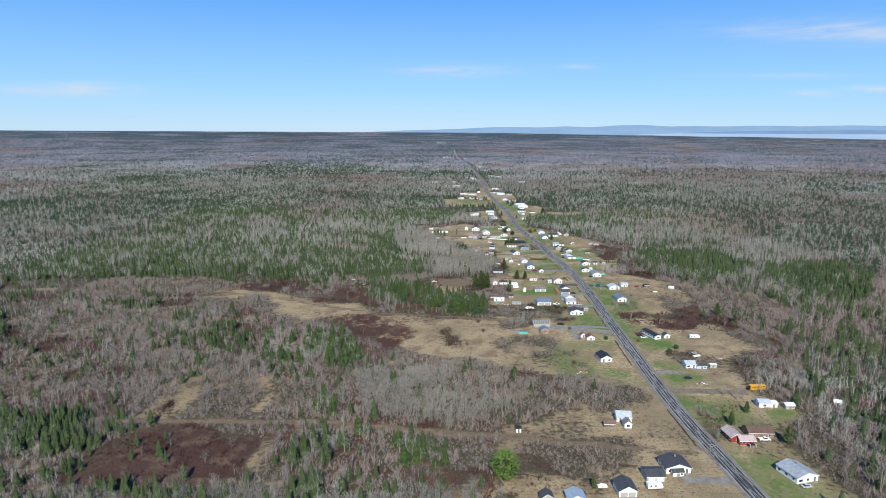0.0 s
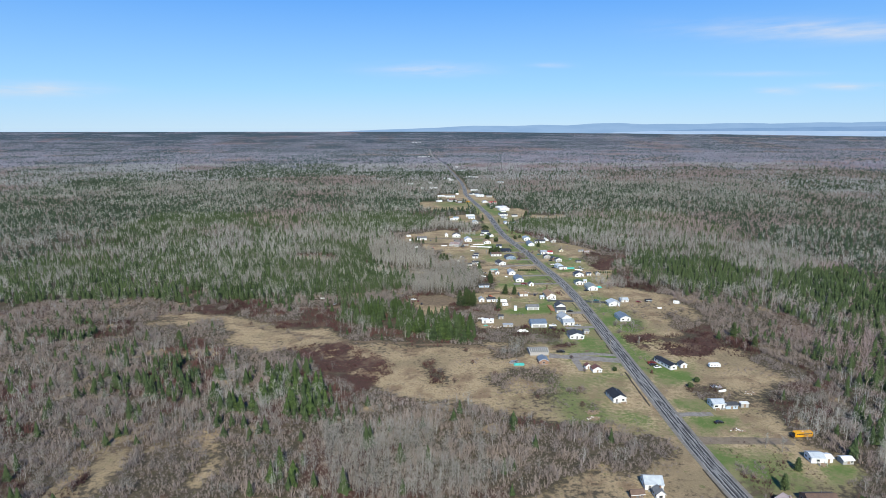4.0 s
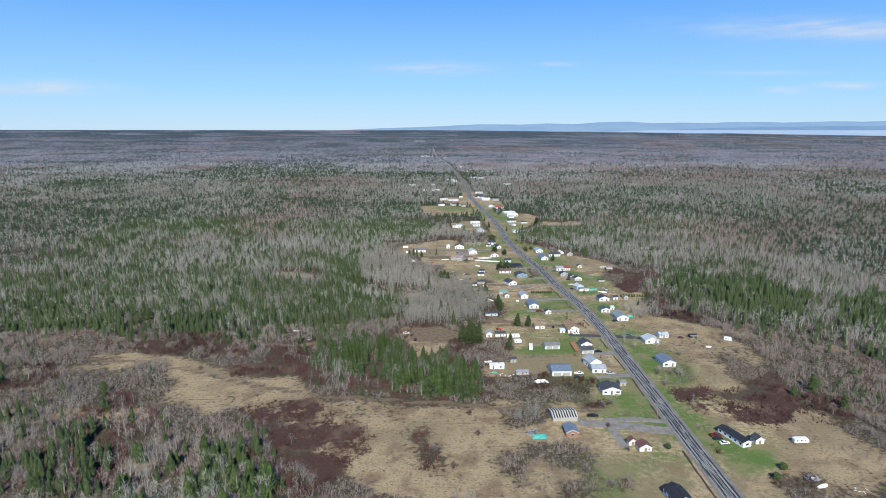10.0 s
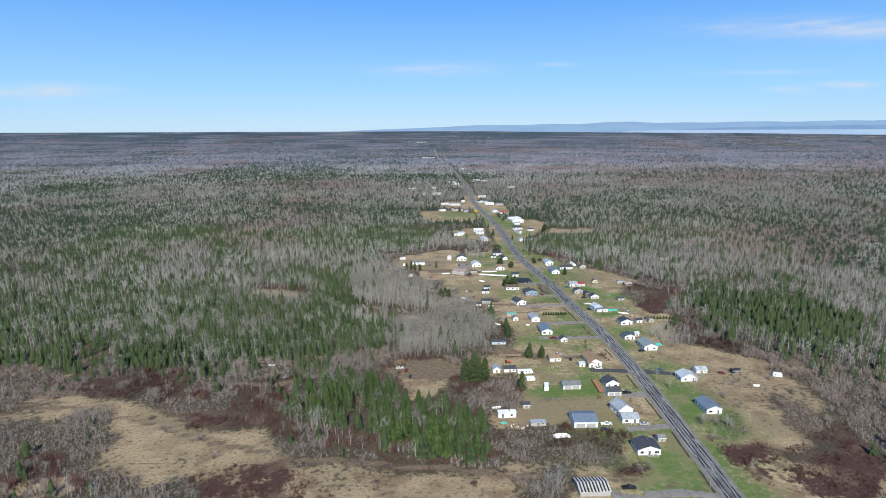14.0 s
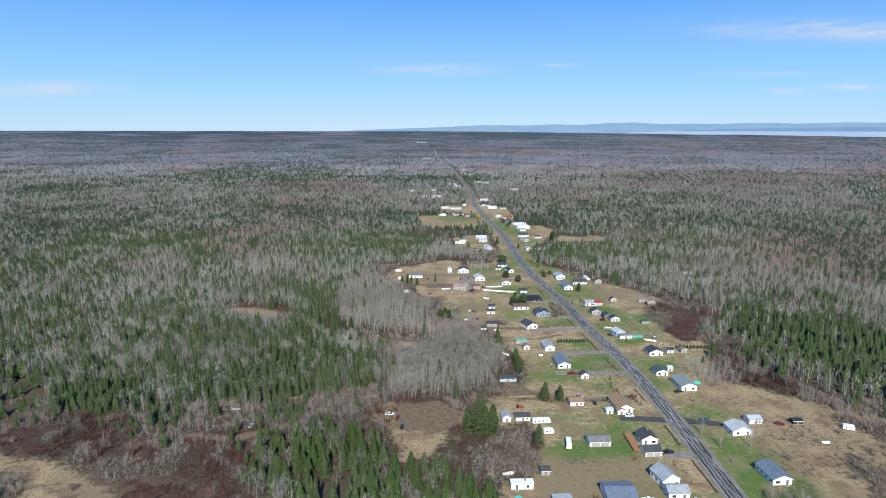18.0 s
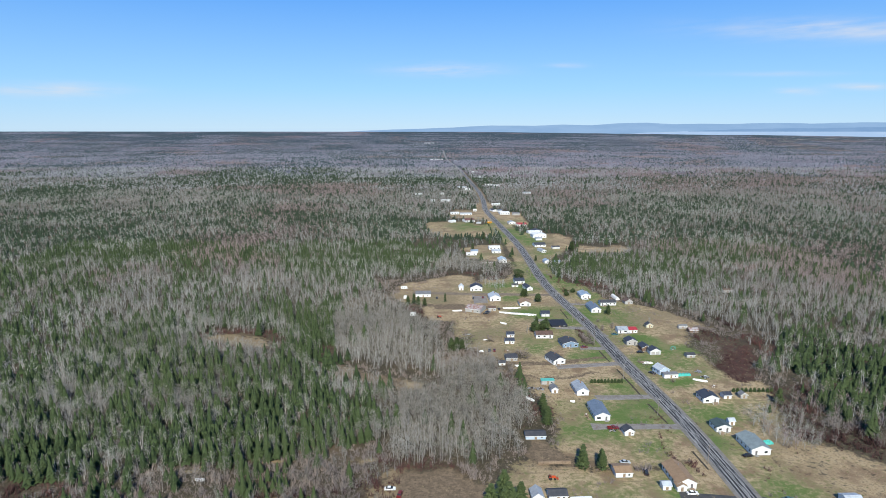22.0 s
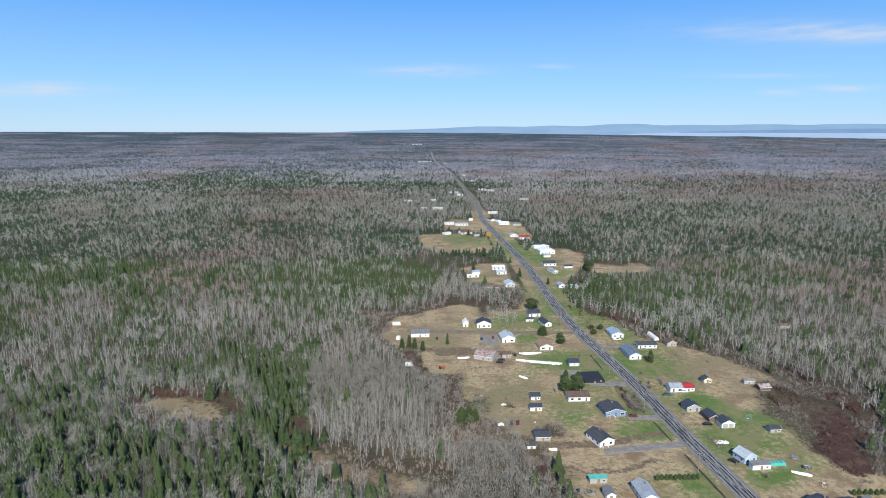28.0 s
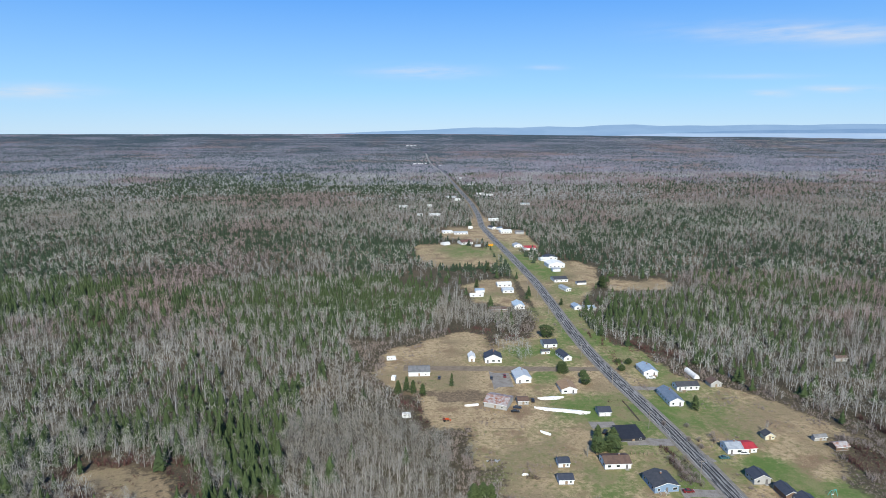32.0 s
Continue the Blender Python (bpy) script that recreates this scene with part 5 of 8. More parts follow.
def building(kind, along, x, y, rz, w, d, h, rise, roof, wall):
    rg = house_rng
    words = {"house": "house", "garage": "garage", "shed": "shed", "mobile": "mobile home", "barn": "barn", "tunnel": "greenhouse tunnel"}[kind]
    size = "long" if max(w, d) > 1.7 * min(w, d) else ("small" if w * d < 20 else "low")
    label = f"{size} {WALL_WORDS.get(wall, wall)} {words} with a {ROOF_WORDS[roof]} {'flat' if along == 'f' else 'gable'} roof"
    name = {"mobile": "mobile_home", "tunnel": "greenhouse"}.get(kind, kind)
    zz = float(land(y))
    ob = thing(name, x, y, zz, rz, label, words, "buildings along the road")
    BUILT.append((x, y, 0.55 * max(w, d) + 3.0))
    far = y > 1020
    part("wall", joined("wall", [gable_prism(w, d, h, max(rise - 0.02, 0.01), along)], WALL_M[wall]), ob)
    part("footing", box("footing", -w / 2 - 0.05, -d / 2 - 0.05, -0.3, w / 2 + 0.05, d / 2 + 0.05, 0.25, CONCRETE), ob)
    for side in ((1,) if along == "f" else (-1, 1)):
        rf = part("roof", joined("roof", [roof_slab(w, d, h, rise, along, side)], ROOF_M[roof]), ob, ROOF_WORDS[roof] + " roof slope")
        if kind == "tunnel":
            n = 9
            for i in range(n):
                u = -w / 2 + (i + 0.5) * w / n
                k = rise / (d / 2)
                p = [(u - 0.32, side * (d / 2 + 0.3), h - 0.3 * k + 0.19), (u + 0.32, side * (d / 2 + 0.3), h - 0.3 * k + 0.19),
                     (u + 0.32, side * 0.1, h + rise - 0.1 * k + 0.19), (u - 0.32, side * 0.1, h + rise - 0.1 * k + 0.19)]
                q = [(a, b, c + 0.04) for a, b, c in p]
                part("slat", mesh_of("slat", p + q, [(0, 1, 2, 3), (7, 6, 5, 4), (0, 4, 5, 1), (1, 5, 6, 2), (2, 6, 7, 3), (3, 7, 4, 0)], RUBBER), rf, "dark roof batten")
    if along != "f" and kind != "tunnel":
        # ridge cap and pale fascia boards on the gable that faces the flight
        if along == "g":
            part("ridge", box("ridge", -0.14, -d / 2 - 0.33, h + rise + 0.12, 0.14, d / 2 + 0.33, h + rise + 0.2, ROOF_M[roof]), ob)
            for s in (-1, 1):
                e = w / 2 + 0.4
                k = rise / (w / 2)
                p = [(s * e, -d / 2 - 0.36, h - 0.4 * k - 0.1), (0, -d / 2 - 0.36, h + rise - 0.1), (0, -d / 2 - 0.36, h + rise + 0.12), (s * e, -d / 2 - 0.36, h - 0.4 * k + 0.12)]
                q = [(a, b + 0.06, c) for a, b, c in p]
                part("fascia", mesh_of("fascia", p + q, [(0, 1, 2, 3), (7, 6, 5, 4), (0, 4, 5, 1), (1, 5, 6, 2), (2, 6, 7, 3), (3, 7, 4, 0)], TRIM), ob, "white fascia board")
        else:
            part("ridge", box("ridge", -w / 2 - 0.33, -0.14, h + rise + 0.12, w / 2 + 0.33, 0.14, h + rise + 0.2, ROOF_M[roof]), ob)
            part("fascia", box("fascia", -w / 2 - 0.3, -d / 2 - 0.47, h - 0.4 * rise / (d / 2) - 0.1, w / 2 + 0.3, -d / 2 - 0.41, h - 0.4 * rise / (d / 2) + 0.14, TRIM), ob, "white eaves board")
    yf = -d / 2
    if kind in ("house", "mobile") and not far:
        n = max(1, int(w / 3.2))
        spots = [-w / 2 + (i + 0.5) * w / n for i in range(n)]
        door_at = rg.randrange(n) if n > 1 else -1
        for i, u in enumerate(spots):
            if i == door_at:
                dr = part("door", box("door", u - 0.48, yf - 0.06, 0.25, u + 0.48, yf + 0.02, min(2.3, h - 0.15), DOOR_M), ob, "dark entrance door")
                part("door_handle", box("door_handle", u + 0.32, yf - 0.12, 1.2, u + 0.4, yf - 0.05, 1.3, STEEL), dr)
                part("step", box("step", u - 0.8, yf - 1.1, 0.0, u + 0.8, yf - 0.06, 0.22, CONCRETE), ob, "concrete doorstep")
            else:
                window_on(ob, u, min(1.55, h * 0.58), yf, rg.choice((1.0, 1.4, 1.8)), 1.0, 1)
        if kind == "house" and w > 5.5 and rg.random() < 0.6:
            porch(ob, rg.choice((-1, 1)) * w * 0.22, yf, rg.uniform(2.2, 3.4), rg.uniform(1.4, 2.2))
        n = max(2, int(d / 3.0))
        for i in range(n):
            window_on(ob, -w / 2, min(1.55, h * 0.58), -d / 2 + (i + 0.5) * d / n, rg.choice((0.9, 1.2)), 0.95, -1, "side")
        if rg.random() < 0.55:
            cx, cy = (0.6, d * 0.15) if along == "g" else (w * 0.15, 0.5)
            ch = part("chimney", box("chimney", cx - 0.28, cy - 0.28, h, cx + 0.28, cy + 0.28, h + rise + 0.75, WALL_M["brick"]), ob, "brick chimney stack")
            part("chimney_cap", box("chimney_cap", cx - 0.34, cy - 0.34, h + rise + 0.75, cx + 0.34, cy + 0.34, h + rise + 0.85, CONCRETE), ch)
        else:
            part("vent_pipe", joined("vent_pipe", [tube((w * 0.12, d * 0.2, h), (w * 0.12, d * 0.2, h + rise + 0.5), 0.07)], STEEL), ob, "metal vent pipe")
    elif kind == "garage":
        n = 2 if w > 6 else 1
        for i in range(n):
            u = (i - (n - 1) / 2) * w * 0.44
            gd = part("garage_door", box("garage_door", u - w * 0.19, yf - 0.05, 0.2, u + w * 0.19, yf + 0.02, 2.3, WALL_M["grey"] if wall == "white" else TRIM), ob, "panelled garage door")
            for j in range(3):
                part("panel_joint", box("panel_joint", u - w * 0.19, yf - 0.07, 0.7 + 0.5 * j, u + w * 0.19, yf - 0.045, 0.74 + 0.5 * j, CONCRETE), gd)
    elif kind in ("shed", "barn") and not far:
        dr = part("door", box("door", -0.55, yf - 0.05, 0.2, 0.55, yf + 0.02, min(2.0, h - 0.1), WOOD if wall != "brown" else DOOR_M), ob, "plank door")
        part("hinge", box("hinge", -0.55, yf - 0.08, 1.5, -0.2, yf - 0.045, 1.58, STEEL), dr)
        if w > 4.5:
            window_on(ob, w * 0.3, 1.3, yf, 0.8, 0.7, 1)
    elif far and kind in ("house", "mobile"):
        n = max(2, int(w / 4))
        for i in range(n):
            window_on(ob, -w / 2 + (i + 0.5) * w / n, min(1.6, h * 0.55), yf, 1.4, 1.1, 1)
    return ob


building("house", "l", 92.1, 288.6, -5.3, 7.4, 7.0, 2.7, 1.9, "pale", "white")
building("house", "g", 91.9, 280.7, 0.3, 3.5, 4.2, 2.6, 1.4, "grey", "white")
building("shed", "l", 83.0, 281.0, 5.5, 5.5, 1.9, 2.2, 1.2, "brown", "brown")
building("house", "g", 101.5, 243.3, 2.2, 10.7, 9.7, 2.7, 1.8, "dark", "white")
building("shed", "l", 100.6, 237.2, 4.6, 4.8, 2.2, 2.3, 0.8, "dark", "white")
building("garage", "l", 89.7, 235.9, 1.3, 7.8, 7.5, 2.6, 1.2, "dark", "grey")
building("garage", "g", 74.7, 225.3, 1.3, 7.3, 8.6, 2.9, 2.0, "dark", "white")
building("shed", "g", 41.6, 219.0, 3.2, 4.8, 4.3, 2.5, 1.5, "dark", "grey")
building("house", "g", 53.1, 218.8, 2.3, 6.9, 6.2, 2.6, 1.6, "blue", "white")
building("house", "l", 171.7, 305.0, -4.1, 5.8, 5.8, 2.8, 1.0, "pale", "white")
building("shed", "l", 176.3, 304.3, 5.1, 4.1, 4.1, 2.5, 0.6, "white", "white")
building("shed", "l", 184.3, 302.6, 2.9, 4.9, 3.7, 2.2, 0.7, "white", "grey")
building("house", "g", 139.1, 269.8, 4.5, 6.1, 9.0, 2.8, 1.8, "pink", "red")
building("house", "l", 143.2, 265.4, 2.3, 7.5, 5.1, 2.5, 1.4, "pink", "red")
building("house", "l", 153.3, 273.7, -1.9, 11.9, 7.5, 2.6, 1.8, "brown", "brick")
building("house", "g", 151.9, 237.7, 14.4, 10.7, 11.5, 2.8, 1.8, "silver", "white")
building("shed", "l", 213.2, 306.8, -25.2, 3.4, 1.2, 2.0, 0.8, "white", "grey")
building("mobile", "g", 149.4, 416.7, 16.2, 4.7, 15.8, 2.8, 0.7, "black", "white")
building("shed", "g", 158.8, 413.7, 5.9, 4.2, 4.1, 2.4, 1.3, "dark", "white")
building("house", "g", 103.6, 370.8, 5.5, 7.2, 10.1, 2.8, 1.7, "black", "white")
building("house", "l", 153.9, 359.6, 2.3, 6.5, 6.5, 2.8, 1.2, "pale", "white")
building("shed", "l", 160.4, 357.4, -0.9, 6.2, 3.6, 2.3, 1.0, "dark", "bluewall")
building("shed", "f", 168.1, 358.1, -0.9, 4.1, 1.9, 2.3, 0.2, "white", "grey")
building("shed", "g", 103.8, 409.2, 1.7, 5.5, 4.9, 2.2, 1.5, "redbrown", "white")
building("shed", "g", 99.7, 413.7, 3.4, 3.4, 3.1, 2.2, 1.3, "redbrown", "white")
building("tunnel", "l", 74.2, 441.4, 1.4, 12.1, 9.7, 2.2, 1.2, "striped", "grey")
building("house", "g", 74.1, 424.7, -1.0, 5.6, 7.8, 2.5, 1.4, "bluegrey", "brick")
building("garage", "l", 85.1, 498.0, 0.0, 11.4, 11.4, 3.2, 1.6, "bluegrey", "white")
building("house", "l", 108.2, 499.1, 0.5, 8.2, 6.5, 2.8, 1.6, "silver", "white")
building("house", "g", 107.4, 508.6, 12.0, 7.6, 9.4, 3.6, 2.4, "silver", "white")
building("house", "g", 106.7, 470.9, 0.0, 10.1, 9.4, 2.8, 1.7, "dark", "white")
building("shed", "l", 116.5, 479.3, 3.8, 3.5, 3.5, 2.2, 0.9, "grey", "grey")
building("mobile", "f", 48.3, 505.5, 0.4, 8.9, 3.1, 2.7, 0.2, "white", "white")
building("shed", "l", 59.6, 515.9, 2.7, 3.7, 3.7, 2.2, 0.9, "dark", "grey")
building("shed", "f", 62.4, 496.4, 0.7, 7.3, 2.6, 1.8, 0.2, "silver", "grey")
building("house", "g", 153.6, 510.6, 3.1, 8.0, 12.5, 2.8, 1.6, "bluegrey", "white")
building("house", "g", 110.5, 576.4, 2.6, 7.9, 15.1, 2.8, 2.0, "tan", "white")
building("shed", "g", 108.2, 568.8, 2.0, 3.8, 3.4, 2.4, 1.0, "tan", "white")
building("shed", "l", 102.6, 569.9, 2.3, 3.4, 3.4, 2.2, 0.8, "pale", "white")
building("shed", "l", 88.1, 580.9, 1.6, 7.0, 6.9, 2.4, 0.9, "tan", "white")
building("shed", "g", 49.5, 563.7, 1.6, 4.2, 5.8, 2.5, 1.5, "silver", "white")
building("shed", "l", 57.6, 564.3, 2.0, 7.2, 5.0, 2.3, 1.1, "dark", "white")
building("garage", "l", 88.7, 539.6, 1.4, 9.7, 6.4, 2.6, 1.3, "grey", "white")
building("house", "g", 111.6, 541.4, 2.2, 7.3, 7.8, 2.9, 1.9, "dark", "white")
building("garage", "l", 109.7, 530.1, 2.9, 7.5, 5.8, 2.6, 1.6, "dark", "white")
building("house", "g", 158.2, 548.7, 1.6, 9.5, 8.5, 2.7, 1.9, "pale", "white")
building("shed", "l", 170.7, 558.8, 0.7, 6.4, 5.9, 2.3, 1.0, "pale", "white")
building("shed", "l", 191.0, 556.5, 1.3, 4.8, 3.2, 2.0, 0.6, "black", "black")
building("house", "g", 154.2, 601.1, 0.9, 8.6, 13.9, 2.9, 1.8, "greygreen", "white")
building("house", "g", 147.4, 618.8, 2.2, 7.0, 7.2, 2.7, 1.2, "darkgreen", "white")
building("shed", "l", 154.6, 623.2, 2.8, 3.0, 3.0, 2.5, 0.8, "pale", "white")
building("house", "g", 155.4, 650.6, 2.3, 8.5, 8.4, 2.8, 1.7, "navy", "white")
building("shed", "l", 166.6, 653.3, 2.5, 4.1, 4.1, 2.3, 1.0, "navy", "white")
building("shed", "g", 175.6, 653.2, 2.9, 3.6, 3.3, 2.2, 1.2, "grey", "grey")
building("house", "g", 144.2, 687.9, 16.0, 6.7, 6.9, 3.0, 1.8, "pale", "bluewall")
building("shed", "f", 146.9, 680.5, 4.1, 8.4, 2.9, 2.5, 0.3, "grey", "white")
building("garage", "g", 151.0, 719.3, 2.6, 6.6, 6.0, 2.7, 1.6, "navy", "white")
building("shed", "g", 147.2, 726.4, 2.1, 5.4, 7.9, 2.6, 1.4, "navy", "brown")
building("shed", "l", 171.8, 713.2, 2.0, 5.2, 4.2, 1.9, 0.8, "dark", "grey")
building("house", "g", 92.8, 635.2, 0.9, 7.5, 15.3, 2.8, 1.6, "bluegrey", "white")
building("house", "g", 89.8, 662.2, 3.2, 6.3, 11.4, 2.8, 1.6, "silver", "white")
building("shed", "g", 75.4, 662.3, 2.1, 3.6, 5.4, 2.4, 1.2, "grey", "white")
building("shed", "f", 73.8, 672.6, 2.3, 7.3, 2.5, 2.4, 0.2, "teal", "grey")
building("house", "g", 84.7, 706.3, 18.9, 8.0, 11.1, 2.8, 1.8, "dark", "white")
building("shed", "l", 57.8, 710.5, 2.2, 7.0, 7.0, 2.2, 1.0, "dark", "grey")
building("shed", "l", 51.1, 701.4, 2.7, 3.8, 3.1, 1.9, 1.0, "dark", "white")
building("house", "g", 99.3, 735.6, 5.3, 10.5, 10.9, 2.8, 1.6, "dark", "blue")
building("shed", "g", 101.3, 614.5, 4.6, 4.6, 4.5, 2.4, 1.4, "dark", "white")
building("shed", "l", 56.7, 612.1, 0.5, 9.3, 5.5, 2.0, 0.9, "dark", "bluewall")
building("house", "l", 143.0, 761.4, -0.0, 7.1, 7.1, 2.8, 1.4, "silver", "white")
building("shed", "l", 149.7, 762.0, 4.8, 7.0, 7.0, 2.4, 0.9, "redroof", "white")
building("house", "g", 141.7, 737.3, 1.4, 7.1, 6.8, 2.7, 1.7, "navy", "grey")
building("shed", "g", 166.0, 771.8, 2.0, 4.6, 4.1, 2.2, 1.4, "dark", "cream")
building("shed", "l", 189.5, 768.9, 4.4, 6.3, 2.2, 2.1, 0.8, "grey", "grey")
building("shed", "l", 193.6, 760.9, 5.9, 6.7, 4.6, 2.1, 1.0, "rust", "brown")
building("shed", "g", 169.9, 833.2, 4.5, 6.5, 5.8, 2.4, 1.8, "brown", "grey")
building("house", "g", 136.9, 815.7, 1.2, 7.6, 17.0, 2.9, 1.8, "bluegrey", "white")
building("house", "l", 151.9, 829.7, 2.6, 12.9, 6.3, 2.7, 1.5, "dark", "white")
building("house", "g", 138.7, 854.2, 1.6, 8.4, 12.4, 2.8, 1.6, "blue", "white")
building("house", "g", 60.6, 846.8, 3.8, 9.0, 11.5, 3.2, 2.2, "palegrey", "white")
building("house", "g", 83.8, 831.1, 1.9, 8.8, 10.9, 2.6, 1.7, "tan", "white")
building("shed", "l", 55.7, 815.6, 0.9, 5.7, 5.7, 2.4, 1.0, "brown", "grey")
building("garage", "l", 95.4, 800.9, 0.5, 6.5, 6.5, 2.4, 1.4, "navy", "grey")
building("shed", "f", 100.6, 777.6, 3.4, 11.6, 12.0, 1.5, 0.7, "black", "black")
building("house", "l", 85.7, 752.4, 0.5, 11.6, 8.4, 2.7, 1.4, "brown", "white")
building("shed", "l", 62.6, 753.1, 0.4, 5.0, 5.0, 2.3, 1.1, "navy", "white")
building("shed", "l", 60.4, 740.0, -0.1, 6.1, 4.8, 2.4, 1.1, "navy", "white")
building("house", "g", 47.5, 877.6, -1.4, 10.5, 9.4, 3.4, 2.3, "navy", "white")
building("shed", "g", 34.1, 879.2, -1.4, 4.0, 6.9, 3.0, 1.8, "white", "white")
building("barn", "l", 0.4, 859.0, 0.5, 12.8, 9.9, 2.8, 1.4, "grey", "white")
building("barn", "l", 42.8, 814.9, -25.4, 12.6, 12.6, 2.8, 1.8, "rust", "grey")
building("house", "l", 89.3, 903.2, 4.4, 9.1, 9.1, 2.8, 1.8, "navy", "white")
building("shed", "l", 83.6, 887.9, 3.9, 5.6, 2.2, 2.2, 0.9, "dark", "white")
building("house", "g", 93.9, 880.3, 12.4, 5.2, 12.7, 2.6, 1.4, "navy", "white")
building("house", "g", 83.8, 995.1, 2.3, 8.3, 12.9, 3.0, 1.9, "lightblue", "white")
building("house", "l", 82.0, 1065.9, 3.2, 13.2, 9.5, 2.8, 1.2, "white", "white")
building("house", "l", 82.4, 1044.8, 2.4, 10.0, 10.0, 2.7, 1.2, "pale", "white")
building("mobile", "l", 52.7, 1029.9, 1.6, 11.9, 4.2, 2.6, 0.5, "white", "white")
building("shed", "l", 56.9, 1045.1, 5.6, 8.1, 6.1, 2.4, 1.0, "blue", "white")
building("house", "g", 148.8, 1146.8, 6.1, 17.7, 15.9, 4.2, 2.2, "white", "white")
building("shed", "l", 145.4, 1125.4, 1.7, 8.1, 8.1, 2.6, 1.0, "silver", "white")
building("shed", "l", 143.5, 1178.2, 13.3, 9.1, 9.1, 2.4, 1.2, "white", "white")
building("house", "l", 139.1, 1083.6, 5.1, 13.4, 13.4, 2.8, 1.7, "dark", "white")
building("shed", "l", 156.6, 1069.2, 5.7, 8.9, 6.2, 2.2, 1.0, "dark", "white")
building("mobile", "g", 136.3, 1049.4, 16.1, 5.1, 13.9, 2.6, 0.8, "silver", "white")
building("house", "g", 131.0, 989.4, 6.4, 6.0, 9.0, 2.7, 1.3, "blue", "white")
building("shed", "l", 140.9, 986.2, 13.2, 8.1, 8.1, 2.2, 1.0, "blue", "grey")
building("shed", "l", 66.1, 986.6, 2.0, 13.3, 7.7, 2.0, 0.6, "brown", "brown")
building("house", "l", 128.4, 1367.9, 4.4, 16.1, 16.1, 3.0, 1.6, "white", "white")
building("house", "g", 113.8, 1404.6, 20.5, 7.2, 15.0, 2.8, 1.4, "navy", "white")
building("shed", "l", 123.3, 1397.6, 18.1, 8.1, 8.1, 2.6, 1.2, "bluegrey", "white")
building("barn", "l", 147.0, 1358.3, -1.4, 11.5, 11.5, 2.8, 1.6, "grey", "grey")
building("house", "g", 127.5, 1261.3, 5.8, 10.1, 11.3, 2.8, 1.6, "silver", "white")
building("house", "l", 139.7, 1243.8, 3.4, 14.5, 14.5, 2.8, 1.6, "redroof", "white")
building("house", "l", 126.5, 1486.4, 6.4, 15.7, 5.5, 2.8, 1.2, "white", "white")
building("house", "l", 63.7, 1284.6, 18.4, 15.2, 15.2, 3.0, 2.2, "redbrown", "white")
building("mobile", "l", 45.2, 1370.4, 5.3, 13.9, 13.0, 2.6, 0.7, "white", "white")
building("mobile", "l", 63.7, 1361.2, 3.4, 19.1, 12.4, 2.6, 0.7, "pale", "white")
building("house", "l", 81.5, 1402.9, 12.1, 5.7, 2.0, 2.6, 1.4, "white", "white")
building("shed", "l", 37.8, 1278.6, 30.0, 9.0, 9.0, 2.4, 1.0, "white", "white")
building("shed", "l", 77.7, 1261.8, 14.6, 7.1, 2.5, 2.2, 0.8, "silver", "grey")
building("house", "l", 33.6, 1547.9, 0.0, 18.6, 13.0, 2.8, 1.4, "white", "white")
building("house", "l", 8.3, 1548.0, 0.0, 8.4, 5.9, 2.6, 1.4, "white", "white")
building("mobile", "l", -22.1, 1666.0, 0.0, 15.1, 10.6, 2.8, 0.8, "white", "white")
building("house", "l", 28.0, 1679.1, 0.0, 9.9, 6.9, 2.6, 1.2, "white", "white")
building("house", "l", 88.4, 1772.5, 0.0, 11.2, 7.8, 2.8, 1.8, "white", "white")
building("house", "l", 78.7, 1830.7, 0.0, 21.9, 15.4, 2.6, 1.0, "pale", "white")
building("house", "l", 148.9, 1892.2, 0.0, 16.9, 11.8, 2.8, 1.2, "white", "white")
building("house", "l", 165.3, 1869.6, 0.0, 18.5, 13.0, 2.8, 1.2, "white", "white")
building("house", "l", 145.3, 2122.4, 0.0, 15.3, 10.7, 2.8, 1.4, "white", "white")
building("house", "l", 137.8, 2335.1, 0.0, 8.5, 6.0, 3.0, 1.8, "white", "white")
building("house", "l", 215.4, 1693.4, 0.0, 17.2, 12.0, 2.8, 1.4, "pale", "white")
building("house", "g", 152.3, 1185.8, 2.7, 14.5, 13.0, 2.8, 1.6, "navy", "white")
building("shed", "l", 268.7, 866.2, 1.0, 7.7, 2.7, 2.4, 1.2, "brown", "grey")
for k in range(4):
    building("house", "l", 2.0 + 15 * k, 3110.0 + 22 * (k % 2), 0.0, 12.0, 9.0, 4.0, 2.0, "white", "white")
for k in range(3):
    building("house", "l", -40.0 + 24 * k, 4380.0, 0.0, 15.0, 10.0, 4.0, 2.0, "white", "white")
building("house", "l", 105.0, 3005.0, 0.0, 14.0, 9.0, 3.0, 1.6, "pale", "white")

build_woods()
build_far_canopy()
build_brush()


# ---- driveways, ditches, poles ----
beds = []   # drives laid so far, each a little higher than the last


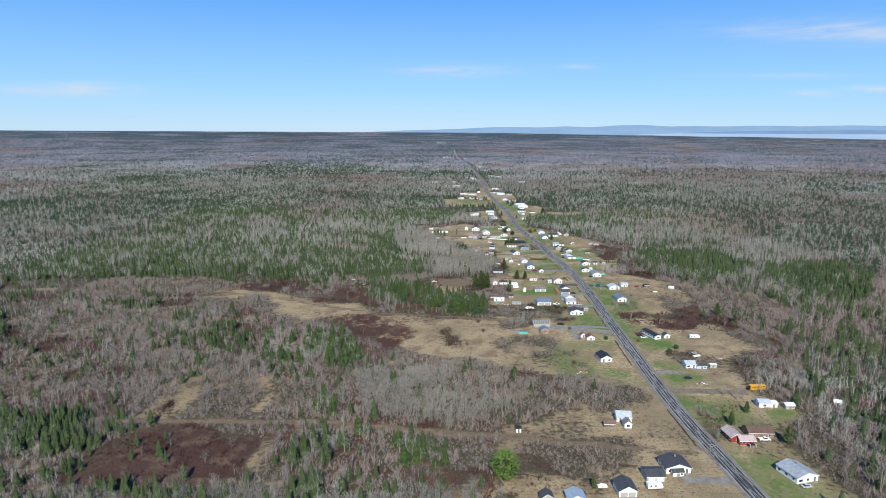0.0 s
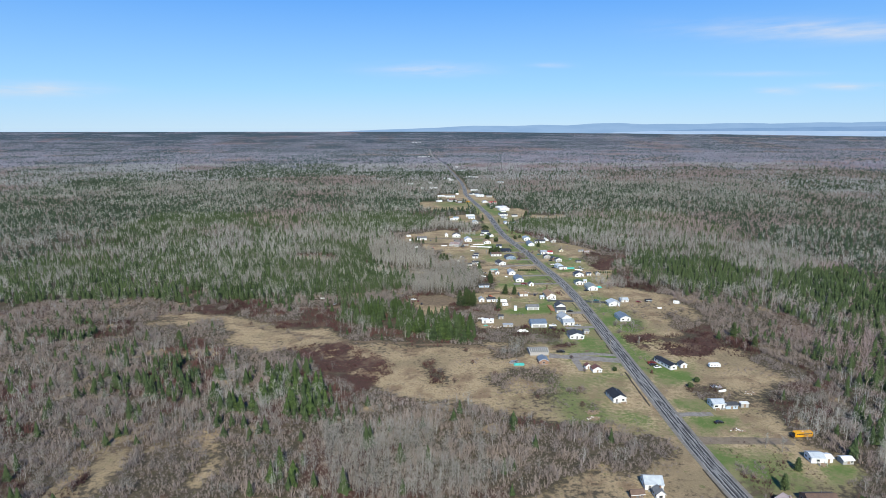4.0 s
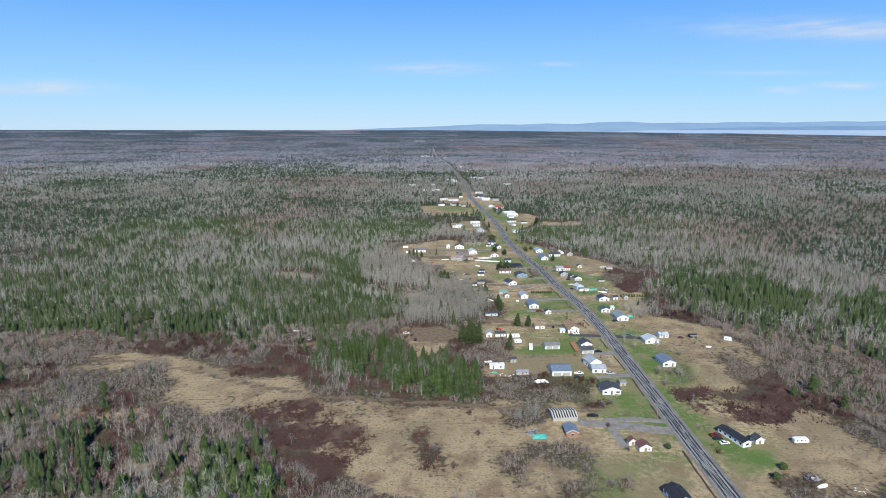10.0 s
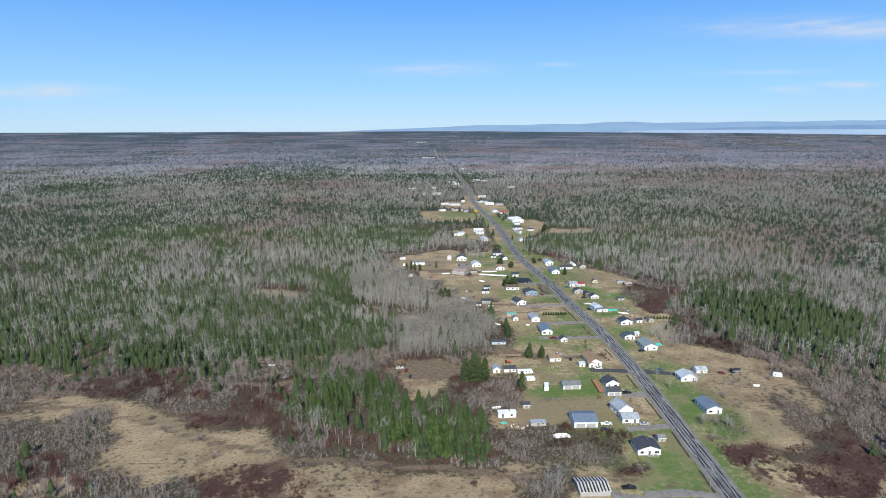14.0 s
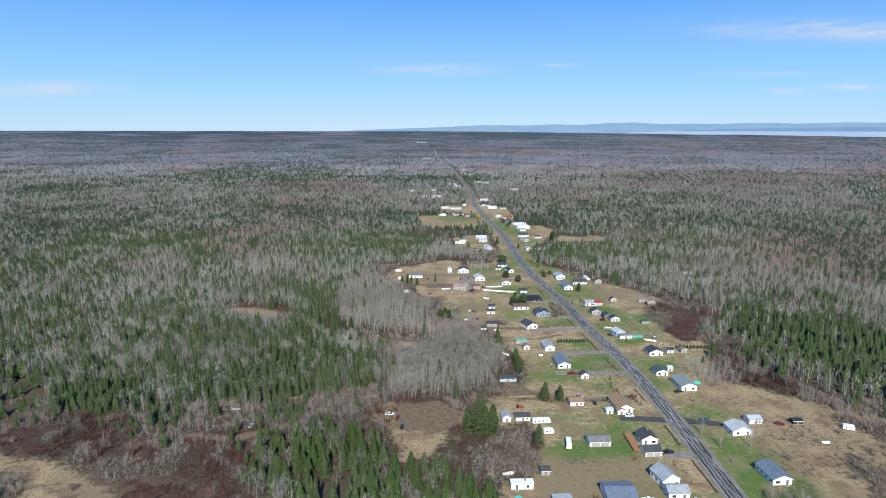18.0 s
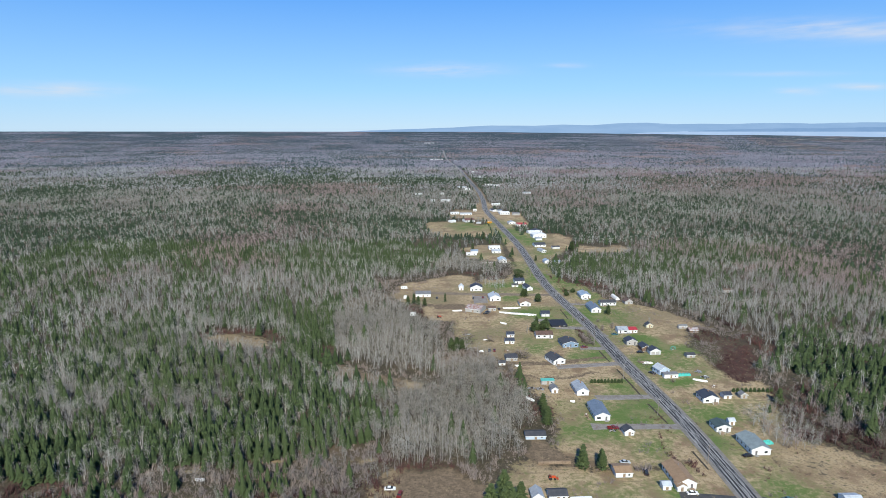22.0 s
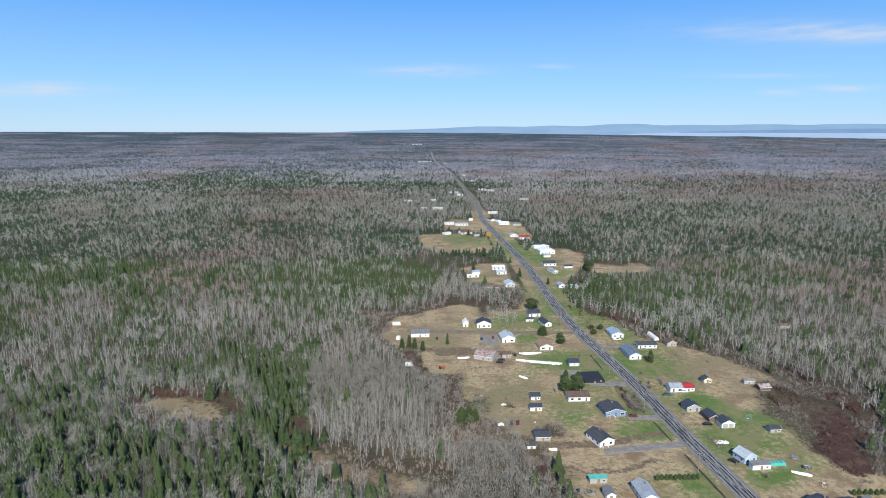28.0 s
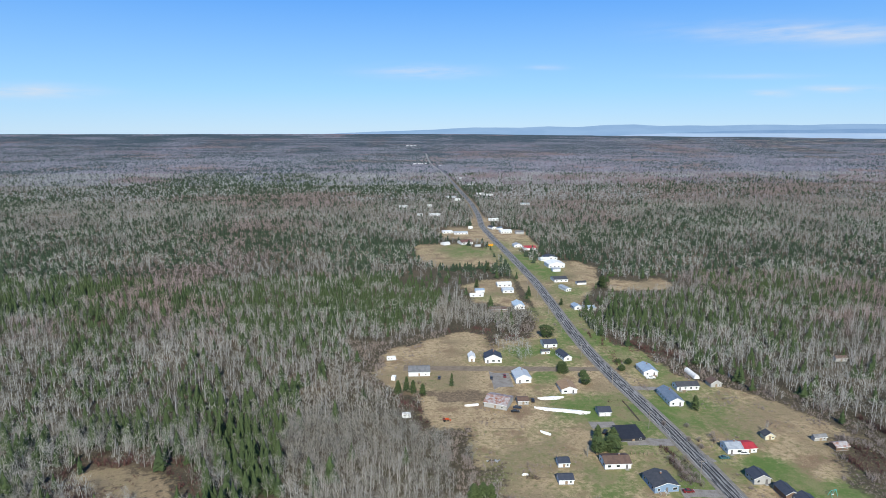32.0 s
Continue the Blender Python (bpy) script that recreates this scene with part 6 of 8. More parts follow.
def drive(x0, y0, x1, y1, width, what):
    """A driveway as a shallow raised bed with ragged edges."""
    rg = random.Random(int(x0 * 7 + y0))
    lift = 0.03 + 0.005 * (len(beds) % 12)
    beds.append((x0, y0))
    mat = {"gravel": DRIVE, "tarmac": TARMAC, "dirt": DIRT_BED}[what]
    for_road = float(road_x(y1))
    if abs(x1 - for_road) < 16:
        x1 = for_road + math.copysign(4.6, x1 - for_road)
    else:
        for_road = float(road_x(y0))
        if abs(x0 - for_road) < 16:
            x0 = for_road + math.copysign(4.6, x0 - for_road)
    p, q = Vector((x0, y0, 0)), Vector((x1, y1, 0))
    u = (q - p).normalized()
    s = Vector((-u.y, u.x, 0))
    n = max(4, int((q - p).length / 3))
    vs = []
    for i in range(n + 1):
        c = p.lerp(q, i / n)
        k = width / 2 * (1 + 0.8 * max(0, 1 - i / (n * 0.12)) * 0.4)
        wob = 0.0 if what == "tarmac" else 0.35
        a, b = c + s * (k + rg.uniform(-wob, wob)), c - s * (k + rg.uniform(-wob, wob))
        vs += [(a.x, a.y, lift), (b.x, b.y, lift), (a.x + s.x * 0.3, a.y + s.y * 0.3, -0.02), (b.x - s.x * 0.3, b.y - s.y * 0.3, -0.02)]
    fs = []
    for i in range(n):
        k = 4 * i
        fs += [(k, k + 1, k + 5, k + 4), (k + 2, k, k + 4, k + 6), (k + 1, k + 3, k + 7, k + 5)]
    words = {"gravel": "grey gravel driveway off the road", "tarmac": "dark tarmac driveway off the road", "dirt": "brown dirt track off the road"}[what]
    ob = new("driveway", mesh_of("driveway", vs, fs, mat))
    ob.location.z = drive.lift
    drive.lift = 0.0 if drive.lift > 0.03 else drive.lift + 0.008
    return tagged(ob, words, "driveway", kind="structure")


drive.lift = 0.0
DIRT_BED = surface("brown dirt track", (0.21, 0.165, 0.12), (0.15, 0.115, 0.08), scale=0.3, rough=0.95, fine=2)


def ditch(y0, y1, x0, x1):
    """A roadside ditch: a wet bed between two low grassy lips, coloured dark for the bank's shade."""
    n = max(3, int((y1 - y0) / 4))
    rg = random.Random(int(y0))
    vs = []
    for i in range(n + 1):
        t = i / n
        x, y = x0 + (x1 - x0) * t + rg.uniform(-0.15, 0.15), y0 + (y1 - y0) * t
        w = 0.34 + rg.uniform(-0.16, 0.16)
        vs += [(x - w, y, 0.06), (x, y, 0.02), (x + w, y, 0.06), (x + w + 0.3, y, -0.05), (x - w - 0.3, y, -0.05)]
    fs = []
    for i in range(n):
        k = 5 * i
        for a, b in ((4, 0), (0, 1), (1, 2), (2, 3)):
            fs.append((k + a, k + b, k + 5 + b, k + 5 + a))
    tagged(new("ditch", mesh_of("ditch", vs, fs, DITCH)), "wet roadside ditch between culverts, its bank shade painted dark", "ditch", kind="structure")


POLE_WOOD = surface("grey pole timber", (0.27, 0.235, 0.20), (0.20, 0.17, 0.14), scale=1, stretch=(3, 3, 0.5))
pole_spots = []


def pole(x, y, lamp=True):
    ob = thing("utility_pole", x, y, float(land(y)), 0, "grey timber utility pole with a crossarm and wires beside the road", "utility pole", "poles along the road")
    part("shaft", joined("shaft", [tube((0, 0, -0.5), (0, 0, 9.2), 0.16, 0.11, 8)], POLE_WOOD), ob)
    arm = part("crossarm", box("crossarm", -1.1, -0.06, 8.55, 1.1, 0.06, 8.7, POLE_WOOD), ob)
    for u in (-0.95, -0.35, 0.35, 0.95):
        part("insulator", joined("insulator", [tube((u, 0, 8.7), (u, 0, 8.9), 0.05, 0.035)], WHITE), arm, "pale insulator")
    if lamp:
        br = part("lamp_arm", joined("lamp_arm", [tube((0, 0, 7.4), (1.9, 0.2, 8.0), 0.035)], STEEL), ob, "grey lamp bracket")
        part("lamp_head", box("lamp_head", 1.75, 0.08, 7.9, 2.4, 0.34, 8.08, STEEL, 0.04), br, "street lamp head")
    pole_spots.append((x, y))


def cable(pts, r):
    """One unbroken three-sided line through the points."""
    vs = [p + Vector((r * math.cos(a), 0, r * math.sin(a))) for p in pts for a in (0.0, 2.094, 4.189)]
    fs = [(3 * i + k, 3 * i + (k + 1) % 3, 3 * i + 3 + (k + 1) % 3, 3 * i + 3 + k) for i in range(len(pts) - 1) for k in range(3)]
    return mesh_of("wire", vs, fs, RUBBER)


def wires():
    spots = sorted(pole_spots, key=lambda p: p[1])
    for a, b in zip(spots, spots[1:]):
        for u, z in ((-0.95, 8.9), (0.95, 8.9), (0.0, 7.0)):
            pts = []
            for i in range(9):
                t = i / 8
                pts.append(Vector((a[0] + u + (b[0] - a[0]) * t, a[1] + (b[1] - a[1]) * t, z - 2.4 * t * (1 - t))))
            tagged(new("wire", cable(pts, 0.02)), "thin black overhead wire hanging between utility poles", "overhead wire", "wires along the road")


# ---- vehicles ----
def hull(profile, half, inset=0.0):
    """Side profile (x, z points) stretched across, with the upper points drawn in."""
    n = len(profile)
    top = max(z for _, z in profile)
    low = min(z for _, z in profile)
    vs = []
    for s in (-1, 1):
        for x, z in profile:
            vs.append((x, s * (half - inset * (z - low) / (top - low)), z))
    fs = [tuple(range(n))[::-1], tuple(range(n, 2 * n))]
    fs += [(i, (i + 1) % n, n + (i + 1) % n, n + i) for i in range(n)]
    return vs, fs


def wheels_on(ob, spots, r=0.34, w=0.22, half=0.82):
    for x in spots:
        for s in (-1, 1):
            ty = part("wheel", joined("wheel", [tube((x, s * (half - w), r), (x, s * half, r), r, n=12)], RUBBER), ob, "black tyre")
            part("rim", joined("rim", [tube((x, s * (half - 0.02), r), (x, s * (half + 0.012), r), r * 0.55, n=10)], STEEL), ty, "steel wheel rim")


models = {}
CAR_WORDS = {"black": "black", "dark": "dark blue", "white": "white", "silver": "silver-grey", "red": "maroon", "green": "dark teal"}


def vehicle(kind, colour, x, y, rz):
    key = (kind, colour)
    m = pose(x, y, float(land(y)) + 0.06, 0, 0, float(rz))
    if key in models:
        return copy_thing(models[key], m)
    words = CAR_WORDS[colour] + (" pickup truck with an open bed" if kind == "pickup" else " saloon car") + " parked on the ground"
    ob = thing("pickup_truck" if kind == "pickup" else "car", x, y, 0, rz, words, "pickup truck" if kind == "pickup" else "car", "parked vehicles")
    ob.matrix_world = m
    pm = PAINTS[colour]
    if kind == "pickup":
        part("body", joined("body", [hull([(-2.7, 0.45), (2.7, 0.45), (2.75, 0.8), (2.6, 1.1), (1.3, 1.15), (-0.6, 1.15), (-0.6, 0.75), (-2.65, 0.75), (-2.75, 0.6)], 0.95),
                                     box_data(-2.7, -0.95, 0.75, -0.6, -0.86, 1.15), box_data(-2.7, 0.86, 0.75, -0.6, 0.95, 1.15), box_data(-2.75, -0.95, 0.75, -2.66, 0.95, 1.15)], pm), ob)
        part("glasshouse", joined("glasshouse", [hull([(-0.6, 1.13), (1.35, 1.13), (0.75, 1.72), (-0.5, 1.72)], 0.86, 0.1)], GLASS), ob, "dark cab windows")
        part("roof", joined("roof", [hull([(-0.55, 1.70), (0.8, 1.70), (0.66, 1.8), (-0.42, 1.8)], 0.78, 0.08)], pm), ob)
        wheels_on(ob, (-1.75, 1.75), 0.38, 0.25, 0.96)
        front, half = 2.74, 0.7
    else:
        part("body", joined("body", [hull([(-2.25, 0.35), (2.2, 0.35), (2.28, 0.6), (2.1, 0.85), (1.1, 0.95), (-1.5, 0.98), (-2.2, 0.9), (-2.3, 0.6)], 0.87, 0.05)], pm), ob)
        part("glasshouse", joined("glasshouse", [hull([(-1.6, 0.95), (1.15, 0.93), (0.35, 1.40), (-1.0, 1.42)], 0.78, 0.14)], GLASS), ob, "dark side windows and screens")
        part("roof", joined("roof", [hull([(-1.02, 1.40), (0.38, 1.38), (0.2, 1.47), (-0.85, 1.48)], 0.64, 0.05)], pm), ob)
        wheels_on(ob, (-1.38, 1.38), 0.32, 0.2, 0.86)
        front, half = 2.26, 0.62
    for s in (-1, 1):
        part("headlight", box("headlight", front - 0.08, s * half - 0.16, 0.62, front + 0.015, s * half + 0.16, 0.78, WHITE), ob, "clear headlight")
        part("tail_light", box("tail_light", -front - 0.03, s * half - 0.14, 0.66, -front + 0.06, s * half + 0.14, 0.8, PAINTS["red"]), ob, "red tail light")
    models[key] = ob
    return ob


def bus(x0, y0, x1, y1):
    a = math.degrees(math.atan2(y1 - y0, x1 - x0))
    ob = thing("school_bus", (x0 + x1) / 2, (y0 + y1) / 2 + 1.2, float(land(y0)) + 0.02, a, "yellow school bus with a dark hood parked on bare ground", "bus", "parked vehicles")
    L = 10.6
    part("body", joined("body", [hull([(-L / 2 + 1.5, 0.6), (L / 2, 0.6), (L / 2, 2.7), (L / 2 - 0.25, 2.95), (-L / 2 + 1.9, 2.95), (-L / 2 + 1.5, 2.6)], 1.22, 0.12)], YELLOW), ob)
    part("hood", joined("hood", [hull([(-L / 2, 0.6), (-L / 2 + 1.55, 0.6), (-L / 2 + 1.55, 1.6), (-L / 2 + 0.1, 1.35)], 1.05, 0.1)], BLACK), ob, "dark engine hood")
    for s in (-1, 1):
        for i in range(9):
            u = -L / 2 + 2.3 + i * 0.88
            part("window", box("window", u, s * 1.17 - 0.03, 1.75, u + 0.72, s * 1.17 + 0.03, 2.4, GLASS), ob, "dark side window")
        part("rub_rail", box("rub_rail", -L / 2 + 1.6, s * 1.22 - 0.025, 1.2, L / 2, s * 1.22 + 0.025, 1.3, BLACK), ob, "black rub rail")
    part("windscreen", box("windscreen", -L / 2 + 1.46, -0.95, 1.7, -L / 2 + 1.56, 0.95, 2.55, GLASS), ob, "wide dark windscreen")
    part("roof_hatch", box("roof_hatch", 0.2, -0.35, 2.95, 0.9, 0.35, 3.03, WHITE), ob, "white roof hatch")
    wheels_on(ob, (-L / 2 + 1.1, L / 2 - 2.6), 0.5, 0.28, 1.2)


def camper(x, y, length, rz):
    ob = thing("camper_trailer", x, y, 0.02, float(rz), "white travel trailer standing on the grass", "camper trailer", "camper trailers")
    h = length / 2
    part("body", joined("body", [hull([(-h, 0.55), (h - 0.2, 0.55), (h, 1.2), (h - 0.35, 2.4), (h - 0.7, 2.65), (-h + 0.4, 2.65), (-h, 2.3)], 1.18, 0.04)], WHITE), ob)
    for i in range(max(2, int(length / 2.2))):
        u = -h + 0.9 + i * 1.9
        part("window", box("window", u, -1.21, 1.45, u + 0.8, -1.15, 2.0, GLASS), ob, "dark window")
    part("door", box("door", h - 1.9, -1.215, 0.65, h - 1.25, -1.155, 2.35, TRIM), ob)
    part("roof_vent", box("roof_vent", -0.3, -0.3, 2.65, 0.3, 0.3, 2.85, TRIM, 0.04), ob)
    part("stripe", box("stripe", -h + 0.1, -1.2, 1.0, h - 0.2, -1.165, 1.15, PAINTS["silver"]), ob, "grey side stripe")
    wheels_on(ob, (-0.2,), 0.34, 0.22, 1.16)
    part("hitch", joined("hitch", [tube((h - 0.3, 0.3, 0.5), (h + 0.9, 0, 0.5), 0.05), tube((h - 0.3, -0.3, 0.5), (h + 0.9, 0, 0.5), 0.05), tube((h + 0.7, 0, -0.05), (h + 0.7, 0, 0.6), 0.05)], STEEL), ob, "steel drawbar")


def boat(x, y, length, rz):
    ob = thing("boat", x, y, 0.02, float(rz), "upturned white fibreglass boat lying on the grass", "boat", "boats on the grass")
    n = 10
    vs, fs = [], []
    for i in range(n + 1):
        t = i / n
        w = 0.95 * math.sin(math.pi * min(1, 0.18 + 0.82 * (1 - t))) ** 0.7 * (1 if t < 0.95 else 0.4)
        u = (t - 0.5) * length
        vs += [(u, -w, 0.0), (u, -w * 0.75, 0.6), (u, 0, 0.85 - 0.25 * t), (u, w * 0.75, 0.6), (u, w, 0.0)]
    for i in range(n):
        for k in range(4):
            fs.append((5 * i + k, 5 * i + k + 1, 5 * i + k + 6, 5 * i + k + 5))
    fs += [(4, 3, 2, 1, 0), tuple(range(5 * n, 5 * n + 5))]
    part("hull", mesh_of("hull", vs, fs, WHITE), ob)
    part("keel", box("keel", -length * 0.45, -0.04, 0.58, length * 0.42, 0.04, 0.9, TRIM), ob)
    part("transom", box("transom", -length / 2 - 0.05, -0.6, 0.02, -length / 2 + 0.03, 0.6, 0.6, WOOD), ob, "timber transom")


def tractor(x, y, rz):
    ob = thing("tractor", x, y, 0.02, float(rz), "orange-red farm tractor standing on the grass", "tractor")
    part("hood", joined("hood", [hull([(0.0, 0.8), (1.7, 0.8), (1.75, 1.3), (1.5, 1.5), (0.0, 1.55)], 0.4, 0.08)], ORANGE), ob)
    part("seat", box("seat", -0.9, -0.3, 1.1, -0.4, 0.3, 1.6, BLACK, 0.08), ob, "black seat")
    part("roll_bar", joined("roll_bar", [tube((-0.9, s * 0.5, 0.9), (-0.9, s * 0.5, 2.3), 0.05) for s in (-1, 1)] + [tube((-0.9, -0.5, 2.3), (-0.9, 0.5, 2.3), 0.05)], BLACK), ob, "black roll bar")
    part("loader", box("loader", 2.3, -0.8, 0.15, 2.75, 0.8, 0.7, ORANGE, 0.08), ob, "orange loader bucket")
    part("loader_arm", joined("loader_arm", [tube((0.3, s * 0.55, 1.2), (2.4, s * 0.55, 0.5), 0.07) for s in (-1, 1)], ORANGE), ob)
    for s in (-1, 1):
        part("rear_wheel", joined("rear_wheel", [tube((-0.6, s * 0.55, 0.7), (-0.6, s * 0.95, 0.7), 0.7, n=14)], RUBBER), ob, "large black tyre")
        part("front_wheel", joined("front_wheel", [tube((1.3, s * 0.5, 0.4), (1.3, s * 0.75, 0.4), 0.4, n=12)], RUBBER), ob, "black tyre")
        part("mudguard", box("mudguard", -1.2, s * 0.75 - 0.2, 1.38, 0.0, s * 0.75 + 0.2, 1.46, ORANGE), ob)


# ---- yard things ----
def pile(what, x, y, length, wide, high):
    rg = random.Random(int(x * 31 + y))
    mat = {"wood": WOOD, "brush": BARK, "white": PLASTIC, "teal": TEAL, "junk": STEEL}[what]
    words = {"wood": "heap of pale broken lumber and rubble on the ground", "brush": "heap of cut dark brush and branches", "white": "crumpled white plastic sheeting over a heap",
             "teal": "turquoise tarpaulin thrown over a heap", "junk": "rusty heap of scrap machinery and metal"}[what]
    ob = thing({"wood": "lumber_heap", "brush": "brush_heap", "white": "covered_heap", "teal": "tarpaulin_heap", "junk": "scrap_heap"}[what], x, y, 0, 0, words, "heap")
    if what in ("white", "teal"):
        n = 9
        vs = []
        for j in range(n):
            for i in range(n):
                u, v = i / (n - 1) * 2 - 1, j / (n - 1) * 2 - 1
                k = max(0.0, 1 - max(abs(u), abs(v)) ** 3)
                vs.append((u * length / 2 + rg.uniform(-0.2, 0.2), v * wide / 2 + rg.uniform(-0.2, 0.2), -0.03 + k * high * rg.uniform(0.45, 1.0)))
        part("sheet", mesh_of("sheet", vs, [(j * n + i, j * n + i + 1, (j + 1) * n + i + 1, (j + 1) * n + i) for j in range(n - 1) for i in range(n - 1)], mat), ob)
        part("weight", box("weight", -0.5, -wide * 0.42, 0.0, 0.5, -wide * 0.42 + 0.3, 0.35, WOOD), ob, "timber weight on the sheet")
        return
    count = 46 if what == "brush" else (38 if what == "wood" and length > 5 else 22)
    for i in range(count):
        a, r = rg.uniform(0, 6.28), math.sqrt(rg.random())
        u, v = r * math.cos(a) * length / 2, r * math.sin(a) * wide / 2
        z = high * (1 - r * r) * rg.uniform(0.3, 1.0)
        m = mat if rg.random() < 0.6 else rg.choice((WOOD, PLASTIC, BARK) if what == "wood" else ((BARK, DITCH) if what == "brush" else (ROOF_M["rust"], BARK, RUBBER)))
        if what == "brush":
            d = Vector((rg.uniform(-1, 1), rg.uniform(-1, 1), rg.uniform(0.1, 0.8))).normalized() * rg.uniform(1.2, 2.6)
            part("branch", joined("branch", [tube((u, v, z * 0.6), (u + d.x, v + d.y, z * 0.6 + d.z), 0.09, 0.02, 4)], m), ob)
        else:
            w, l, h = rg.uniform(0.2, 0.7), rg.uniform(0.6, 2.0), rg.uniform(0.12, 0.5)
            pc = part("piece", box("piece", -l / 2, -w / 2, -h / 2, l / 2, w / 2, h / 2, m), ob)
            pc.matrix_local = pose(u, v, max(0.1, z * 0.7), rg.uniform(-25, 25), rg.uniform(-25, 25), rg.uniform(0, 180))


def logwall(x0, y0, x1, y1):
    a = math.degrees(math.atan2(y1 - y0, x1 - x0))
    L = math.hypot(x1 - x0, y1 - y0)
    ob = thing("log_pile", x0, y0, 0, a, "long stack of pale cut logs beside the yard", "log pile")
    for k in range(4):
        for i in range(int(L / 2.4)):
            part("log", joined("log", [tube((i * 2.4 + 0.1 * (k % 2), (k % 2) * 0.2, 0.2 + 0.32 * k), (i * 2.4 + 2.3, (k % 2) * 0.2, 0.2 + 0.32 * k), 0.19, n=7)], WOOD), ob)


def heap(x0, y0, x1, y1):
    a = math.degrees(math.atan2(y1 - y0, x1 - x0))
    L = math.hypot(x1 - x0, y1 - y0)
    rg = random.Random(int(x0))
    ob = thing("covered_windrow", x0, y0, 0, a, "long low pile under crumpled white plastic sheeting", "covered pile")
    n = int(L / 1.2)
    vs = []
    for i in range(n + 1):
        t = i / n
        w = 1.7 * min(1, 5 * t, 5 * (1 - t)) + 0.25
        for v in (-1, -0.6, -0.15, 0.3, 0.7, 1):
            vs.append((t * L, v * w + rg.uniform(-0.25, 0.25), (1 - v * v) * rg.uniform(0.5, 1.1) - 0.03))
    part("sheet", mesh_of("sheet", vs, [(6 * i + k, 6 * i + k + 6, 6 * i + k + 7, 6 * i + k + 1) for i in range(n) for k in range(5)], PLASTIC), ob)
    for i in range(3):
        part("weight", joined("weight", [tube((L * (0.2 + 0.3 * i), -1.5, 0.25), (L * (0.2 + 0.3 * i) + 1.4, -1.4, 0.25), 0.14)], WOOD), ob, "log holding the sheet down")


def tank(x0, y0, x1, y1):
    a = math.degrees(math.atan2(y1 - y0, x1 - x0))
    L = math.hypot(x1 - x0, y1 - y0)
    ob = thing("storage_shelter", x0, y0, 0, a, "long white half-round fabric storage shelter", "storage shelter")
    prof = [(1.7 * math.cos(math.pi * i / 12), 2.4 * math.sin(math.pi * i / 12)) for i in range(13)]
    vs = [(u, p, z) for u in (0, L) for p, z in prof]
    fs = [(i, i + 1, 14 + i, 13 + i) for i in range(12)] + [tuple(range(13))[::-1], tuple(range(13, 26))]
    part("cover", mesh_of("cover", vs, fs, PLASTIC), ob)
    for k in range(5):
        u = L * (k + 0.5) / 5
        pts = [Vector((u, p * 1.015, z * 1.015)) for p, z in prof]
        part("hoop", joined("hoop", [tube(p, q, 0.04, n=4) for p, q in zip(pts, pts[1:])], STEEL), ob, "steel hoop")


def covered_stack(x, y, length, rz):
    """A long low stack under a stretched tarpaulin with sagging folds, held by battens."""
    rg = random.Random(int(x))
    ob = thing("covered_stack", x, y, 0, rz, "long low stack of lumber under a turquoise tarpaulin on grass", "covered stack")
    n, prof = 14, ((-1.6, 0.0), (-1.45, 0.75), (-1.0, 1.25), (0.0, 1.4), (1.0, 1.25), (1.45, 0.75), (1.6, 0.0))
    vs = [(-length / 2 + length * i / n, v + rg.uniform(-0.08, 0.08), z * (0.86 + 0.14 * math.cos(i * 2.1)) + rg.uniform(-0.05, 0.05) * (z > 0) - 0.02) for i in range(n + 1) for v, z in prof]
    k = len(prof)
    fs = [(k * i + j, k * i + k + j, k * i + k + j + 1, k * i + j + 1) for i in range(n) for j in range(k - 1)] + [tuple(range(k)), tuple(range(n * k + k - 1, n * k - 1, -1))]
    part("tarpaulin", mesh_of("tarpaulin", vs, fs, TEAL), ob)
    for i in range(4):
        u = length * (0.2 * i - 0.3)
        part("batten", box("batten", u - 0.06, -1.5, 1.3, u + 0.06, 1.5, 1.42, WOOD), ob, "timber batten holding the sheet")


def cabin(x, y):
    ob = thing("hunting_blind", x, y, 0, 0, "tiny white box blind with a black roof beside a trail", "blind")
    part("wall", box("wall", -1.2, -1.2, 0, 1.2, 1.2, 2.2, WALL_M["white"]), ob)
    part("roof", box("roof", -1.5, -1.5, 2.2, 1.5, 1.5, 2.45, BLACK, 0.05), ob, "black flat roof")
    part("door", box("door", -0.4, -1.26, 0.1, 0.4, -1.19, 1.9, DOOR_M), ob)


def deck(x, y, w, d):
    ob = thing("timber_deck", x, y + d / 2, 0, 0, "long orange-brown timber deck with railings beside a house", "deck")
    n = int(d / 0.3)
    for i in range(n):
        part("board", box("board", -w / 2, -d / 2 + i * d / n, 0.72, w / 2, -d / 2 + (i + 0.9) * d / n, 0.78, DECK), ob)
    for i in range(7):
        v = -d / 2 + i * d / 6
        part("post", box("post", -w / 2 - 0.1, v - 0.06, -0.05, -w / 2 + 0.02, v + 0.06, 1.75, DECK), ob)
    for z in (1.1, 1.65):
        part("rail", box("rail", -w / 2 - 0.08, -d / 2, z, -w / 2, d / 2, z + 0.09, DECK), ob)
    part("joist", box("joist", -w / 2, -d / 2, 0.5, w / 2, d / 2, 0.7, DECK), ob)


def post_row(x0, y0, x1, y1, n):
    ob = thing("post_row", x0, y0, 0, 0, "row of short pale wooden posts in grass", "fence")
    for i in range(n):
        u = i / (n - 1)
        px, py = (x1 - x0) * u, (y1 - y0) * u
        part("post", box("post", px - 0.16, py - 0.16, -0.1, px + 0.16, py + 0.16, 1.0 + 0.1 * (i % 3), WOOD), ob)


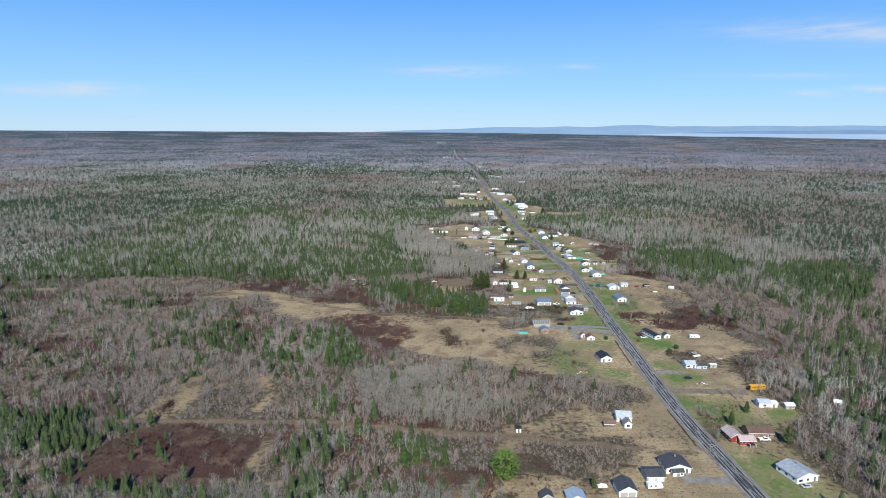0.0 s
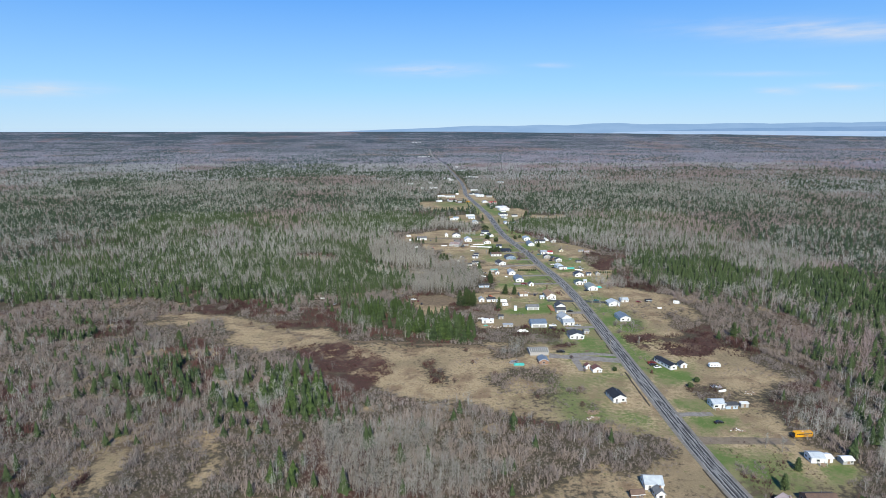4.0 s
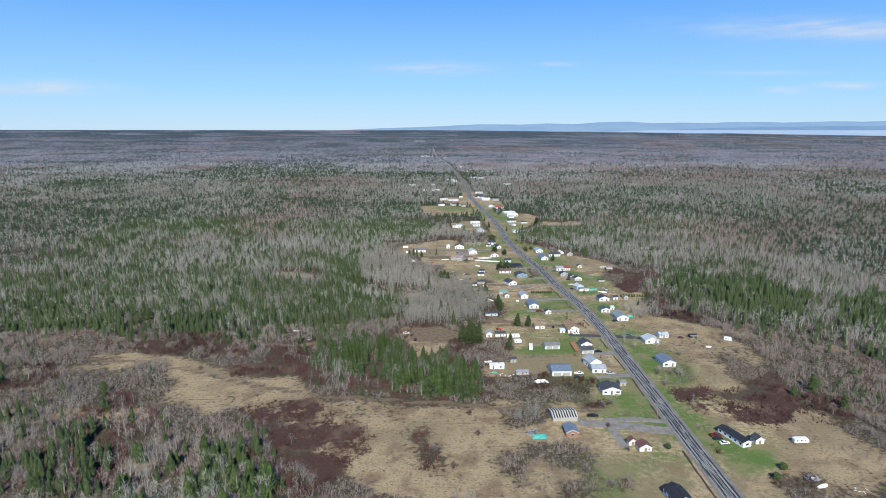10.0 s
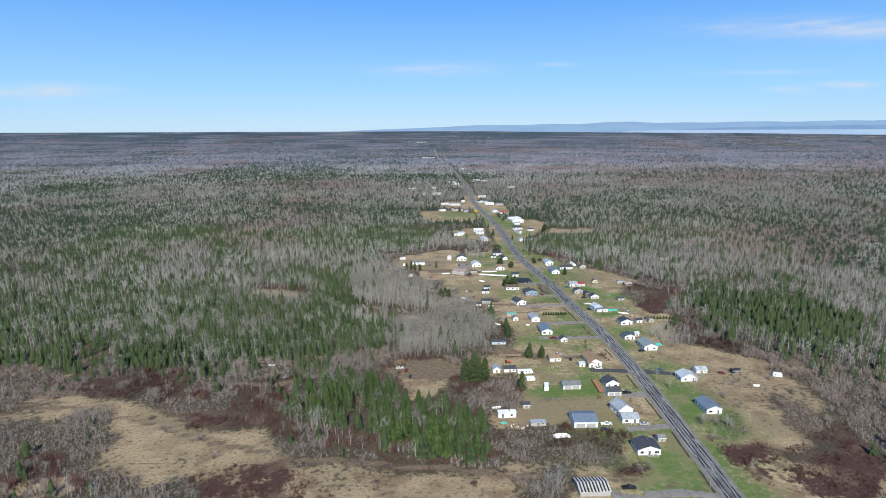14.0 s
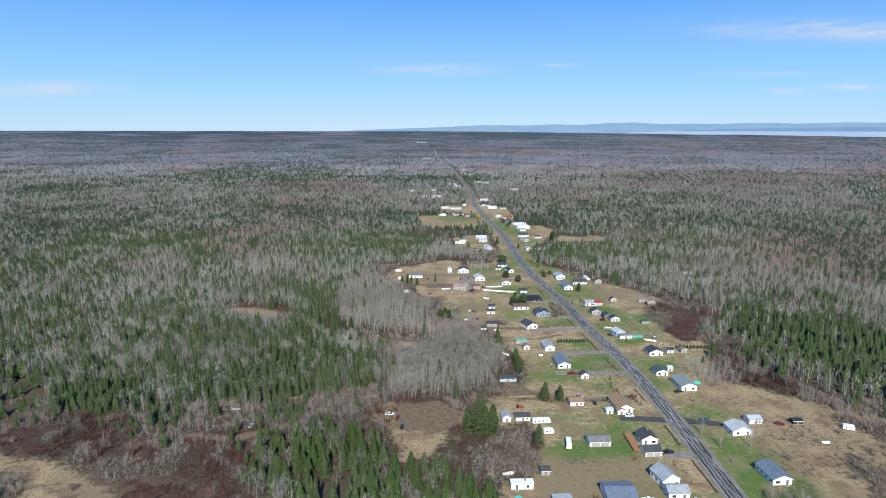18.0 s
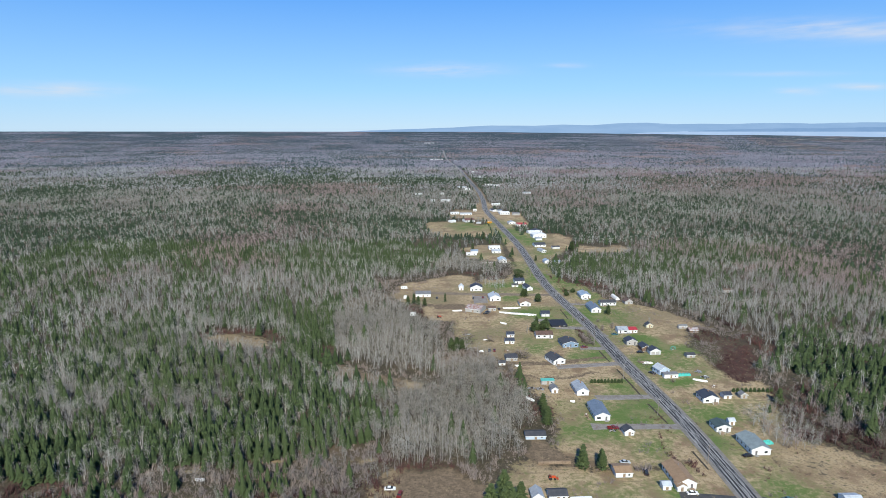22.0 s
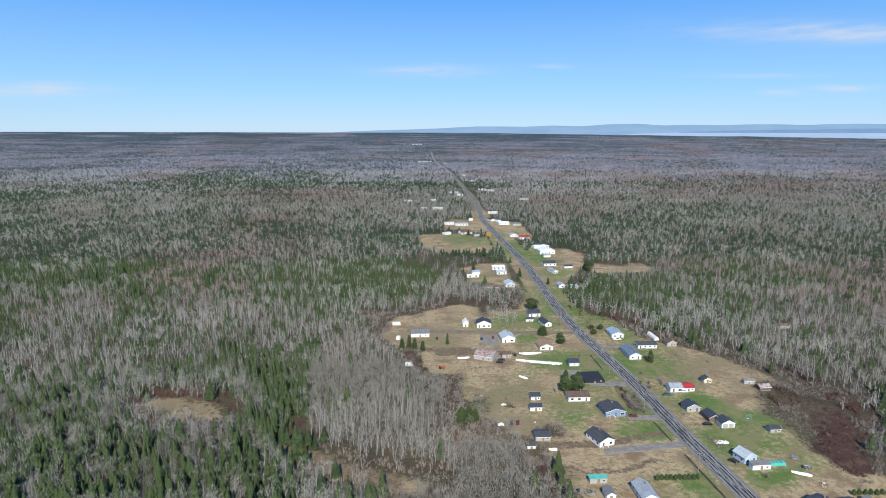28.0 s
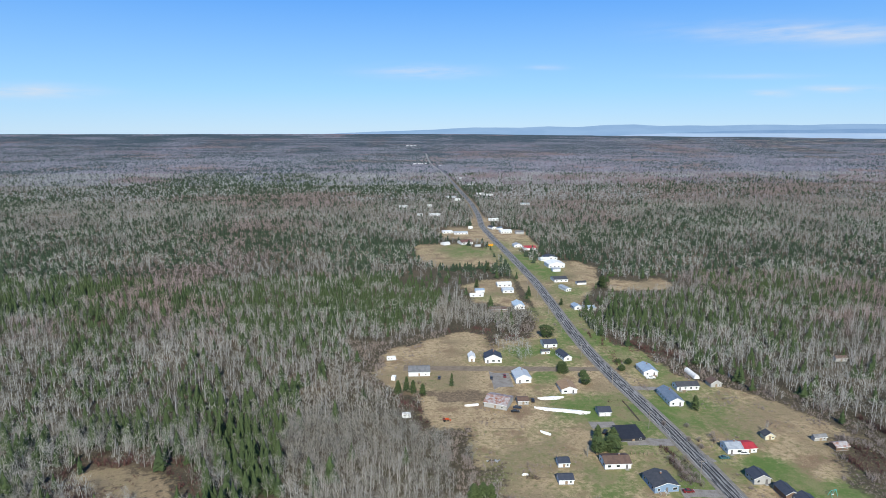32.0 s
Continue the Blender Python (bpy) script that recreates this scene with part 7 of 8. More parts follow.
def swing_frame(x, y):
    ob = thing("swing_frame", x, y, 0, 20, "pale green metal garden swing frame on a lawn", "swing")
    for u in (-1.6, 1.6):
        for v in (-1.0, 1.0):
            part("leg", joined("leg", [tube((u, v, -0.05), (u, 0, 2.5), 0.08)], TEAL), ob)
    part("crossbar", joined("crossbar", [tube((-1.7, 0, 2.5), (1.7, 0, 2.5), 0.08)], TEAL), ob)
    part("seat", box("seat", -0.5, -0.2, 0.5, 0.5, 0.2, 0.58, TRIM), ob)
    for u in (-0.45, 0.45):
        part("chain", joined("chain", [tube((u, 0, 0.55), (u, 0, 2.48), 0.03)], STEEL), ob)


# ---- single trees ----
def crown_mesh(name, rg, tall, wide, mat, rounded):
    """A crown of many bough sprays, each a small bent leaf of needles, denser outside, with gaps."""
    vs, fs = [], []
    count = 420 if wide < 4 else (720 if wide < 7 else 1100)
    lumps = [(rg.uniform(0, 6.28), rg.uniform(0.1, 0.95), rg.uniform(0.10, 0.26)) for _ in range(9)]
    for i in range(count):
        t = rg.random() ** 0.8
        a = rg.uniform(0, 6.2832)
        if rounded:
            reach = wide / 2 * math.sqrt(max(0.02, 1 - (2 * t - 0.75) ** 2 * 0.65))
        else:
            reach = wide / 2 * max(0.03, 1.05 - t) ** 0.7 * (0.85 + 0.25 * math.sin(t * 26))
        bulge = sum(k * math.exp(-((math.cos(a - b) - 1) ** 2) * 6 - ((t - c) / 0.16) ** 2) for b, c, k in lumps)
        reach *= 0.80 + (bulge if rounded else 0.5 * bulge) + 0.07 * math.sin(3 * a + 9 * t)
        z = tall * (0.06 + 0.92 * t) * (1 + 0.25 * (bulge - 0.15) * rounded)
        r = reach * math.sqrt(rg.uniform(0.3, 1.0)) * rg.uniform(0.85, 1.12)
        c = Vector((r * math.cos(a), r * math.sin(a), z))
        out = Vector((math.cos(a), math.sin(a), rg.uniform(-0.5, 0.6))).normalized()
        side = Vector((-math.sin(a), math.cos(a), rg.uniform(-0.3, 0.3)))
        l, w = rg.uniform(0.4, 0.9) * (0.5 + wide / 15), rg.uniform(0.25, 0.48) * (0.5 + wide / 15)
        k = len(vs)
        vs += [c - out * l * 0.6 + Vector((0, 0, 0.12)), c + side * w, c + out * l, c - side * w]
        fs += [(k, k + 1, k + 2), (k, k + 2, k + 3)]
    return mesh_of(name, vs, fs, mat)


tree_models = {}


def lone_tree(kind, x, y, tall, wide):
    key = (kind, tall, wide)
    if key in tree_models:
        return copy_thing(tree_models[key], pose(x, y, 0, 0, 0, (x * 37 + y * 11) % 360))
    rg = random.Random(int(tall * 100 + wide * 10))
    label = "broad bright green leafy tree standing in brush" if kind == "green" else ("small dark green evergreen shrub on grass" if tall < 4 else "dark green spruce tree with dense boughs")
    ob = thing("evergreen_tree" if kind == "pine" else "pine_tree", x, y, float(land(y)), 0, label, "tree", "single trees")
    part("trunk", joined("trunk", [tube((0, 0, -0.2), (0.05, 0.03, tall * 0.9), 0.02 * tall + 0.05, 0.02, 7)], BARK), ob, "brown trunk")
    part("crown", crown_mesh("crown", rg, tall, wide, LEAFY if kind == "green" else CONIFER_NEAR, kind == "green" or wide > 0.95 * tall), ob)
    tree_models[key] = ob
    return ob


def bare_tree(x, y, tall):
    rg = np.random.default_rng(int(x * 3 + y))
    ob = thing("bare_tree", x, y, 0, 0, "tall leafless poplar with pale upright limbs", "tree", "single trees")
    part("trunk", joined("trunk", [tube((0, 0, -0.2), (0.1, 0.05, tall * 0.92), 0.17, 0.03, 6)], BIRCH), ob, "pale trunk")
    limbs, twigs = [], []
    for i in range(26):
        z = rg.uniform(0.15, 0.85) * tall
        a, r = rg.uniform(0, 6.28), rg.uniform(0.08, 0.2) * tall
        p = Vector((0.08 * z / tall, 0.05 * z / tall, z))
        q = p + Vector((r * math.cos(a), r * math.sin(a), rg.uniform(0.15, 0.3) * tall * (1.15 - z / tall)))
        limbs.append(tube(p, q, 0.05, 0.012, 4))
        for s in (0.3, 0.55, 0.8):
            b = p.lerp(q, s)
            twigs.append(tube(b, b + Vector((rg.normal(0, 0.5), rg.normal(0, 0.5), rg.uniform(0.5, 1.4))), 0.025, 0.008, 3))
    part("limb_frame", joined("limb_frame", limbs, BIRCH), ob)
    part("twig_crown", joined("twig_crown", twigs, TWIG), ob)


shrub_models = {}


def shrub(x, y, wide, tall, tint=0):
    """A leafless rounded shrub: many stems from one foot, ending in a dome of fine twigs."""
    key = (wide, tall, tint)
    if key in shrub_models:
        return copy_thing(shrub_models[key], pose(x, y, 0, 0, 0, (x * 53 + y * 17) % 360))
    rg = np.random.default_rng(int(wide * 10 + tall * 100 + tint))
    ob = thing("shrub", x, y, 0, 0, "leafless reddish shrub with a rounded twiggy crown" if tint else "leafless grey-brown shrub with a rounded twiggy crown", "shrub", "bare shrubs")
    stems, vs, fs = [], [], []
    for i in range(16):
        a, r = rg.uniform(0, 6.28), rg.uniform(0.15, 0.75) * wide / 2
        stems.append(tube((rg.normal(0, 0.12), rg.normal(0, 0.12), -0.1), (r * math.cos(a), r * math.sin(a), tall * rg.uniform(0.45, 0.8)), 0.045, 0.012, 3))
    part("stem_cluster", joined("stem_cluster", stems, BARK), ob, "thin brown stems")
    for i in range(420):
        a, u = rg.uniform(0, 6.28), rg.uniform(0, 1)
        r = wide / 2 * math.sqrt(1 - 0.85 * u * u) * math.sqrt(rg.uniform(0.05, 1)) * (0.85 + 0.2 * math.sin(3 * a))
        c = Vector((r * math.cos(a), r * math.sin(a), tall * (0.08 + 0.8 * u)))
        way = Vector((0.6 * math.cos(a) + rg.normal(0, 0.4), 0.6 * math.sin(a) + rg.normal(0, 0.4), 0.8)).normalized() * rg.uniform(0.4, 0.95)
        side = Vector((-way.y, way.x, 0.1)).normalized() * 0.03
        k = len(vs)
        vs += [c - side, c + side, c + way]
        fs.append((k, k + 1, k + 2))
    part("twig_dome", mesh_of("twig_dome", vs, fs, RED_BRUSH if tint else SAPLING), ob)
    shrub_models[key] = ob
    return ob


def hedge(x0, y0, x1, y1):
    n = 10
    for i in range(n):
        t = i / (n - 1)
        lone_tree("pine", x0 + (x1 - x0) * t, y0 + (y1 - y0) * t + 0.3 * (i % 2), 2.4, 1.9)


CONIFER_NEAR = islands("dense spruce boughs", [(0.046, 0.066, 0.027), (0.074, 0.101, 0.040), (0.104, 0.134, 0.054)])

vehicle("car", "black", 145.1, 262.6, 5)
vehicle("pickup", "white", 153.6, 267.6, 0)
vehicle("car", "silver", 151.1, 228.8, 8)
pole(118.9, 247.9)
lone_tree("pine", 163.0, 264.5, 9, 6)
lone_tree("pine", 159.5, 297.3, 6, 4)
lone_tree("pine", 145.2, 283.7, 7, 4.5)
camper(87.7, 227.7, 6.5, 4)
cabin(37.3, 275.2)
lone_tree("green", 26.5, 235.3, 13, 12)
lone_tree("pine", 62.8, 228.3, 5, 3)
pile("white", 66.7, 229.1, 4, 2.5, 1)
drive(102.0, 234.7, 123.5, 232.6, 5, "gravel")
lone_tree("pine", 218.0, 466.0, 11, 7)
lone_tree("pine", 222.5, 446.0, 8, 6)
lone_tree("pine", -170.5, 475.5, 7.5, 6.5)
lone_tree("pine", 157.6, 391.0, 3, 3)
lone_tree("pine", 150.5, 383.8, 3, 3)
vehicle("car", "black", 146.1, 340.8, 8)
vehicle("car", "black", 141.7, 416.8, 10)
vehicle("car", "white", 142.9, 412.6, 5)
camper(178.5, 412.4, 7, 0)
boat(166.1, 377.7, 6, 20)
pile("wood", 151.8, 333.1, 7, 4, 1.3)
pile("brush", 157.2, 373.7, 14, 10, 2.6)
bus(173.1, 324.0, 184.1, 324.8)
drive(130.0, 350.8, 147.7, 350.8, 4, "gravel")
drive(128.6, 324.5, 171.7, 321.6, 6, "dirt")
bare_tree(161.5, 312.3, 9)
bare_tree(156.2, 316.5, 8)
vehicle("pickup", "white", 95.8, 495.0, 0)
drive(104.7, 490.4, 123.4, 492.9, 4, "gravel")
drive(80.7, 436.2, 121.1, 425.0, 6, "gravel")
drive(96.0, 432.8, 95.4, 410.0, 4, "gravel")
drive(115.3, 529.7, 128.4, 527.1, 4, "gravel")
lone_tree("pine", 74.2, 590.8, 8, 5)
lone_tree("pine", 81.5, 587.7, 7.5, 5)
lone_tree("pine", 64.9, 633.4, 8, 5)
lone_tree("pine", 115.3, 409.4, 2.5, 2.5)
vehicle("pickup", "black", 89.3, 441.3, 0)
vehicle("car", "dark", 94.0, 489.9, 0)
vehicle("car", "silver", 114.5, 494.6, 0)
pile("teal", 58.6, 422.0, 7, 4, 1.0)
pile("junk", 56.9, 426.6, 6, 3, 1.4)
pile("white", 71.6, 484.8, 8, 3.5, 1.5)
pile("wood", 51.8, 492.7, 9, 3, 1.6)
boat(44.1, 515.5, 5, 15)
vehicle("pickup", "red", 142.0, 419.7, 0)
pole(121.7, 439.8)
vehicle("pickup", "black", 117.1, 530.1, 4)
vehicle("car", "white", 111.7, 565.4, 0)
vehicle("car", "black", 98.3, 580.6, 85)
vehicle("car", "silver", 92.0, 588.5, 0)
tractor(57.9, 576.8, 0)
vehicle("pickup", "red", 95.6, 619.1, 0)
camper(66.3, 559.6, 9, 3)
camper(67.8, 549.1, 5, 8)
camper(74.7, 537.9, 8, 80)
lone_tree("pine", 72.9, 585.7, 8, 7)
lone_tree("pine", 80.9, 583.8, 8, 6)
lone_tree("pine", 60.9, 537.5, 11, 6)
lone_tree("pine", 64.6, 624.1, 7, 5.5)
lone_tree("pine", 35.0, 549.7, 13, 9)
lone_tree("pine", 37.9, 548.8, 14, 9)
lone_tree("pine", 37.2, 553.1, 14, 10)
lone_tree("pine", 40.6, 550.2, 11, 8)
logwall(54.2, 588.0, 70.4, 588.6)
drive(106.4, 564.4, 129.8, 561.3, 5, "tarmac")
drive(114.4, 529.2, 127.7, 528.6, 5, "gravel")
pole(125.5, 539.0)
deck(104.4, 531.5, 3.5, 16.0)
vehicle("car", "green", 147.6, 560.8, 0)
vehicle("car", "red", 182.3, 555.2, -20)
camper(212.3, 549.2, 5, -25)
boat(193.4, 537.4, 4, 0)
bare_tree(143.0, 534.4, 12)
bare_tree(156.6, 533.5, 12)
bare_tree(162.3, 540.2, 12)
bare_tree(139.7, 546.5, 11)
drive(139.0, 560.2, 153.9, 556.5, 5, "tarmac")
lone_tree("pine", 84.1, 773.0, 8, 6)
lone_tree("pine", 90.6, 770.4, 8, 7)
hedge(99.1, 673.2, 116.5, 673.3)
drive(86.0, 622.0, 125.7, 620.9, 5, "gravel")
lone_tree("pine", 145.6, 804.8, 5, 4)
lone_tree("pine", 98.1, 848.9, 4, 5)
lone_tree("pine", 87.7, 861.4, 5, 5)
vehicle("car", "black", 148.0, 593.2, 10)
pile("teal", 163.1, 605.0, 5, 3, 1.6)
hedge(174.1, 660.1, 195.1, 659.7)
lone_tree("pine", 190.7, 645.0, 9, 6)
pole(127.5, 587.2)
vehicle("car", "red", 108.8, 730.0, 0)
boat(60.8, 698.9, 4, 0)
boat(82.9, 649.3, 2.6, -10)
boat(60.8, 652.3, 6, -50)
pile("junk", 63.8, 666.2, 4, 2.5, 1.6)
pile("junk", 68.5, 665.2, 4, 2.5, 1.6)
lone_tree("pine", 65.8, 642.2, 8, 6)
lone_tree("pine", 65.1, 625.7, 9, 7)
drive(83.7, 696.8, 122.3, 701.9, 5, "gravel")
drive(96.6, 653.9, 124.7, 654.9, 5, "gravel")
drive(105.8, 729.9, 120.7, 728.3, 5, "gravel")
pole(118.9, 678.4)
pole(122.2, 632.6)
vehicle("car", "black", 142.6, 720.0, 0)
vehicle("car", "black", 138.3, 685.7, -50)
boat(162.3, 675.4, 8, -25)
pile("wood", 166.1, 667.3, 5, 3, 0.9)
covered_stack(155.3, 683.6, 9.0, 4)
pile("wood", 140.2, 703.8, 8, 3, 1.0)
pile("junk", 166.9, 688.0, 4, 3, 1.5)
pile("junk", 167.0, 679.9, 5, 3, 1.8)
bare_tree(178.1, 633.5, 10)
vehicle("car", "black", 61.7, 817.0, 85)
vehicle("car", "dark", 51.9, 809.0, -10)
vehicle("car", "black", 50.1, 804.6, -5)
vehicle("car", "black", 90.1, 780.5, 60)
vehicle("pickup", "white", 137.2, 844.1, 0)
tank(163.6, 854.6, 164.5, 842.4)
heap(60.9, 808.9, 88.9, 801.6)
heap(64.9, 820.1, 79.8, 820.9)
boat(61.0, 781.3, 6, -40)
lone_tree("pine", 88.2, 855.1, 7, 6.5)
lone_tree("pine", 96.4, 838.6, 6, 6)
lone_tree("pine", 145.1, 803.1, 8, 6)
lone_tree("pine", 81.6, 763.2, 7, 7.5)
lone_tree("pine", 88.0, 762.8, 8, 8.5)
bare_tree(75.4, 759.3, 6)
drive(97.7, 771.9, 118.9, 770.0, 6, "gravel")
drive(85.2, 788.6, 97.8, 789.0, 6, "gravel")
drive(55.5, 862.9, 110.5, 860.2, 6, "dirt")
drive(124.9, 831.3, 135.6, 830.3, 4, "gravel")
pole(113.0, 783.9)
pole(117.5, 738.2)
pole(111.6, 835.9)
vehicle("car", "green", 136.3, 754.6, 0)
vehicle("car", "white", 147.1, 758.0, 0)
drive(127.3, 756.8, 136.4, 751.5, 5, "gravel")
bare_tree(167.5, 775.9, 7)
vehicle("car", "dark", 43.1, 848.8, 85)
vehicle("car", "red", 51.4, 851.2, 85)
vehicle("car", "dark", 12.2, 850.3, 85)
camper(-17.1, 880.7, 6, 4)
camper(-14.6, 849.4, 4, 80)
boat(28.0, 813.4, 8, 10)
camper(-6.6, 800.9, 4.5, 0)
tractor(13.1, 796.5, 10)
lone_tree("pine", -6.9, 832.9, 9, 5)
lone_tree("pine", -3.2, 830.2, 8, 5)
lone_tree("pine", -11.6, 829.6, 8, 6)
lone_tree("pine", 2.1, 827.5, 7, 5)
lone_tree("pine", 18.9, 839.0, 8, 3)
lone_tree("pine", 86.0, 855.7, 6, 5)
drive(-9.1, 867.7, 87.5, 861.2, 7, "dirt")
drive(42.8, 846.8, 54.6, 846.8, 20.1, "gravel")
lone_tree("pine", 91.6, 920.9, 9, 11)
lone_tree("pine", 121.0, 999.2, 6, 4)
lone_tree("pine", 173.2, 1054.0, 12, 9)
lone_tree("pine", 132.2, 867.5, 4, 4)
lone_tree("pine", 124.4, 857.1, 4, 4)
lone_tree("pine", 126.2, 869.2, 3, 3)
lone_tree("pine", 55.8, 1059.1, 9, 6)
lone_tree("pine", 74.8, 1128.2, 10, 6)
bus(87.2, 1264.0, 97.5, 1263.5)
boat(-87.1, 578.2, 4, 0)
vehicle("car", "white", -8.3, 570.2, 0)
vehicle("car", "red", -4.2, 566.4, 80)
vehicle("car", "black", -1.6, 556.8, 90)
bare_tree(-72.9, 559.4, 7)
vehicle("car", "silver", -74.1, 559.7, 70)
shrub(111.0, 747.2, 4.4, 3.4)
shrub(111.5, 740.3, 4.4, 3.4)
shrub(112.4, 735.6, 4.4, 3.4)
shrub(111.2, 754.4, 3.4, 2.4)
shrub(138.5, 768.8, 3.4, 2.4)
shrub(127.1, 770.5, 3.4, 2.4)
shrub(129.8, 763.4, 3.4, 2.4)
pile("white", 84.8, 801.4, 5, 2, .6)
pile("white", 141.3, 703.1, 7, 3, .8)
shrub(113.4, 741.4, 4.4, 3.4)
shrub(115.7, 734.0, 4.4, 3.4)
shrub(145.7, 673.3, 3.4, 2.4)
bare_tree(131.5, 267.8, 6)
pile("wood", 85.1, 348.3, 8, 4, 1)
shrub(100.9, 270.0, 4.4, 3.4)
bare_tree(145.8, 453.0, 6)
bare_tree(154.7, 489.0, 6)
shrub(142.5, 493.7, 4.4, 3.4)
shrub(140.2, 477.4, 4.4, 3.4)
drive(130.6, 432.3, 111.3, 438.2, 4, "gravel")
drive(111.3, 438.2, 94.5, 437.0, 4, "gravel")
drive(96.8, 436.4, 95.2, 425.4, 4, "gravel")
drive(123.3, 427.1, 102.9, 433.3, 3, "gravel")
lone_tree("pine", 30.5, 553.2, 13, 9)
lone_tree("pine", 36.3, 561.0, 14, 9)
lone_tree("pine", 42.1, 555.9, 12, 8)
lone_tree("pine", 20.9, 727.2, 8, 7)
lone_tree("pine", 24.4, 726.4, 9, 8)
lone_tree("pine", 27.8, 728.4, 7, 6)
pile("white", 40.2, 723.7, 3, 2, 1.2)
vehicle("car", "dark", 45.6, 724.6, 80)
vehicle("car", "red", 48.8, 724.9, 80)
post_row(95.8, 760.2, 107.3, 759.1, 7)
swing_frame(165.7, 724.9)
pile("junk", 32.3, 756.9, 6, 2.5, 0.8)
pile("white", 44.8, 745.8, 3, 1.5, 0.8)
pile("brush", 47.3, 743.5, 6, 3, 0.5)
pile("wood", 56.5, 724.6, 3, 2, 1.4)
pile("white", 72.0, 819.9, 11, 1, 0.5)
shrub(111.5, 745.0, 4.4, 3.4)
shrub(111.2, 739.9, 4.4, 3.4)
shrub(111.8, 750.3, 4.4, 3.4)
shrub(131.7, 769.7, 3.4, 2.4)
shrub(132.2, 783.8, 3.4, 2.4)
pile("wood", 86.7, 632.6, 2, 8, 0.8)
pile("junk", 94.9, 617.4, 3, 2, 1.0)
pile("wood", 99.1, 616.3, 2, 4, 0.8)
pile("junk", 88.0, 658.4, 3, 2, 1.0)
pile("wood", 52.8, 495.6, 10, 4, 1.2)
pile("teal", 46.1, 499.0, 3, 2, 0.8)
bare_tree(143.2, 493.5, 6)
bare_tree(153.6, 490.8, 8)
bare_tree(142.0, 479.7, 6)
bare_tree(176.6, 607.5, 8)
bare_tree(184.7, 616.3, 9)
bare_tree(183.9, 605.0, 8)
bare_tree(168.7, 614.6, 7)
pile("wood", 86.1, 354.9, 8, 5, 1.0)
pile("junk", 55.0, 425.0, 5, 3, 1.2)
pile("junk", 165.7, 383.9, 8, 4, 1.2)
pile("wood", 180.8, 374.7, 6, 4, 0.8)
for y0, y1, x0, x1 in ((262, 300, 119, 119), (361, 407, 118.6, 120.8), (434, 454, 122.4, 123.6), (464, 487, 123.8, 125), (500, 524, 125.2, 125.6), (537, 556, 125.6, 125.7),
                       (583, 598, 125.9, 125.3), (624, 646, 124.3, 122), (654, 693, 121.8, 119.5), (705, 724, 118.4, 117), (740, 764, 115.6, 113.6), (792, 815, 111.4, 110.6)):
    ditch(y0, y1, x0, x1)
for y in range(880, 1500, 48):
    pole(float(road_x(y)) - 8.5, float(y), False)
# shrubs scattered over the fields: grey-brown, then reddish
for x, y, wide, tall in ((144.5, 497.5, 6.0, 3.6), (149.8, 493.2, 4.4, 3.4), (167.5, 523.2, 6.0, 3.6), (193.5, 516.0, 6.0, 3.6), (199.2, 521.4, 6.0, 3.6), (208.1, 528.5, 6.0, 3.6), (186.4, 507.8, 4.4, 3.4),
                         (121.5, 786.7, 3.4, 2.4), (139.5, 772.8, 4.4, 3.4), (117.6, 753.1, 4.4, 3.4), (116.8, 746.0, 6.0, 3.6), (116.0, 739.2, 4.4, 3.4), (97.4, 452.2, 4.4, 3.4), (102.6, 455.5, 6.0, 3.6),
                         (96.5, 408.2, 3.4, 2.4), (57.4, 716.2, 4.4, 3.4), (62.9, 718.4, 6.0, 3.6), (170.5, 600.5, 4.4, 3.4), (205.0, 545.5, 4.4, 3.4), (80.2, 379.8, 4.4, 3.4), (72.5, 391.6, 6.0, 3.6),
                         (-118.5, 497.0, 6.0, 3.6), (-98.2, 487.4, 4.4, 3.4), (-86.3, 470.2, 6.0, 3.6), (8.4, 410.5, 4.4, 3.4), (-20.5, 462.4, 4.4, 3.4), (43.2, 447.6, 6.0, 3.6)):
    shrub(x, y, wide, tall)
for x, y, wide, tall in ((82.6, 361.8, 4.4, 3.0), (86.5, 382.4, 3.4, 2.2), (29.5, 424.5, 3.4, 2.2), (16.8, 396.2, 4.4, 3.0), (41.5, 404.8, 4.4, 3.0), (27.2, 445.8, 3.4, 2.2), (152.4, 462.8, 4.4, 3.0),
                         (175.2, 468.4, 4.4, 3.0), (188.5, 459.6, 3.4, 2.2), (163.3, 450.1, 4.4, 3.0), (60.5, 372.4, 3.4, 2.2), (-130.4, 508.2, 4.4, 3.0), (93.8, 430.4, 3.4, 2.2)):
    shrub(x, y, wide, tall, 1)
wires()


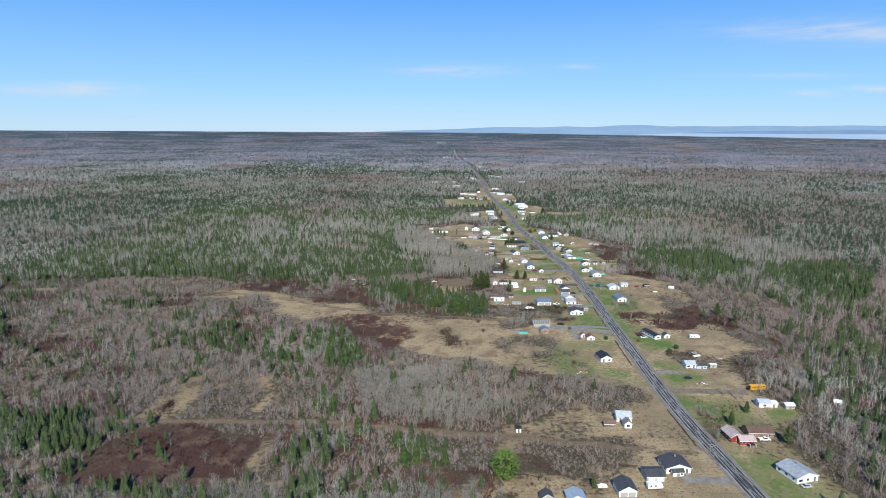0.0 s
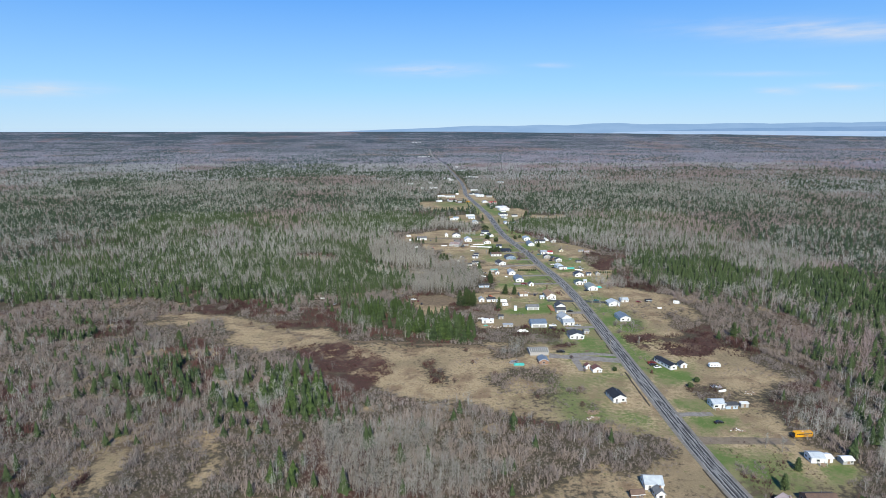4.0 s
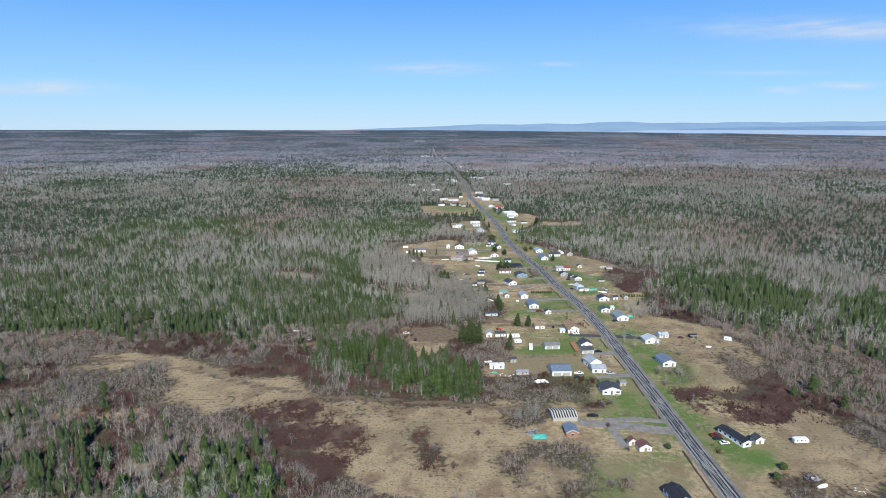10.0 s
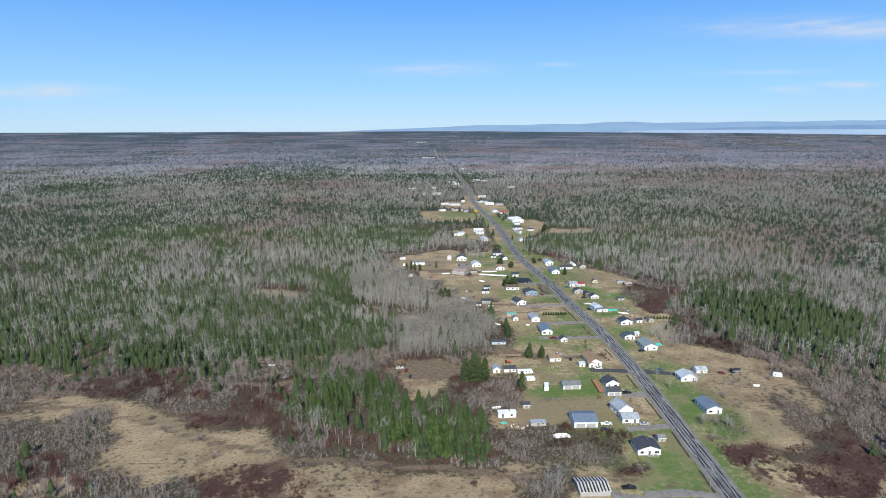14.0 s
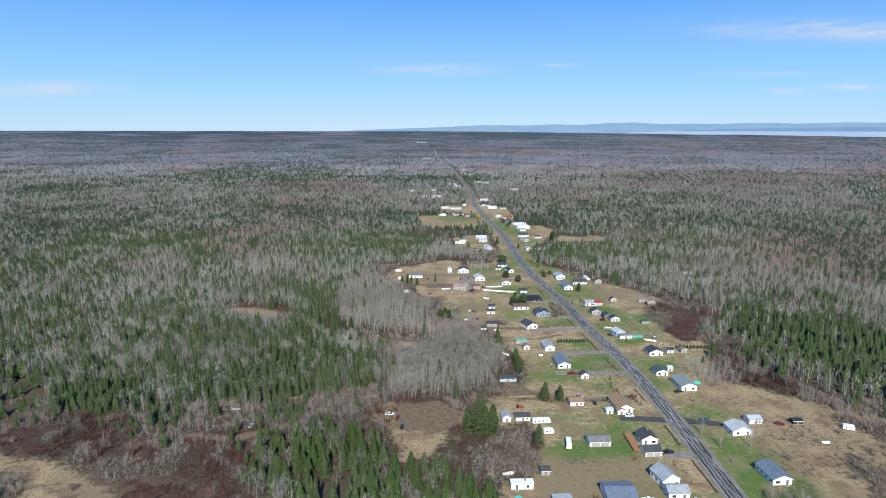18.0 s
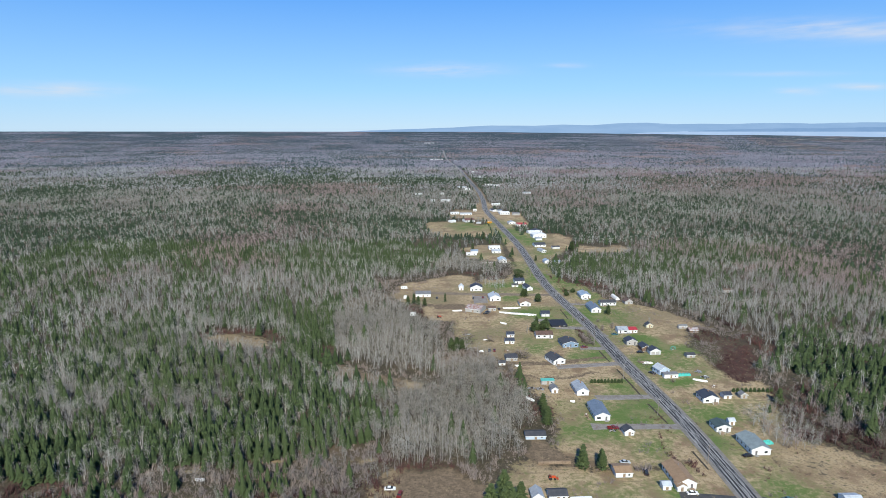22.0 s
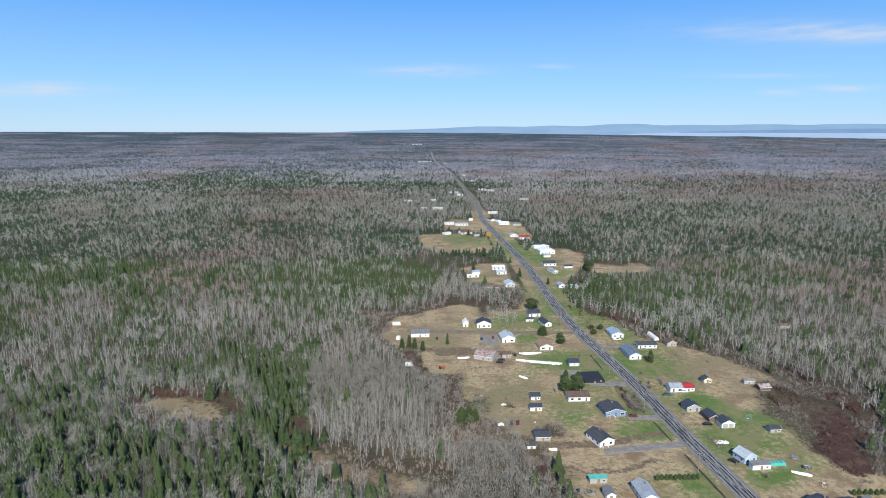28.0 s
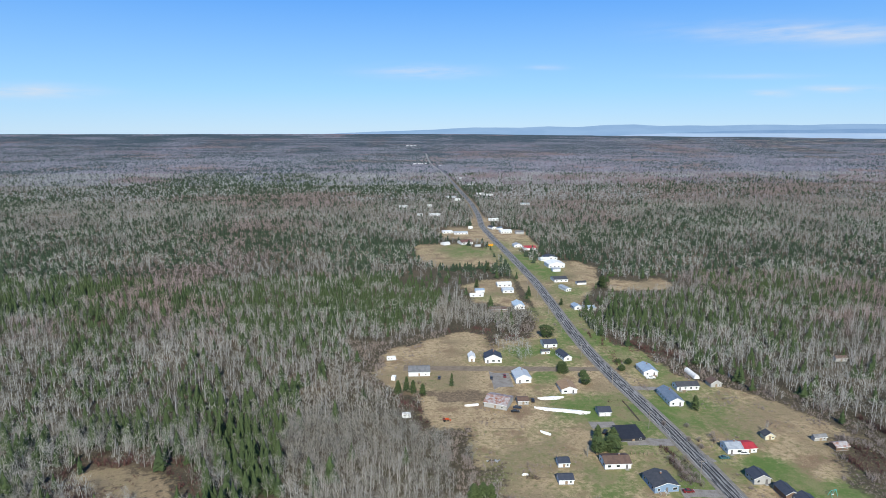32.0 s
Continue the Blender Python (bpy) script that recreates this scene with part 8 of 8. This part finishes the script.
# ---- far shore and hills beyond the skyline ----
# backdrop strips emit their colour: daylight and blue haze are put into the glow
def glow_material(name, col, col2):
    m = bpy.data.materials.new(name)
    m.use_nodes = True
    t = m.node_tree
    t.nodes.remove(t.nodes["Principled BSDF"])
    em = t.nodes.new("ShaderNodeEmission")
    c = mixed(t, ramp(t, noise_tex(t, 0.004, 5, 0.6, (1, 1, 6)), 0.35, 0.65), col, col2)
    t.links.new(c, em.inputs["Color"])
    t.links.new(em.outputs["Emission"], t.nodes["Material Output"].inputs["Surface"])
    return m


def ridge_line(name, x0, x1, low, tops, y, mat, label):
    """A far ridge: tops are heights at even steps, made uneven in between."""
    n = 160
    xs = np.linspace(x0, x1, n)
    zs = np.interp(xs, np.linspace(x0, x1, len(tops)), tops) + 7 * (octaves(xs, xs * 0, 260, 3) - 0.5) + 3 * (octaves(xs, xs * 0, 70, 4) - 0.5)
    vs = [(x, y, low) for x in xs] + [(x, y + 12, z) for x, z in zip(xs, zs)] + [(x, y + 40, low) for x in xs]
    fs = [(i, i + 1, n + i + 1, n + i) for i in range(n - 1)] + [(n + i, n + i + 1, 2 * n + i + 1, 2 * n + i) for i in range(n - 1)]
    tagged(new(name, mesh_of(name, vs, fs, mat)), label, "backdrop", kind="structure")


WATER_GLOW = glow_material("far pale water with own glow", (0.42, 0.575, 0.79), (0.37, 0.53, 0.77))
HILL_GLOW = glow_material("far hills glowing haze-blue", (0.185, 0.325, 0.55), (0.22, 0.36, 0.585))
HILL2_GLOW = glow_material("farther hills glowing haze-blue", (0.25, 0.405, 0.635), (0.28, 0.44, 0.67))
ridge_line("backdrop_water", 1250, 4300, -20, [86, 112, 121, 124, 124, 124, 124, 124, 124, 124], 4915, WATER_GLOW, "glowing backdrop of a pale blue strait of far water")
ridge_line("backdrop_hills", 1900, 4300, 118, [122, 133, 140, 144, 150, 154, 160, 163], 4922, HILL_GLOW, "glowing backdrop of haze-blue wooded hills across the far water")
ridge_line("backdrop_far_hills", -700, 4300, 60, [112, 124, 133, 139, 146, 158, 162, 157, 168, 163, 178, 184, 172, 176, 173, 178, 180, 177, 183, 186, 184, 190, 194, 190, 196], 4932, HILL2_GLOW, "glowing backdrop of a hazy blue mountain ridge on the skyline")
